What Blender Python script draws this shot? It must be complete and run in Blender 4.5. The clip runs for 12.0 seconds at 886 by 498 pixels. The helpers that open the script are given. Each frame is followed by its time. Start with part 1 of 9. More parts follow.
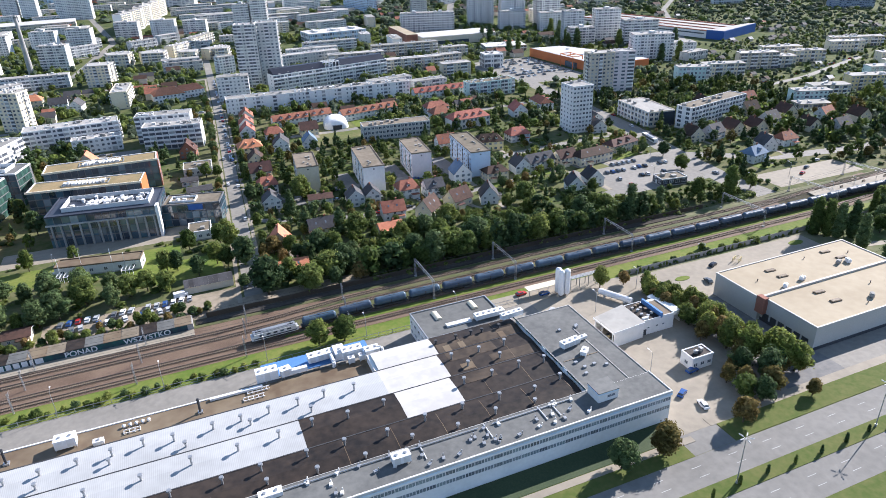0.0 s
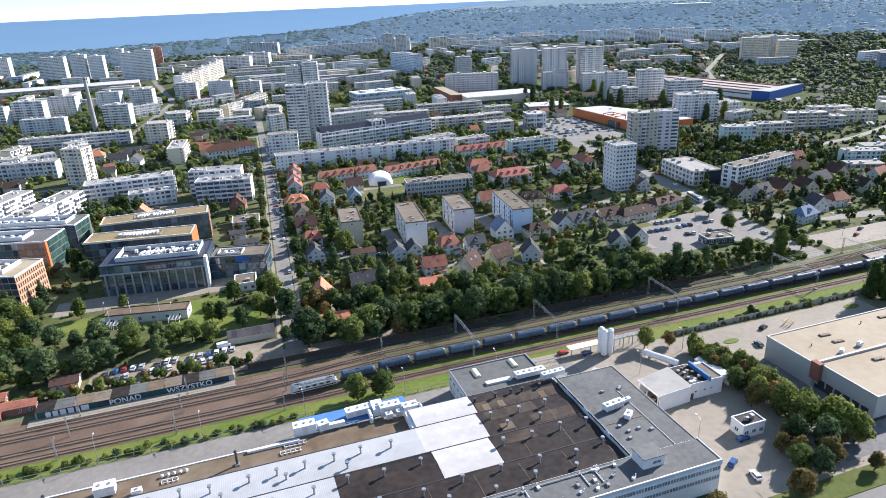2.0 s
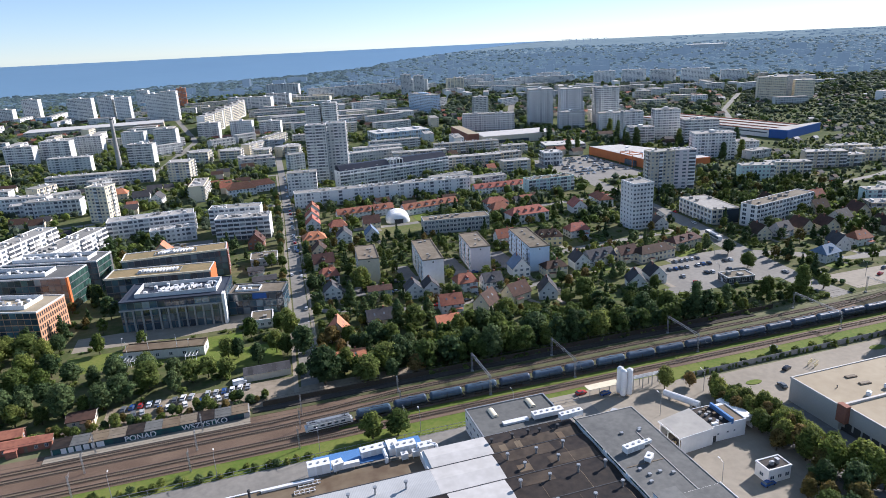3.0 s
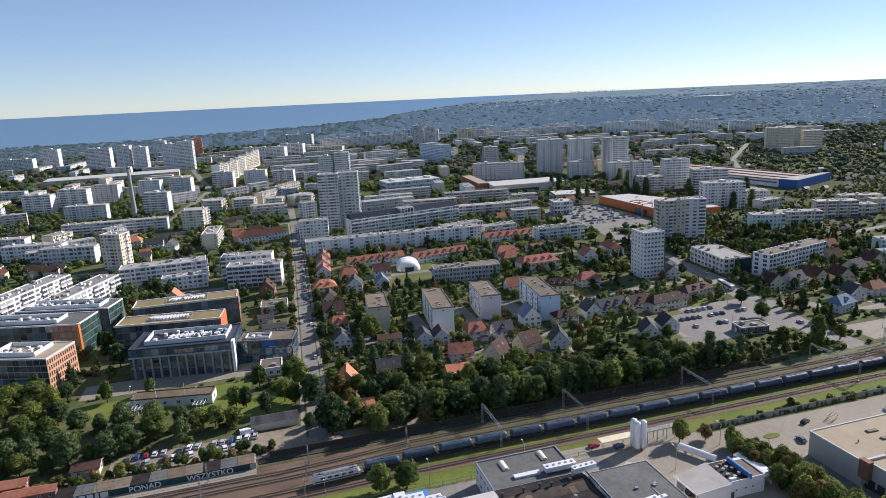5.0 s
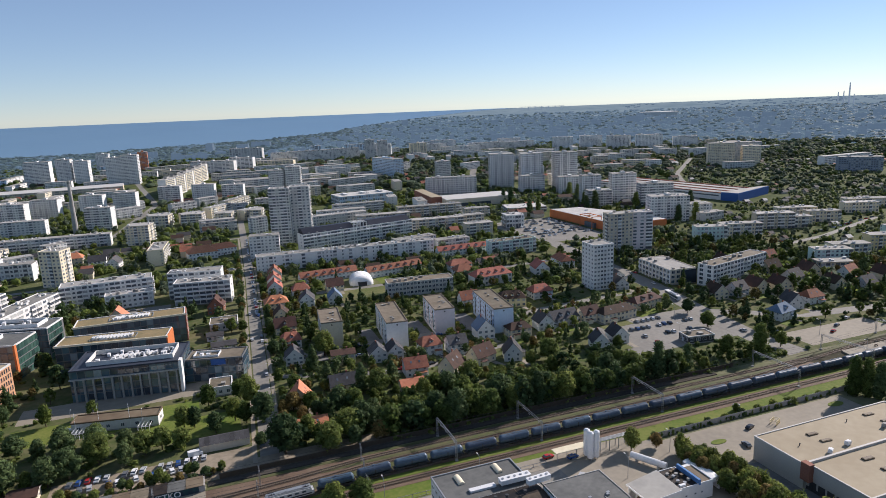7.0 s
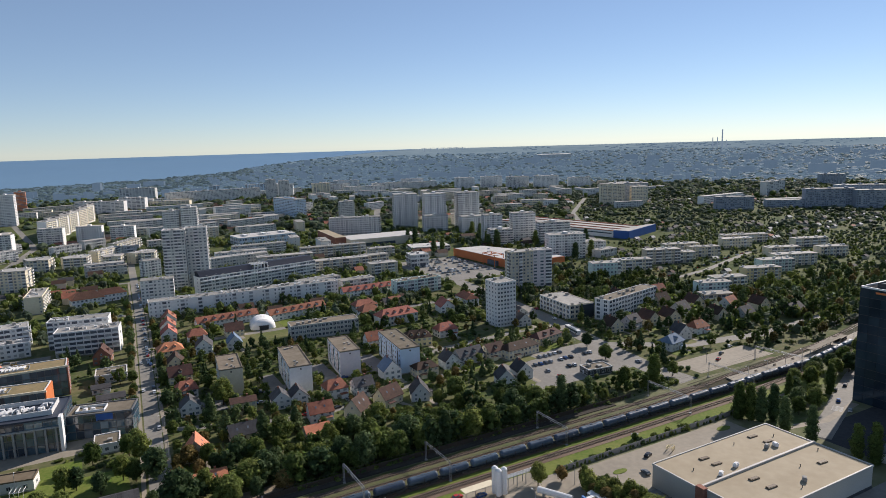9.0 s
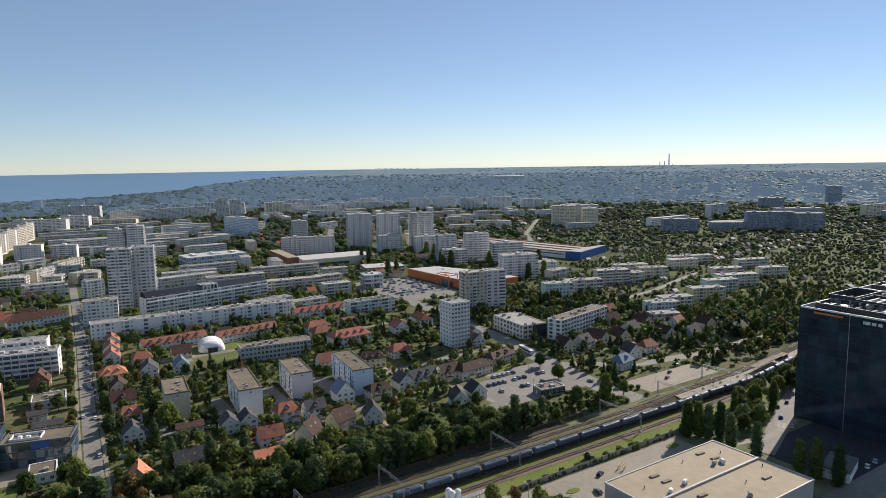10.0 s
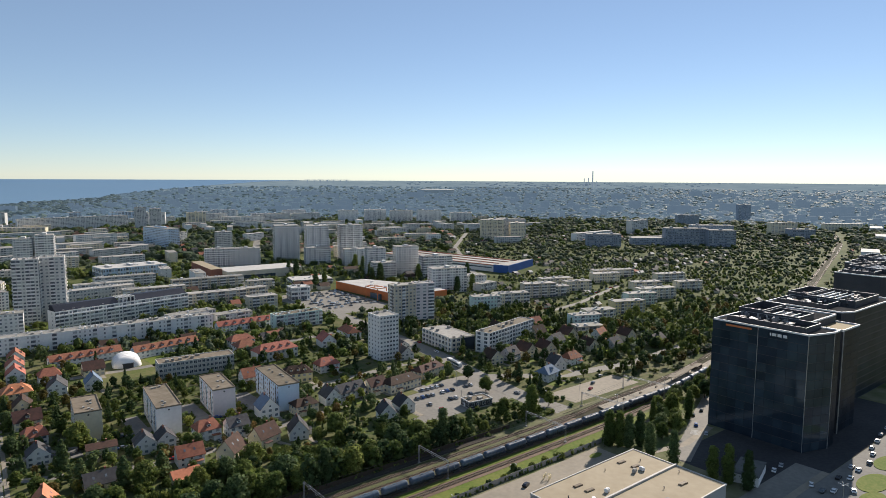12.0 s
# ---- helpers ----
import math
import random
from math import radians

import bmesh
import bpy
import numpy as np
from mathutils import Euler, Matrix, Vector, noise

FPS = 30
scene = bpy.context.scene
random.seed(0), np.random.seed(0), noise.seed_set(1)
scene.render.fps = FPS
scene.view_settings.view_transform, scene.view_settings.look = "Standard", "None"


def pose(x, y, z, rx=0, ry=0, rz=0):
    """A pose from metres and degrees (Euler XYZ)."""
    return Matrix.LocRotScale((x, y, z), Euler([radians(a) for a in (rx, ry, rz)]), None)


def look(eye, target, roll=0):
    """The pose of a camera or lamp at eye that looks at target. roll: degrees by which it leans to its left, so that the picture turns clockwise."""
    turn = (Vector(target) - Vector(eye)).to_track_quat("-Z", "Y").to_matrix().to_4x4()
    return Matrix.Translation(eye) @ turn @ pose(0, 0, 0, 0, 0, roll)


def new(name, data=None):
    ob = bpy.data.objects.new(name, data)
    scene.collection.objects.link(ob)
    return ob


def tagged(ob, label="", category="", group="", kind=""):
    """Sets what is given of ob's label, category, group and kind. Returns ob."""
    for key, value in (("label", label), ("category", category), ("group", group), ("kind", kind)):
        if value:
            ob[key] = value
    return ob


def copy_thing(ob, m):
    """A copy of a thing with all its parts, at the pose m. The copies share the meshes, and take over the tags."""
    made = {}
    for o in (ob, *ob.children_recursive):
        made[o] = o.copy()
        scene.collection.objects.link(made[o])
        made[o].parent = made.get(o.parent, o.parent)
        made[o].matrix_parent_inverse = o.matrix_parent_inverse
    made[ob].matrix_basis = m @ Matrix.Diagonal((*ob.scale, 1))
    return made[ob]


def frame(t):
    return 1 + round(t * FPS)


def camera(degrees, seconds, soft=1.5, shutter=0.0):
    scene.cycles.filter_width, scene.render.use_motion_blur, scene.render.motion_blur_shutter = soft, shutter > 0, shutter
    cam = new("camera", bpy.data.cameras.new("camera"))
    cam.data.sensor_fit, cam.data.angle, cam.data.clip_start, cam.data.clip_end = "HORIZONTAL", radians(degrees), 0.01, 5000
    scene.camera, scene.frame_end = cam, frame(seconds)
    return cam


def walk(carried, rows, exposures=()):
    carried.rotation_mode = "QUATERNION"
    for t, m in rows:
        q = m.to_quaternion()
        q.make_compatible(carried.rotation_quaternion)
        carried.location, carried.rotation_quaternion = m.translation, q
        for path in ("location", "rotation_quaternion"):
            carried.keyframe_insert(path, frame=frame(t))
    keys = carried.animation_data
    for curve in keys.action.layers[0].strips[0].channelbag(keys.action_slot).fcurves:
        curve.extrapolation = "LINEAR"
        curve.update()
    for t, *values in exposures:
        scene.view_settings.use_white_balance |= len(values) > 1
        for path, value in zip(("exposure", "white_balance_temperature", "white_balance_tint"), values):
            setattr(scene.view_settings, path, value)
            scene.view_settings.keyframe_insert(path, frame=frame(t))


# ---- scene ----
cam = camera(68.08, 12.0, soft=0.6)
EYE = (0.0, 0.0, 126.0)
# seconds, turn to the left from +y, tilt, roll in degrees: the camera stands at a high window and pans
TURNS = [
    (0.0, -21.886, -25.873, -2.021),
    (0.5, -20.856, -24.747, -2.189),
    (1.0, -19.929, -23.348, -2.031),
    (1.5, -19.146, -22.162, -2.369),
    (2.0, -18.190, -20.863, -2.444),
    (2.5, -17.369, -19.449, -2.587),
    (3.0, -16.809, -17.521, -2.696),
    (5.0, -16.081, -13.264, -2.663),
    (5.5, -16.458, -13.170, -2.498),
    (6.0, -17.492, -12.818, -2.429),
    (6.5, -18.806, -12.628, -2.294),
    (7.0, -20.308, -12.232, -2.257),
    (7.2, -21.015, -12.143, -2.250),
    (8.8, -27.502, -9.482, -1.620),
    (9.0, -28.857, -9.050, -1.615),
    (9.5, -31.253, -8.062, -1.395),
    (10.0, -32.926, -7.357, -0.891),
    (10.5, -34.376, -7.105, -0.409),
    (11.0, -36.084, -7.200, 0.051),
    (11.5, -37.756, -6.807, -0.006),
    (12.0, -39.145, -6.259, 0.320),
]


def aim(turn, tilt, roll):
    a, b = radians(turn), radians(tilt)
    target = (EYE[0] - math.sin(a) * math.cos(b), EYE[1] + math.cos(a) * math.cos(b), EYE[2] + math.sin(b))
    return look(EYE, target, roll)


walk(cam, [(t, aim(a, b, c)) for t, a, b, c in TURNS],
     exposures=[(0.0, 1.54, 5750, 16), (2.0, 1.46, 5750, 16), (2.5, 1.34, 5750, 16.5), (3.0, 1.08, 5750, 17), (5.0, 0.8, 5950, 18), (9.0, 0.63, 6250, 16), (12.0, 0.78, 6500, 13)])

# ---- light ----
SUN_TURN = 71.0   # degrees clockwise from +y
SUN_HIGH = 30.0
world = bpy.data.worlds.new("sky")
scene.world = world
world.use_nodes = True
sky_nodes = world.node_tree.nodes
sky = sky_nodes.new("ShaderNodeTexSky")
sky.sky_type = "NISHITA"
sky.sun_disc = False
sky.sun_elevation = radians(SUN_HIGH)
sky.sun_rotation = radians(SUN_TURN)
sky.air_density, sky.dust_density, sky.ozone_density = 0.74, 0.0, 1.3
sky_nodes["Background"].inputs["Strength"].default_value = 0.066
cool = sky_nodes.new("ShaderNodeMix")
cool.data_type, cool.blend_type = "RGBA", "MULTIPLY"
cool.inputs["Factor"].default_value = 1.0
cool.inputs["B"].default_value = (0.93, 0.975, 1.04, 1)
world.node_tree.links.new(sky.outputs["Color"], cool.inputs["A"])
veil = sky_nodes.new("ShaderNodeMix")
veil.data_type = "RGBA"
veil.inputs["Factor"].default_value = 0.28
veil.inputs["B"].default_value = (3.2, 4.3, 4.9, 1)
world.node_tree.links.new(cool.outputs["Result"], veil.inputs["A"])
world.node_tree.links.new(veil.outputs["Result"], sky_nodes["Background"].inputs["Color"])
sun = new("sun", bpy.data.lights.new("sun", "SUN"))
sun.data.energy = 4.0
sun.data.angle = radians(0.53)
sun.data.color = (1.0, 0.91, 0.78)
sun_dir = Vector((math.sin(radians(SUN_TURN)) * math.cos(radians(SUN_HIGH)),
                  math.cos(radians(SUN_TURN)) * math.cos(radians(SUN_HIGH)), math.sin(radians(SUN_HIGH))))
sun.matrix_world = look(sun_dir * 300, (0, 0, 0))

# ---- materials ----
def mat(name, a, b=None, rough=0.8, metal=0.0, small=2.0, large=0.08, bump=0.0, spread=0.0, spec=0.18, stripes=None):
    """A surface whose colour wanders from a to b at two sizes; spread: how far single objects differ."""
    m = bpy.data.materials.new(name)
    m.use_nodes = True
    nt = m.node_tree
    n, l = nt.nodes, nt.links
    p = n["Principled BSDF"]
    p.inputs["Roughness"].default_value = rough
    p.inputs["Metallic"].default_value = metal
    p.inputs["Specular IOR Level"].default_value = spec
    b = b or tuple(c * 0.8 for c in a)
    geo = n.new("ShaderNodeNewGeometry")
    fine = n.new("ShaderNodeTexNoise")
    fine.inputs["Scale"].default_value = small
    fine.inputs["Detail"].default_value = 5
    broad = n.new("ShaderNodeTexNoise")
    broad.inputs["Scale"].default_value = large
    broad.inputs["Detail"].default_value = 3
    l.new(geo.outputs["Position"], fine.inputs["Vector"])
    l.new(geo.outputs["Position"], broad.inputs["Vector"])
    add = n.new("ShaderNodeMath")
    add.operation = "ADD"
    l.new(fine.outputs["Fac"], add.inputs[0])
    l.new(broad.outputs["Fac"], add.inputs[1])
    span = n.new("ShaderNodeMapRange")
    span.inputs["From Min"].default_value, span.inputs["From Max"].default_value = 0.75, 1.25
    l.new(add.outputs[0], span.inputs["Value"])
    mix = n.new("ShaderNodeMix")
    mix.data_type = "RGBA"
    mix.inputs["A"].default_value, mix.inputs["B"].default_value = (*a, 1), (*b, 1)
    l.new(span.outputs[0], mix.inputs["Factor"])
    out = mix.outputs["Result"]
    if spread:
        info = n.new("ShaderNodeObjectInfo")
        hsv = n.new("ShaderNodeHueSaturation")
        wide = n.new("ShaderNodeMapRange")
        wide.inputs["To Min"].default_value, wide.inputs["To Max"].default_value = 1 - spread, 1 + spread
        l.new(info.outputs["Random"], wide.inputs["Value"])
        l.new(wide.outputs[0], hsv.inputs["Value"])
        hue = n.new("ShaderNodeMapRange")
        hue.inputs["To Min"].default_value, hue.inputs["To Max"].default_value = 0.5 + spread * 0.05, 0.5 - spread * 0.05
        l.new(info.outputs["Random"], hue.inputs["Value"])
        l.new(hue.outputs[0], hsv.inputs["Hue"])
        l.new(out, hsv.inputs["Color"])
        out = hsv.outputs["Color"]
    if stripes:
        wave = n.new("ShaderNodeTexWave")
        wave.bands_direction = stripes[0]
        wave.inputs["Scale"].default_value = stripes[1]
        l.new(geo.outputs["Position"], wave.inputs["Vector"])
        dark = n.new("ShaderNodeMix")
        dark.data_type, dark.blend_type = "RGBA", "MULTIPLY"
        dark.inputs["B"].default_value = (stripes[2],) * 3 + (1,)
        l.new(wave.outputs["Fac"], dark.inputs["Factor"])
        l.new(out, dark.inputs["A"])
        out = dark.outputs["Result"]
    l.new(out, p.inputs["Base Color"])
    if bump:
        bm_ = n.new("ShaderNodeBump")
        bm_.inputs["Strength"].default_value = bump
        bm_.inputs["Distance"].default_value = 0.1
        l.new(fine.outputs["Fac"], bm_.inputs["Height"])
        l.new(bm_.outputs["Normal"], p.inputs["Normal"])
    return m


def leaf_mat(name, a, b, glow_through=0.42):
    m = mat(name, a, b, rough=0.65, small=0.9, large=0.05, spread=0.35, spec=0.08, bump=0.9)
    nt = m.node_tree
    for node in nt.nodes:
        if node.type == "BUMP":
            node.inputs["Distance"].default_value = 0.5
    p = nt.nodes["Principled BSDF"]
    colour = p.inputs["Base Color"].links[0].from_socket
    island = nt.nodes.new("ShaderNodeNewGeometry")
    var = nt.nodes.new("ShaderNodeHueSaturation")
    span = nt.nodes.new("ShaderNodeMapRange")
    span.inputs["To Min"].default_value, span.inputs["To Max"].default_value = 0.6, 1.5
    nt.links.new(island.outputs["Random Per Island"], span.inputs["Value"])
    nt.links.new(span.outputs[0], var.inputs["Value"])
    nt.links.new(colour, var.inputs["Color"])
    nt.links.new(var.outputs["Color"], p.inputs["Base Color"])
    trans = nt.nodes.new("ShaderNodeBsdfTranslucent")
    nt.links.new(var.outputs["Color"], trans.inputs["Color"])
    mix = nt.nodes.new("ShaderNodeMixShader")
    mix.inputs["Fac"].default_value = glow_through
    nt.links.new(p.outputs[0], mix.inputs[1])
    nt.links.new(trans.outputs[0], mix.inputs[2])
    nt.links.new(mix.outputs[0], nt.nodes["Material Output"].inputs["Surface"])
    return m


GROUND = mat("town_ground", (0.085, 0.11, 0.04), (0.23, 0.21, 0.14), spec=0.04, small=0.09, large=0.02)
GRASS = mat("grass", (0.095, 0.145, 0.026), (0.17, 0.185, 0.05), spec=0.06, small=0.7, large=0.06, bump=0.4)
GARDEN = mat("garden_soil_and_grass", (0.065, 0.09, 0.03), (0.15, 0.14, 0.075), spec=0.03, small=0.25, large=0.04)
TOWN_GREEN = mat("rough_town_grass", (0.05, 0.075, 0.026), (0.125, 0.13, 0.062), spec=0.02, small=0.12, large=0.015)
VERGE = mat("mown_verge", (0.075, 0.105, 0.026), (0.125, 0.13, 0.045), spec=0.05, small=0.6, large=0.08, bump=0.4)
MEADOW = mat("dry_grass", (0.1, 0.125, 0.04), (0.17, 0.155, 0.075), spec=0.05, small=0.5, large=0.05)
ASPHALT = mat("asphalt", (0.136, 0.136, 0.136), (0.196, 0.191, 0.183), rough=0.85, small=0.6, large=0.05)
DARK_ASPHALT = mat("dark_asphalt", (0.045, 0.046, 0.05), (0.07, 0.069, 0.07), rough=0.85, small=0.6, large=0.05, spec=0.08)
PALE_ROAD = mat("pale_asphalt", (0.184, 0.174, 0.155), (0.248, 0.233, 0.206), small=0.5, large=0.05)
BOULEVARD = mat("polished_asphalt", (0.165, 0.16, 0.147), (0.215, 0.207, 0.19), rough=0.8, small=0.5, large=0.06, spec=0.12)
PAVING = mat("concrete_paving", (0.237, 0.209, 0.166), (0.3, 0.265, 0.209), small=0.4, large=0.07)
DIRT = mat("trodden_dirt", (0.3, 0.25, 0.19), (0.2, 0.17, 0.12), small=0.5, large=0.07)
BALLAST = mat("rusty_ballast", (0.11, 0.074, 0.052), (0.18, 0.127, 0.09), small=3.0, large=0.08, bump=0.6)
RAIL = mat("rail_steel", (0.2, 0.165, 0.14), (0.14, 0.105, 0.085), rough=0.6, metal=0.3)
SLEEPER = mat("concrete_sleeper", (0.22, 0.175, 0.13), (0.15, 0.115, 0.085))
WATER = mat("sea_water", (0.085, 0.17, 0.26), (0.1, 0.19, 0.28), rough=0.3, small=0.02, large=0.002, spec=0.5)
FACADE_SHADE = mat("facade_shade_ground", (0.04, 0.06, 0.03), (0.06, 0.08, 0.04))
WHITE_LINE = mat("road_paint", (0.46, 0.46, 0.44), (0.34, 0.34, 0.33))
TRACK_WEED = mat("weedy_ballast", (0.072, 0.088, 0.03), (0.115, 0.105, 0.055), small=0.8, large=0.1, bump=0.4)

WHITE_WALL = mat("white_render", (0.77, 0.76, 0.735), (0.69, 0.68, 0.655), small=0.8, large=0.15, spread=0.08)
PALE_WALL = mat("pale_grey_render", (0.67, 0.66, 0.635), (0.59, 0.58, 0.555), small=0.8, large=0.15, spread=0.12)
CREAM_WALL = mat("cream_render", (0.75, 0.67, 0.5), (0.67, 0.59, 0.43), small=0.8, large=0.15, spread=0.1)
BEIGE_WALL = mat("beige_render", (0.64, 0.565, 0.44), (0.56, 0.49, 0.375), small=0.8, large=0.15, spread=0.1)
# Blue-grey tone stands in for the shade on far office walls.
SHADED_WALL = mat("shade_toned_render", (0.33, 0.37, 0.42), (0.27, 0.305, 0.35), small=0.8, large=0.15, spread=0.15)
SCHOOL_WALL = mat("weathered_grey_render", (0.5, 0.5, 0.46), (0.41, 0.41, 0.37), small=0.7, large=0.12)
DOME_SKIN = mat("white_dome_membrane", (0.82, 0.81, 0.79), (0.74, 0.73, 0.71), small=0.5, large=0.1)
YELLOW_WALL = mat("yellow_render", (0.76, 0.64, 0.36), (0.68, 0.57, 0.32), small=0.8, large=0.15)
PINK_WALL = mat("pinkish_render", (0.75, 0.67, 0.66), (0.68, 0.61, 0.6), small=0.8, large=0.15)
BLUE_WALL = mat("pale_blue_render", (0.6, 0.7, 0.79), (0.54, 0.64, 0.73), small=0.8, large=0.15)
MINT_WALL = mat("mint_render", (0.62, 0.74, 0.69), (0.56, 0.67, 0.62), small=0.8, large=0.15)
ORANGE_WALL = mat("orange_cladding", (0.62, 0.2, 0.07), (0.52, 0.16, 0.06), rough=0.6)
DEEP_BLUE = mat("deep_blue_cladding", (0.04, 0.1, 0.3), (0.05, 0.12, 0.34), rough=0.5)
BLIND = mat("blinds_behind_glass", (0.46, 0.46, 0.44), (0.33, 0.34, 0.34), rough=0.3, small=0.4)
TRACK_BED = mat("weedy_dark_ballast", (0.042, 0.045, 0.026), (0.075, 0.066, 0.046), spec=0.02, small=1.2, large=0.05, bump=0.4)
GREY_BALLAST = mat("grey_ballast", (0.055, 0.05, 0.044), (0.085, 0.076, 0.066), spec=0.02, small=2.0, large=0.06, bump=0.4)
BRICK_WALL = mat("brick_red", (0.33, 0.15, 0.1), (0.25, 0.11, 0.08), small=1.5, large=0.2)
TERRACOTTA = mat("terracotta_cladding", (0.6, 0.36, 0.22), (0.52, 0.3, 0.18), rough=0.7)
DARK_CLAD = mat("dark_cladding", (0.05, 0.052, 0.06), (0.075, 0.075, 0.08), rough=0.5)
STEEL_CLAD = mat("pale_metal_cladding", (0.52, 0.5, 0.46), (0.46, 0.44, 0.41), rough=0.55, stripes=("X", 2.0, 0.9))
CONCRETE = mat("concrete", (0.4, 0.39, 0.37), (0.3, 0.29, 0.27), small=0.9, large=0.1)

FELT = mat("grey_roofing_felt", (0.098, 0.1, 0.097), (0.145, 0.146, 0.138), small=0.6, large=0.09, spread=0.2)
TOWN_FELT = mat("weathered_town_roofing", (0.25, 0.24, 0.22), (0.36, 0.345, 0.315), small=0.5, large=0.08, spread=0.25)
DARK_FELT = mat("black_roofing_felt", (0.014, 0.012, 0.011), (0.045, 0.034, 0.027), rough=0.55, small=0.5, large=0.05)
BROWNISH_FELT = mat("brownish_felt", (0.04, 0.03, 0.022), (0.09, 0.068, 0.048), rough=0.6, small=0.35, large=0.12)
BROWN_FELT = mat("brown_roofing_felt", (0.12, 0.085, 0.055), (0.19, 0.15, 0.1), rough=0.6, small=0.25, large=0.06)
TOWER_ROOF = mat("matt_dark_membrane", (0.045, 0.046, 0.048), (0.075, 0.075, 0.075), rough=1.0, small=0.5, large=0.1, spec=0.0)
FADED_FELT = mat("faded_roofing_felt", (0.145, 0.12, 0.085), (0.215, 0.18, 0.135), small=0.5, large=0.12, spread=0.15)
WHITE_ROOF = mat("white_ribbed_roof", (0.46, 0.465, 0.46), (0.375, 0.38, 0.375), rough=0.5, small=0.3, large=0.05, stripes=("X", 0.7, 0.86))
WHITE_MEMBRANE = mat("white_membrane", (0.52, 0.505, 0.48), (0.44, 0.425, 0.4), small=0.4, large=0.1)
SHED_ROOF = mat("pale_grey_sheet_roof", (0.36, 0.345, 0.31), (0.29, 0.28, 0.255), rough=0.6, small=0.4, large=0.12)
SAND_ROOF = mat("sand_coloured_membrane", (0.38, 0.32, 0.225), (0.32, 0.264, 0.18), small=0.3, large=0.05)
SEDUM = mat("sedum_roof", (0.3, 0.22, 0.115), (0.2, 0.165, 0.085), small=0.8, large=0.1)
RED_TILE = mat("red_roof_tile", (0.39, 0.155, 0.1), (0.26, 0.1, 0.07), small=0.8, large=0.2, spread=0.2)
BROWN_TILE = mat("brown_roof_tile", (0.098, 0.054, 0.04), (0.06, 0.038, 0.03), small=0.8, large=0.2, spread=0.3)
GREY_TILE = mat("grey_roof_tile", (0.085, 0.083, 0.086), (0.058, 0.056, 0.058), small=0.8, large=0.2, spread=0.25)
BLUE_TILE = mat("blue_grey_roof_tile", (0.16, 0.22, 0.3), (0.13, 0.18, 0.25), small=0.8, large=0.2)
ORANGE_TILE = mat("orange_roof_tile", (0.6, 0.24, 0.135), (0.47, 0.185, 0.1), small=0.8, large=0.2, spread=0.1)
BLUE_SHEET = mat("blue_ribbed_sheet", (0.12, 0.26, 0.52), (0.1, 0.22, 0.45), rough=0.45, stripes=("X", 2.5, 0.75))
WHITE_METAL = mat("white_painted_metal", (0.74, 0.74, 0.73), (0.64, 0.64, 0.64), rough=0.4, small=1.5)
ROOF_VENT = mat("weathered_vent_render", (0.34, 0.33, 0.31), (0.24, 0.23, 0.21), small=0.9, large=0.1)
GREY_METAL = mat("galvanised_steel", (0.42, 0.43, 0.44), (0.34, 0.35, 0.36), rough=0.4, metal=0.6)
CAP_METAL = mat("weathered_cap_metal", (0.4, 0.41, 0.42), (0.3, 0.31, 0.32), rough=0.5, small=1.0)
DARK_METAL = mat("dark_painted_metal", (0.045, 0.047, 0.05), (0.07, 0.07, 0.072), rough=0.5)
TANK = mat("blue_grey_tank_paint", (0.05, 0.08, 0.122), (0.085, 0.118, 0.165), rough=0.38, small=0.8, large=0.15, spread=0.18)
WOOD = mat("weathered_wood", (0.26, 0.2, 0.14), (0.19, 0.15, 0.11))
BARK = mat("bark", (0.1, 0.075, 0.05), (0.07, 0.055, 0.04), small=4, bump=0.5)
GLASS = mat("window_glass", (0.05, 0.065, 0.085), (0.1, 0.118, 0.14), rough=0.1, small=0.25, large=0.1, spread=0.5, spec=0.6)
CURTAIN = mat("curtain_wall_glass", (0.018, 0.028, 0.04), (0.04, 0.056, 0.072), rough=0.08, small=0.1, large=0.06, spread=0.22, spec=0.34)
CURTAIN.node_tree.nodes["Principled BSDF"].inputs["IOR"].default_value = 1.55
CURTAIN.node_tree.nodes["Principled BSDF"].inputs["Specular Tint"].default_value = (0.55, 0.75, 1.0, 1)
# Darker, near-matt copy of CURTAIN; dark reflections are put into its colour.
DEEP_GLASS = mat("dark_reflection_glass", (0.012, 0.017, 0.024), (0.028, 0.036, 0.046), rough=0.3, small=0.1, large=0.06, spread=0.2, spec=0.04)
# Colour blends curtains with the sky's reflection, as windows average out from far.
TOWN_GLASS = mat("curtain_and_sky_glass", (0.1, 0.12, 0.15), (0.17, 0.19, 0.22), rough=0.22, small=0.25, large=0.1, spread=0.3, spec=0.7)
# Dark tone holds the shade of loggias, which are drawn flat.
LOGGIA = mat("shaded_loggia_glazing", (0.07, 0.08, 0.1), (0.12, 0.13, 0.15), rough=0.3, small=0.3, large=0.1, spec=0.4)
GREEN_GLASS = mat("green_tinted_glass", (0.03, 0.07, 0.062), (0.055, 0.1, 0.085), rough=0.06, small=0.2, spread=0.4, spec=0.6)
PVC = mat("white_window_frame", (0.7, 0.7, 0.7), (0.62, 0.62, 0.62), rough=0.4)
SOLAR = mat("solar_panel", (0.02, 0.024, 0.036), (0.03, 0.034, 0.048), rough=0.45)
RUBBER = mat("tyre_rubber", (0.02, 0.02, 0.02), (0.03, 0.03, 0.03))
LEAF = leaf_mat("leaves", (0.1, 0.145, 0.037), (0.16, 0.195, 0.056), 0.5)
LEAF_LIGHT = leaf_mat("light_leaves", (0.135, 0.182, 0.04), (0.2, 0.22, 0.062), 0.5)
LEAF_DARK = leaf_mat("dark_leaves", (0.064, 0.104, 0.042), (0.1, 0.14, 0.055), 0.4)
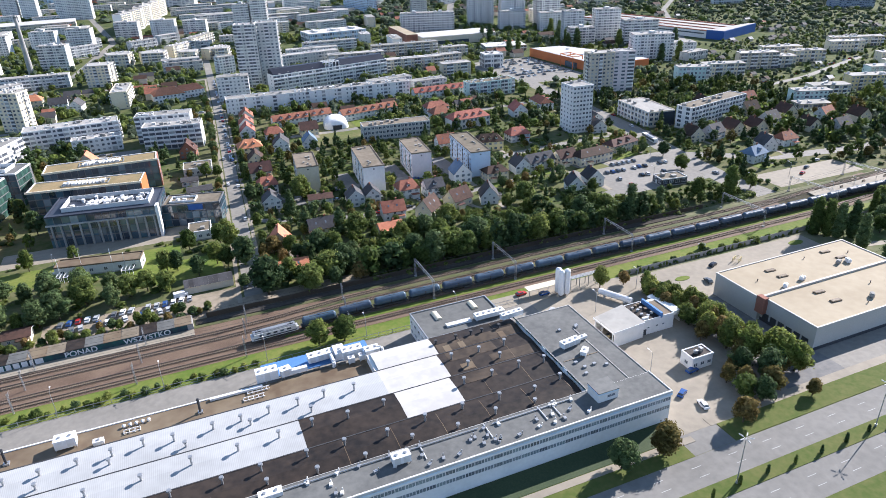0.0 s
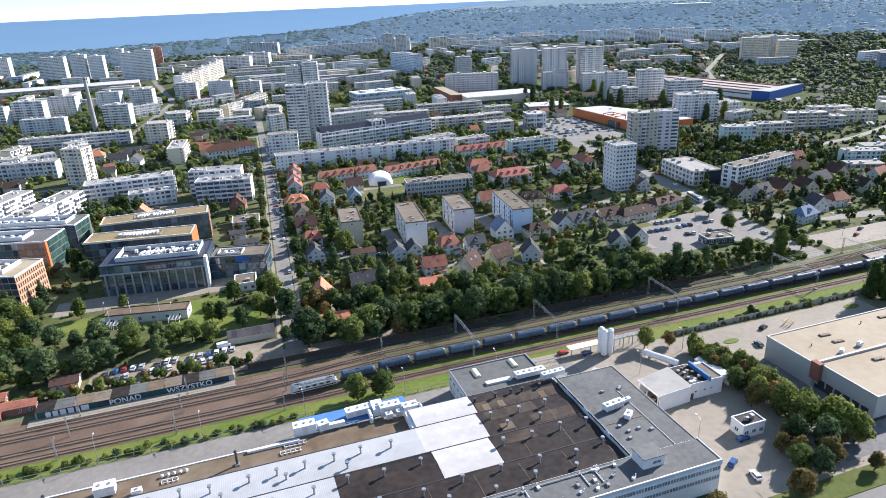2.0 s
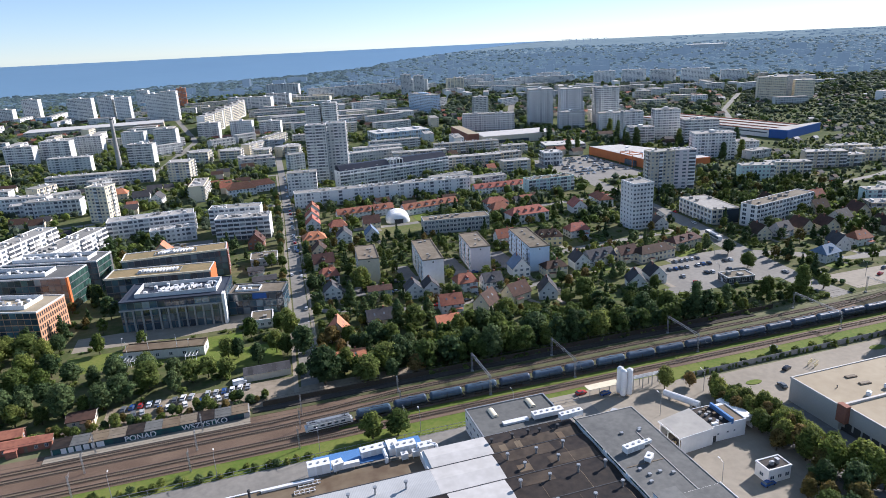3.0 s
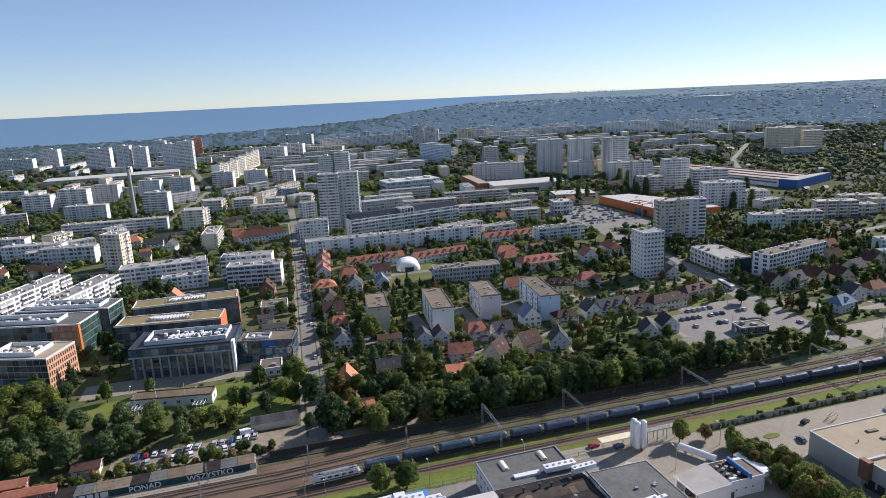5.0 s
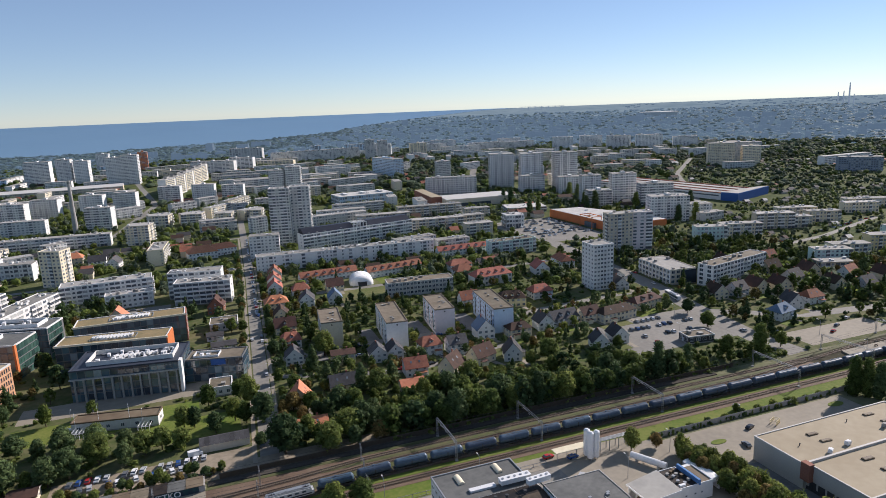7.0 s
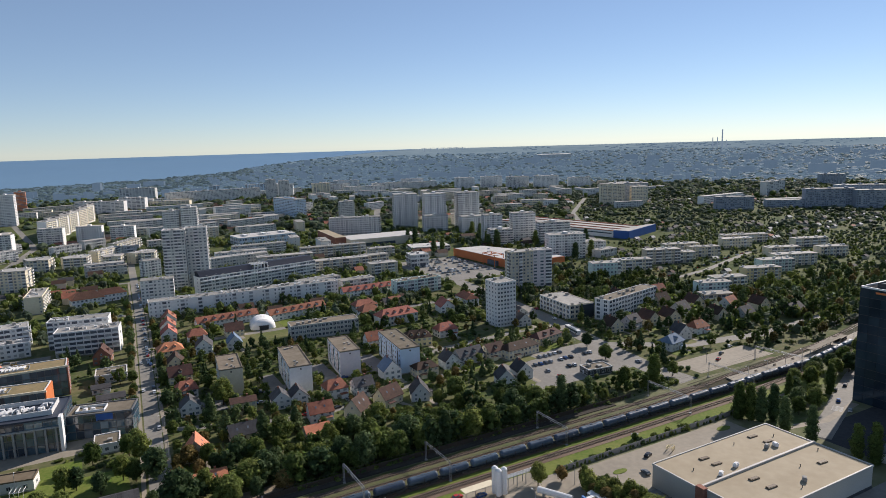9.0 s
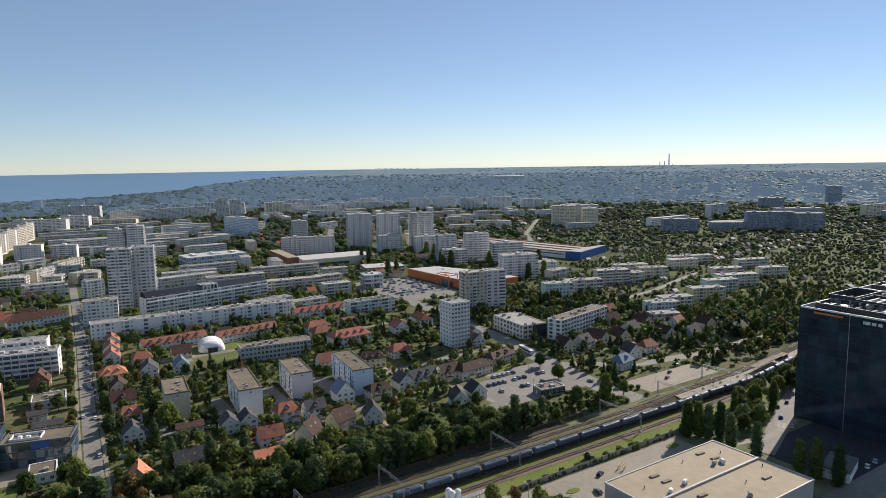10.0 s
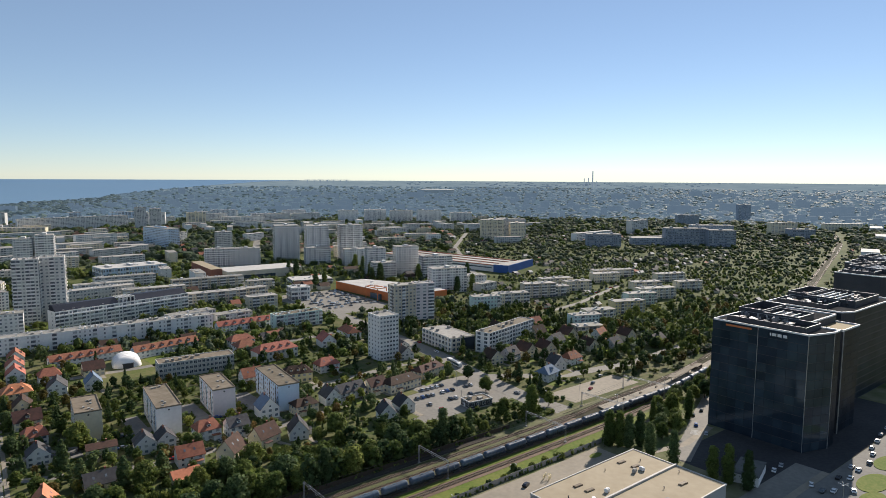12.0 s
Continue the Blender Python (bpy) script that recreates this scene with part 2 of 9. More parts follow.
LEAF_AUTUMN = leaf_mat("rusty_leaves", (0.15, 0.125, 0.04), (0.21, 0.15, 0.055))
CAR_PAINT = {k: mat(k + "_car_paint", c, c, rough=0.25, spec=0.6) for k, c in (
    ("white", (0.75, 0.75, 0.75)), ("silver", (0.42, 0.43, 0.44)), ("black", (0.02, 0.02, 0.022)),
    ("blue", (0.03, 0.08, 0.25)), ("red", (0.4, 0.03, 0.025)), ("grey", (0.13, 0.14, 0.15)))}
# Paler and greyer than LEAF: distance haze put into the leaf colour.
FAR_LEAF = leaf_mat("haze_grey_leaves", (0.12, 0.16, 0.1), (0.165, 0.2, 0.135), 0.6)
# Backdrop colours already hold the haze; the emission set below adds more of it.
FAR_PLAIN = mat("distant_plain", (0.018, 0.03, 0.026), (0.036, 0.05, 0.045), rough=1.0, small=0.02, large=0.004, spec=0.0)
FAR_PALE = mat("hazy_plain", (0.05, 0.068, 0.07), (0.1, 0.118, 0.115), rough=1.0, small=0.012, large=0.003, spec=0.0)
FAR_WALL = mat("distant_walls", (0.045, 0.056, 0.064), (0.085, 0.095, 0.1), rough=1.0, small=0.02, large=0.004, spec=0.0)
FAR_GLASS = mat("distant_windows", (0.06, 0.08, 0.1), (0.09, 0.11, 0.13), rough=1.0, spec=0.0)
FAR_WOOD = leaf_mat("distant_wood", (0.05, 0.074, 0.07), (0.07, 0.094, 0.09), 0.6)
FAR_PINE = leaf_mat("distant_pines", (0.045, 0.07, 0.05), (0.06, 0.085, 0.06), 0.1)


def haze_glow(m, colour, strength):
    """Emission that paints the air's haze onto the far backdrop materials."""
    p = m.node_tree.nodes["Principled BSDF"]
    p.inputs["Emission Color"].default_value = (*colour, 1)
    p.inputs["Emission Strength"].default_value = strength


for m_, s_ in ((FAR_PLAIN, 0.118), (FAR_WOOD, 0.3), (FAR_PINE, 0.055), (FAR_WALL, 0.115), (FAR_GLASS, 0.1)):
    haze_glow(m_, (0.5, 0.74, 1.0), s_)
haze_glow(FAR_PALE, (0.55, 0.77, 0.95), 0.14)
OFFICE_GLASS = mat("office_glass", (0.03, 0.06, 0.085), (0.06, 0.1, 0.13), rough=0.06, small=0.2, large=0.1, spread=0.6, spec=0.5)
OFFICE_GLASS.node_tree.nodes["Principled BSDF"].inputs["IOR"].default_value = 1.9
# Pale tone: blinds in the offices, sky reflection painted in on the factory strips.
BLIND_SKY_GLASS = mat("blinds_and_sky_glass", (0.14, 0.18, 0.2), (0.24, 0.27, 0.28), rough=0.12, small=0.3, large=0.1, spread=0.4, spec=0.6)
NAVY_CLAD = mat("navy_grey_cladding", (0.035, 0.042, 0.06), (0.055, 0.062, 0.08), rough=0.5)
OFFICE_FRAME = mat("grey_office_frame", (0.12, 0.125, 0.13), (0.165, 0.165, 0.165), rough=0.6)
# Haze painted in here too, by a paler tone and emission.
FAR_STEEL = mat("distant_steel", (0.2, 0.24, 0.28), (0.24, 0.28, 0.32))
haze_glow(FAR_STEEL, (0.7, 0.85, 1.0), 0.12)


# ---- mesh helpers ----
class Geo:
    """Collects boxes, prisms and sheets into one mesh, with a material number for each face."""

    def __init__(self):
        self.v, self.f, self.m = [], [], []

    def face(self, pts, m=0):
        i = len(self.v)
        self.v += [tuple(p) for p in pts]
        self.f.append(tuple(range(i, i + len(pts))))
        self.m.append(m)
        return self

    def box(self, x0, y0, z0, x1, y1, z1, m=0):
        i = len(self.v)
        self.v += [(x0, y0, z0), (x1, y0, z0), (x1, y1, z0), (x0, y1, z0),
                   (x0, y0, z1), (x1, y0, z1), (x1, y1, z1), (x0, y1, z1)]
        for q in ((3, 2, 1, 0), (4, 5, 6, 7), (0, 1, 5, 4), (1, 2, 6, 5), (2, 3, 7, 6), (3, 0, 4, 7)):
            self.f.append(tuple(i + k for k in q))
            self.m.append(m)
        return self

    def prism(self, poly, z0, z1, m=0, top=None):
        i, k = len(self.v), len(poly)
        self.v += [(x, y, z0) for x, y in poly] + [(x, y, z1) for x, y in poly]
        self.f += [tuple(range(i + k - 1, i - 1, -1)), tuple(range(i + k, i + 2 * k))]
        self.m += [m, m if top is None else top]
        for a in range(k):
            b = (a + 1) % k
            self.f.append((i + a, i + b, i + k + b, i + k + a))
            self.m.append(m)
        return self

    def tube(self, p, q, r0, r1=None, n=8, m=0, caps=True):
        r1 = r0 if r1 is None else r1
        p, q = Vector(p), Vector(q)
        d = (q - p).normalized()
        a = d.orthogonal().normalized()
        b = d.cross(a)
        i = len(self.v)
        for c, r in ((p, r0), (q, r1)):
            for k in range(n):
                t = 2 * math.pi * k / n
                self.v.append(tuple(c + (a * math.cos(t) + b * math.sin(t)) * r))
        for k in range(n):
            j = (k + 1) % n
            self.f.append((i + k, i + j, i + n + j, i + n + k))
            self.m.append(m)
        if caps:
            self.f += [tuple(range(i + n - 1, i - 1, -1)), tuple(range(i + n, i + 2 * n))]
            self.m += [m, m]
        return self

    def mesh(self, name, mats):
        me = bpy.data.meshes.new(name)
        me.from_pydata(self.v, [], self.f)
        for mm in mats:
            me.materials.append(mm)
        if len(mats) > 1:
            me.polygons.foreach_set("material_index", self.m)
        me.update()
        return me


def part(name, geo, mats, parent, label="", at=None):
    """Links a mesh as one object under a thing or under a part."""
    data = geo.mesh(name, mats if isinstance(mats, (list, tuple)) else [mats]) if isinstance(geo, Geo) else geo
    ob = new(name, data)
    ob.parent = parent
    if at is not None:
        ob.matrix_basis = at
    if label:
        ob["label"] = label
    return ob


USED = []   # footprints that trees and filling keep out of: x0, y0, x1, y1


def keep(x0, y0, x1, y1):
    USED.append((min(x0, x1), min(y0, y1), max(x0, x1), max(y0, y1)))


def keep_turned(x, y, w, d, rot):
    """Footprint of a turned w x d block, as a row of squares."""
    c, s = math.cos(radians(rot)), math.sin(radians(rot))
    if d > w:
        w, d, c, s = d, w, -s, c
    n = max(1, math.ceil(w / d))
    half = d / 2 * (abs(c) + abs(s))
    for k in range(n):
        t = -w / 2 + w * (k + 0.5) / n
        keep(x + c * t - half, y + s * t - half, x + c * t + half, y + s * t + half)


def is_free(x, y, gap=0.0):
    return not any(a - gap < x < c + gap and b - gap < y < d + gap for a, b, c, d in USED)


def thing(name, label, category, x, y, z=0.0, rot=0.0, group="", kind=""):
    ob = new(name)
    ob.matrix_basis = pose(x, y, z, 0, 0, rot)
    return tagged(ob, label, category, group, kind)


def setting(name, geo, mats, label, category):
    ob = new(name, geo.mesh(name, mats if isinstance(mats, (list, tuple)) else [mats]))
    return tagged(ob, label, category, kind="structure")


WINDOWS = {}


def window_mesh(w, h, frame_mat=None, glass=None, posts=1):
    frame_mat, glass = frame_mat or PVC, glass or GLASS
    key = (round(w, 2), round(h, 2), frame_mat.name, glass.name, posts)
    if key not in WINDOWS:
        g = Geo()
        t = 0.09
        g.box(-w / 2, -0.1, 0, w / 2, 0.02, t).box(-w / 2, -0.1, h - t, w / 2, 0.02, h)
        g.box(-w / 2, -0.1, t, -w / 2 + t, 0.02, h - t).box(w / 2 - t, -0.1, t, w / 2, 0.02, h - t)
        for k in range(posts):
            x = -w / 2 + w * (k + 1) / (posts + 1)
            g.box(x - t / 2, -0.09, t, x + t / 2, 0.0, h - t)
        g.face([(-w / 2, -0.03, 0), (w / 2, -0.03, 0), (w / 2, -0.03, h), (-w / 2, -0.03, h)], 1)
        WINDOWS[key] = g.mesh("window", [frame_mat, glass])
    return WINDOWS[key]


def side_pose(side, w, d, along, z):
    """A pose on the wall of a w x d block: along runs to the right as one looks at that wall."""
    if side == "S":
        return pose(along, -d / 2, z)
    if side == "N":
        return pose(-along, d / 2, z, 0, 0, 180)
    if side == "W":
        return pose(-w / 2, -along, z, 0, 0, -90)
    return pose(w / 2, along, z, 0, 0, 90)


def windows_on(parent, side, w, d, bays, floors, floor_h, win=(1.5, 1.5), sill=0.9, first=0, posts=1, skip=None,
               frame_mat=None, glass=None, z0=0.0):
    length = w if side in "SN" else d
    me = window_mesh(*win, frame_mat, glass, posts)
    for f in range(first, floors):
        for b in range(bays):
            if skip and skip(f, b):
                continue
            part("window", me, None, parent, at=side_pose(side, w, d, -length / 2 + length * (b + 0.5) / bays, z0 + f * floor_h + sill))


def box_at(g, m, x0, y0, z0, x1, y1, z1, k=0):
    """A box in the frame of the matrix m."""
    p = [m @ Vector(q) for q in ((x0, y0, z0), (x1, y0, z0), (x1, y1, z0), (x0, y1, z0), (x0, y0, z1), (x1, y0, z1), (x1, y1, z1), (x0, y1, z1))]
    for q in ((3, 2, 1, 0), (4, 5, 6, 7), (0, 1, 5, 4), (1, 2, 6, 5), (3, 0, 4, 7)):
        g.face([p[j] for j in q], k)


def facade(parent, w, d, h, sides, seed, panel, floors=None, z0=0.0, middle=0.0, pitch=3.2, style=None, panes=None):
    """Windows, loggias and balconies of walls too far to pick apart: glass and relief, joined."""
    rg = random.Random(seed)
    glass, relief = Geo(), Geo()
    floors = floors or max(2, round((h - z0) / 2.9))
    fh = (h - z0) / floors
    style = style or rg.choice(("WWB", "WBBW", "WB", "WWBWW", "BBW"))
    for side in sides:
        length = w if side in "SN" else d
        n = max(1, round(length / pitch))
        gable = length < 15 and max(w, d) > 24
        lone = rg.randrange(n)
        for b in range(n):
            kind = style[b % len(style)]
            if gable:
                kind = "w" if b == lone else "-"
            if kind == "-" or (kind == "s" and rg.random() < 0.4):
                continue
            x = -length / 2 + length * (b + 0.5) / n
            a = length / n
            for f in range(floors):
                m = pose(0, middle, 0) @ side_pose(side, w, d, x, z0 + f * fh)
                lo, hi, half = (0.32, 0.78, 0.24 * a) if kind != "B" else (0.08, 0.86, 0.44 * a)
                if kind in "ws":
                    half = 0.17 * a
                glass.face([m @ Vector(p) for p in ((-half, -0.12, lo * fh), (half, -0.12, lo * fh), (half, -0.12, hi * fh), (-half, -0.12, hi * fh))], (1 if rg.random() < 0.25 else 2) if kind == "B" and panes is None else (1 if rg.random() < 0.4 else 0))
                if kind == "B" and f:
                    box_at(relief, m, -half * 1.04, -1.15, -0.08 * fh, half * 1.04, 0, 0.02)
                    box_at(relief, m, -half * 1.04, -1.15, 0.02, half * 1.04, -1.0, 0.36 * fh)
                elif kind in "Ww":
                    box_at(relief, m, -half * 1.1, -0.16, lo * fh - 0.1, half * 1.1, 0, lo * fh)
    if glass.f:
        tagged(part("glazing", glass, panes or [TOWN_GLASS, BLIND, LOGGIA], parent), kind="stuff")
    if relief.f:
        tagged(part("balcony_front", relief, panel, parent), kind="stuff")


def vent_row(parent, w, d, h, seed, middle=0.0):
    """Small chimneys and vents along a flat roof, joined."""
    rg = random.Random(seed)
    g = Geo()
    for k in range(int(max(w, d) / 6) + 1):
        t = rg.uniform(-0.46, 0.46)
        x, y = (t * w, rg.uniform(-0.3, 0.3) * d) if w > d else (rg.uniform(-0.3, 0.3) * w, t * d)
        a, b, c = rg.uniform(0.35, 1.1), rg.uniform(0.35, 0.9), rg.uniform(0.7, 1.5)
        g.box(x - a, y + middle - b, h, x + a, y + middle + b, h + c)
        g.box(x - a - 0.1, y + middle - b - 0.1, h + c, x + a + 0.1, y + middle + b + 0.1, h + c + 0.12)
    tagged(part("roof_vent", g, PALE_WALL, parent), kind="stuff")


PANELS = {"white_render": "white_render", "pale_grey_render": "white_render", "orange_cladding": "orange_cladding", "dark_cladding": "dark_cladding", "distant_walls": "distant_walls"}


def panel_for(wall):
    return bpy.data.materials[PANELS.get(wall.name, "white_render")]


def flat_roof(parent, w, d, h, deck, edge, rim=0.5, thick=0.3):
    g = Geo()
    g.box(-w / 2, -d / 2, h, w / 2, d / 2, h + 0.12)
    part("roof", g, deck, parent)
    e = Geo()
    o = 0.12
    e.box(-w / 2 - o, -d / 2 - o, h - 0.1, w / 2 + o, -d / 2 + thick, h + rim)
    e.box(-w / 2 - o, d / 2 - thick, h - 0.1, w / 2 + o, d / 2 + o, h + rim)
    e.box(-w / 2 - o, -d / 2 + thick, h - 0.1, -w / 2 + thick, d / 2 - thick, h + rim)
    e.box(w / 2 - thick, -d / 2 + thick, h - 0.1, w / 2 + o, d / 2 - thick, h + rim)
    part("parapet", e, edge, parent)


def roof_units(parent, w, d, h, count, seed=0, material=None, size=(1.2, 2.6), tall=1.0):
    rng = random.Random(seed)
    for k in range(count):
        a, b, c = rng.uniform(*size), rng.uniform(*size), rng.uniform(0.7, 1.7) * tall
        x, y = rng.uniform(-w / 2 + 2.5, w / 2 - 2.5), rng.uniform(-d / 2 + 2, d / 2 - 2)
        g = Geo()
        g.box(-a / 2, -b / 2, 0, a / 2, b / 2, c).box(-a / 2 - 0.1, -b / 2 - 0.1, c, a / 2 + 0.1, b / 2 + 0.1, c + 0.12)
        part("roof_unit", g, material or ROOF_VENT, parent, at=pose(x, y, h + 0.12))


def block(name, label, x, y, w, d, floors, wall, roof=None, rot=0.0, floor_h=2.8, sides="SW", bays=None, far_sides="NE", win=(1.5, 1.5),
          category="apartment block", group="", balcony="", units=3, balcony_bays=None, posts=1, edge=None, base=0.6, glass=None, style=None):
    """A storeyed block. x, y: the middle of its ground plan."""
    h = floors * floor_h + base
    ob = thing(name, label, category, x, y, 0, rot, group)
    g = Geo()
    g.box(-w / 2, -d / 2, -0.5, w / 2, d / 2, h)
    part("wall", g, wall, ob)
    p = Geo()
    p.box(-w / 2 - 0.04, -d / 2 - 0.04, -0.5, w / 2 + 0.04, d / 2 + 0.04, base)
    part("plinth", p, CONCRETE, ob)
    flat_roof(ob, w, d, h, TOWN_FELT if roof in (None, FELT) else roof, edge or wall)
    roof_units(ob, w, d, h, units, seed=int(x * 7 + y))
    seed = int(abs(x) * 7 + y)
    if y > 435:
        longest = max(sides, key=lambda q: w if q in "SN" else d) if sides else "S"
        bays_long = (bays or {}).get(longest, 0)
        facade(ob, w, d, h, "SWE", seed, panel_for(wall), floors, base, 0.0, (w if longest in "SN" else d) / bays_long if bays_long else 3.2, style)
        vent_row(ob, w, d, h + 0.12, seed)
        sides, far_sides = "", ""
    for s in sides:
        length = w if s in "SN" else d
        n = (bays or {}).get(s) or max(1, round(length / 3.1))
        windows_on(ob, s, w, d, n, floors, floor_h, win, 0.9, posts=posts, z0=base, glass=glass)
        if s in balcony:
            me = balcony_mesh(length / n * 0.86)
            for f in range(1, floors):
                for b in range(n):
                    if balcony_bays is None or b in balcony_bays:
                        part("balcony", me, None, ob, at=side_pose(s, w, d, -length / 2 + length * (b + 0.5) / n, base + f * floor_h))
    if far_sides:
        facade(ob, w, d, h, far_sides, seed, panel_for(wall), floors, base)
    keep_turned(x, y, w, d, rot)
    return ob


BALCONY = {}


def balcony_mesh(w, deep=1.2, panel=None):
    key = (round(w, 1), (panel or WHITE_WALL).name)
    if key not in BALCONY:
        g = Geo()
        g.box(-w / 2, -deep, -0.15, w / 2, 0.0, 0.02)
        g.box(-w / 2, -deep, 0.02, w / 2, -deep + 0.08, 1.0)
        g.box(-w / 2, -deep + 0.08, 0.02, -w / 2 + 0.08, 0.0, 1.0).box(w / 2 - 0.08, -deep + 0.08, 0.02, w / 2, 0.0, 1.0)
        BALCONY[key] = g.mesh("balcony", [panel or WHITE_WALL])
    return BALCONY[key]


def plain_block(name, label, x, y, z, w, h, d, wall, rot, floors, category, roof, pitch, style, panes):
    """A block so far off that its walls, roof and windows are one mesh."""
    rg = random.Random(int(abs(x) * 3 + y))
    g = Geo()
    g.box(-w / 2, 0, -3, w / 2, d, h, 0).box(-w / 2 - 0.2, -0.2, h, w / 2 + 0.2, d + 0.2, h + 0.35, 1)
    for k in range(max(1, int(w / 26)) if h > 20 else 0):
        xx = -w / 2 + w * (k + 0.5) / max(1, int(w / 26))
        g.box(xx - 2.2, d * 0.3, h + 0.35, xx + 2.2, d * 0.7, h + 2.4, 0)
    style = style or rg.choice(("WWB", "WBBW", "WB", "WWBWW", "BBW"))
    fh = h / floors
    for side in "SWE":
        length = w if side == "S" else d
        if side != "S" and w > 30:
            continue
        n = max(1, round(length / pitch))
        for b in range(n):
            half = length / n * (0.44 if style[b % len(style)] == "B" else 0.26)
            for f in range(floors):
                m = pose(0, d / 2, 0) @ side_pose(side, w, d, -length / 2 + length * (b + 0.5) / n, f * fh)
                g.face([m @ Vector(p) for p in ((-half, -0.12, 0.3 * fh), (half, -0.12, 0.3 * fh), (half, -0.12, 0.8 * fh), (-half, -0.12, 0.8 * fh))], 3 if rg.random() < 0.4 else 2)
    ob = new(name, g.mesh(name, [wall, roof] + list(panes)))
    ob.matrix_basis = pose(x, y, z, 0, 0, rot)
    return tagged(ob, label, category)


def far_block(name, label, x, y, w, h, d, wall, rot=0.0, floors=None, z=0.0, category="apartment block", roof=None, pitch=3.4, stairs=True, style=None, panes=None):
    """A distant block: walls, roof, stair heads and joined window rows. x, y: the middle of the near wall's foot."""
    floors = floors or max(2, int(h / 2.8))
    keep_turned(x - math.sin(radians(rot)) * d / 2, y + math.cos(radians(rot)) * d / 2, w, d, rot)
    if math.hypot(x, y) > 1150:
        return plain_block(name, label, x, y, z, w, h, d, wall, rot, floors, category, roof or TOWN_FELT, pitch, style, panes or [TOWN_GLASS, BLIND])
    ob = thing(name, label, category, x, y, z, rot)
    g = Geo()
    g.box(-w / 2, 0, -3, w / 2, d, h)
    part("wall", g, wall, ob)
    r = Geo()
    r.box(-w / 2 - 0.2, -0.2, h, w / 2 + 0.2, d + 0.2, h + 0.35)
    part("roof", r, roof or TOWN_FELT, ob)
    if stairs:
        for k in range(max(1, int(w / 26))):
            s = Geo()
            xx = -w / 2 + w * (k + 0.5) / max(1, int(w / 26))
            s.box(xx - 2.2, d * 0.3, h + 0.35, xx + 2.2, d * 0.7, h + 2.4)
            part("stair_head", s, PALE_WALL, ob)
    facade(ob, w, d, h, "SWE", int(abs(x) * 3 + y), panel_for(wall), floors, 0.0, d / 2, pitch, style, panes)
    if math.hypot(x, y) < 1000:
        vent_row(ob, w, d, h + 0.35, int(abs(x) + y), d / 2)
    return ob


def house(label, x, y, w, d, wall_h, roof_h, wall, tile, rot=0.0, hip=0.0, dormers=0, chimney=True, name="house", group="", win_rows=None):
    """A house whose ridge runs along its own x; hip: how far the ridge ends are drawn in."""
    ob = thing(name, label, "house", x, y, 0, rot, group)
    g = Geo()
    g.box(-w / 2, -d / 2, -0.4, w / 2, d / 2, wall_h)
    if not hip:
        for s in (-1, 1):
            g.face([(s * w / 2, -d / 2 * s, wall_h), (s * w / 2, d / 2 * s, wall_h), (s * w / 2, 0, wall_h + roof_h)])
    part("wall", g, wall, ob)
    o, t = 0.45, 0.22
    rise = roof_h / (d / 2)
    r = Geo()
    e = o * rise
    xr = w / 2 - hip
    for s in (-1, 1):
        lo, top = wall_h - e, wall_h + roof_h
        a, b = (-w / 2 - o, s * (d / 2 + o), lo), (w / 2 + o, s * (d / 2 + o), lo)
        c, dd = ((xr if hip else w / 2 + o), 0, top), (-(xr if hip else w / 2 + o), 0, top)
        up = Vector((0, 0, t))
        pts = [Vector(p) for p in (a, b, c, dd)]
        if s > 0:
            pts = [pts[1], pts[0], pts[3], pts[2]]
        r.face([p + up for p in pts])
        r.face([p for p in reversed(pts)])
        r.face([pts[0], pts[1], pts[1] + up, pts[0] + up])
        for i, j in ((1, 2), (3, 0)):
            r.face([pts[i], pts[j], pts[j] + up, pts[i] + up])
        if hip:
            q = [Vector((s * (w / 2 + o), -s * (d / 2 + o), lo)), Vector((s * (w / 2 + o), s * (d / 2 + o), lo)), Vector((s * xr, 0, top))]
            r.face([p + up for p in q])
            r.face([q[0], q[1], q[1] + up, q[0] + up])
    part("roof", r, tile, ob)
    if not hip and y < 420:
        for s in (-1, 1):
            b_ = Geo()
            for q in (-1, 1):
                p0, p1 = Vector((s * (w / 2 + o + 0.03), q * (d / 2 + o), wall_h - e)), Vector((s * (w / 2 + o + 0.03), 0, wall_h + roof_h))
                b_.face([p0, p1, p1 + Vector((0, 0, t)), p0 + Vector((0, 0, t))])
            part("bargeboard", b_, WHITE_WALL if int(x) % 2 else WOOD, ob)
    if y < 420 and w > 8.5:
        px = w * (0.24 if int(x + y) % 2 else -0.24)
        part("porch", Geo().box(px - 1.7, -d / 2 - 2.2, -0.3, px + 1.7, -d / 2, 2.5).prism([(px - 2.0, -d / 2 - 2.5), (px + 2.0, -d / 2 - 2.5), (px + 2.0, -d / 2), (px - 2.0, -d / 2)], 2.5, 2.68, 1), [wall, tile], ob)
        for q in (-0.22, 0.16):
            yy = -d / 4
            zz = wall_h + roof_h * 0.5 + t
            n_ = Vector((0, -roof_h, d / 2)).normalized()
            u_ = Vector((0, d / 2, roof_h)).normalized()
            c_ = Vector((w * q, yy, zz)) + n_ * 0.05
            if not dormers and roof_h > 2.4:
                part("roof_window", Geo().face([c_ + Vector((-0.4, 0, 0)) - u_ * 0.6, c_ + Vector((0.4, 0, 0)) - u_ * 0.6, c_ + Vector((0.4, 0, 0)) + u_ * 0.6, c_ + Vector((-0.4, 0, 0)) + u_ * 0.6]), TOWN_GLASS, ob)
    if chimney:
        c = Geo()
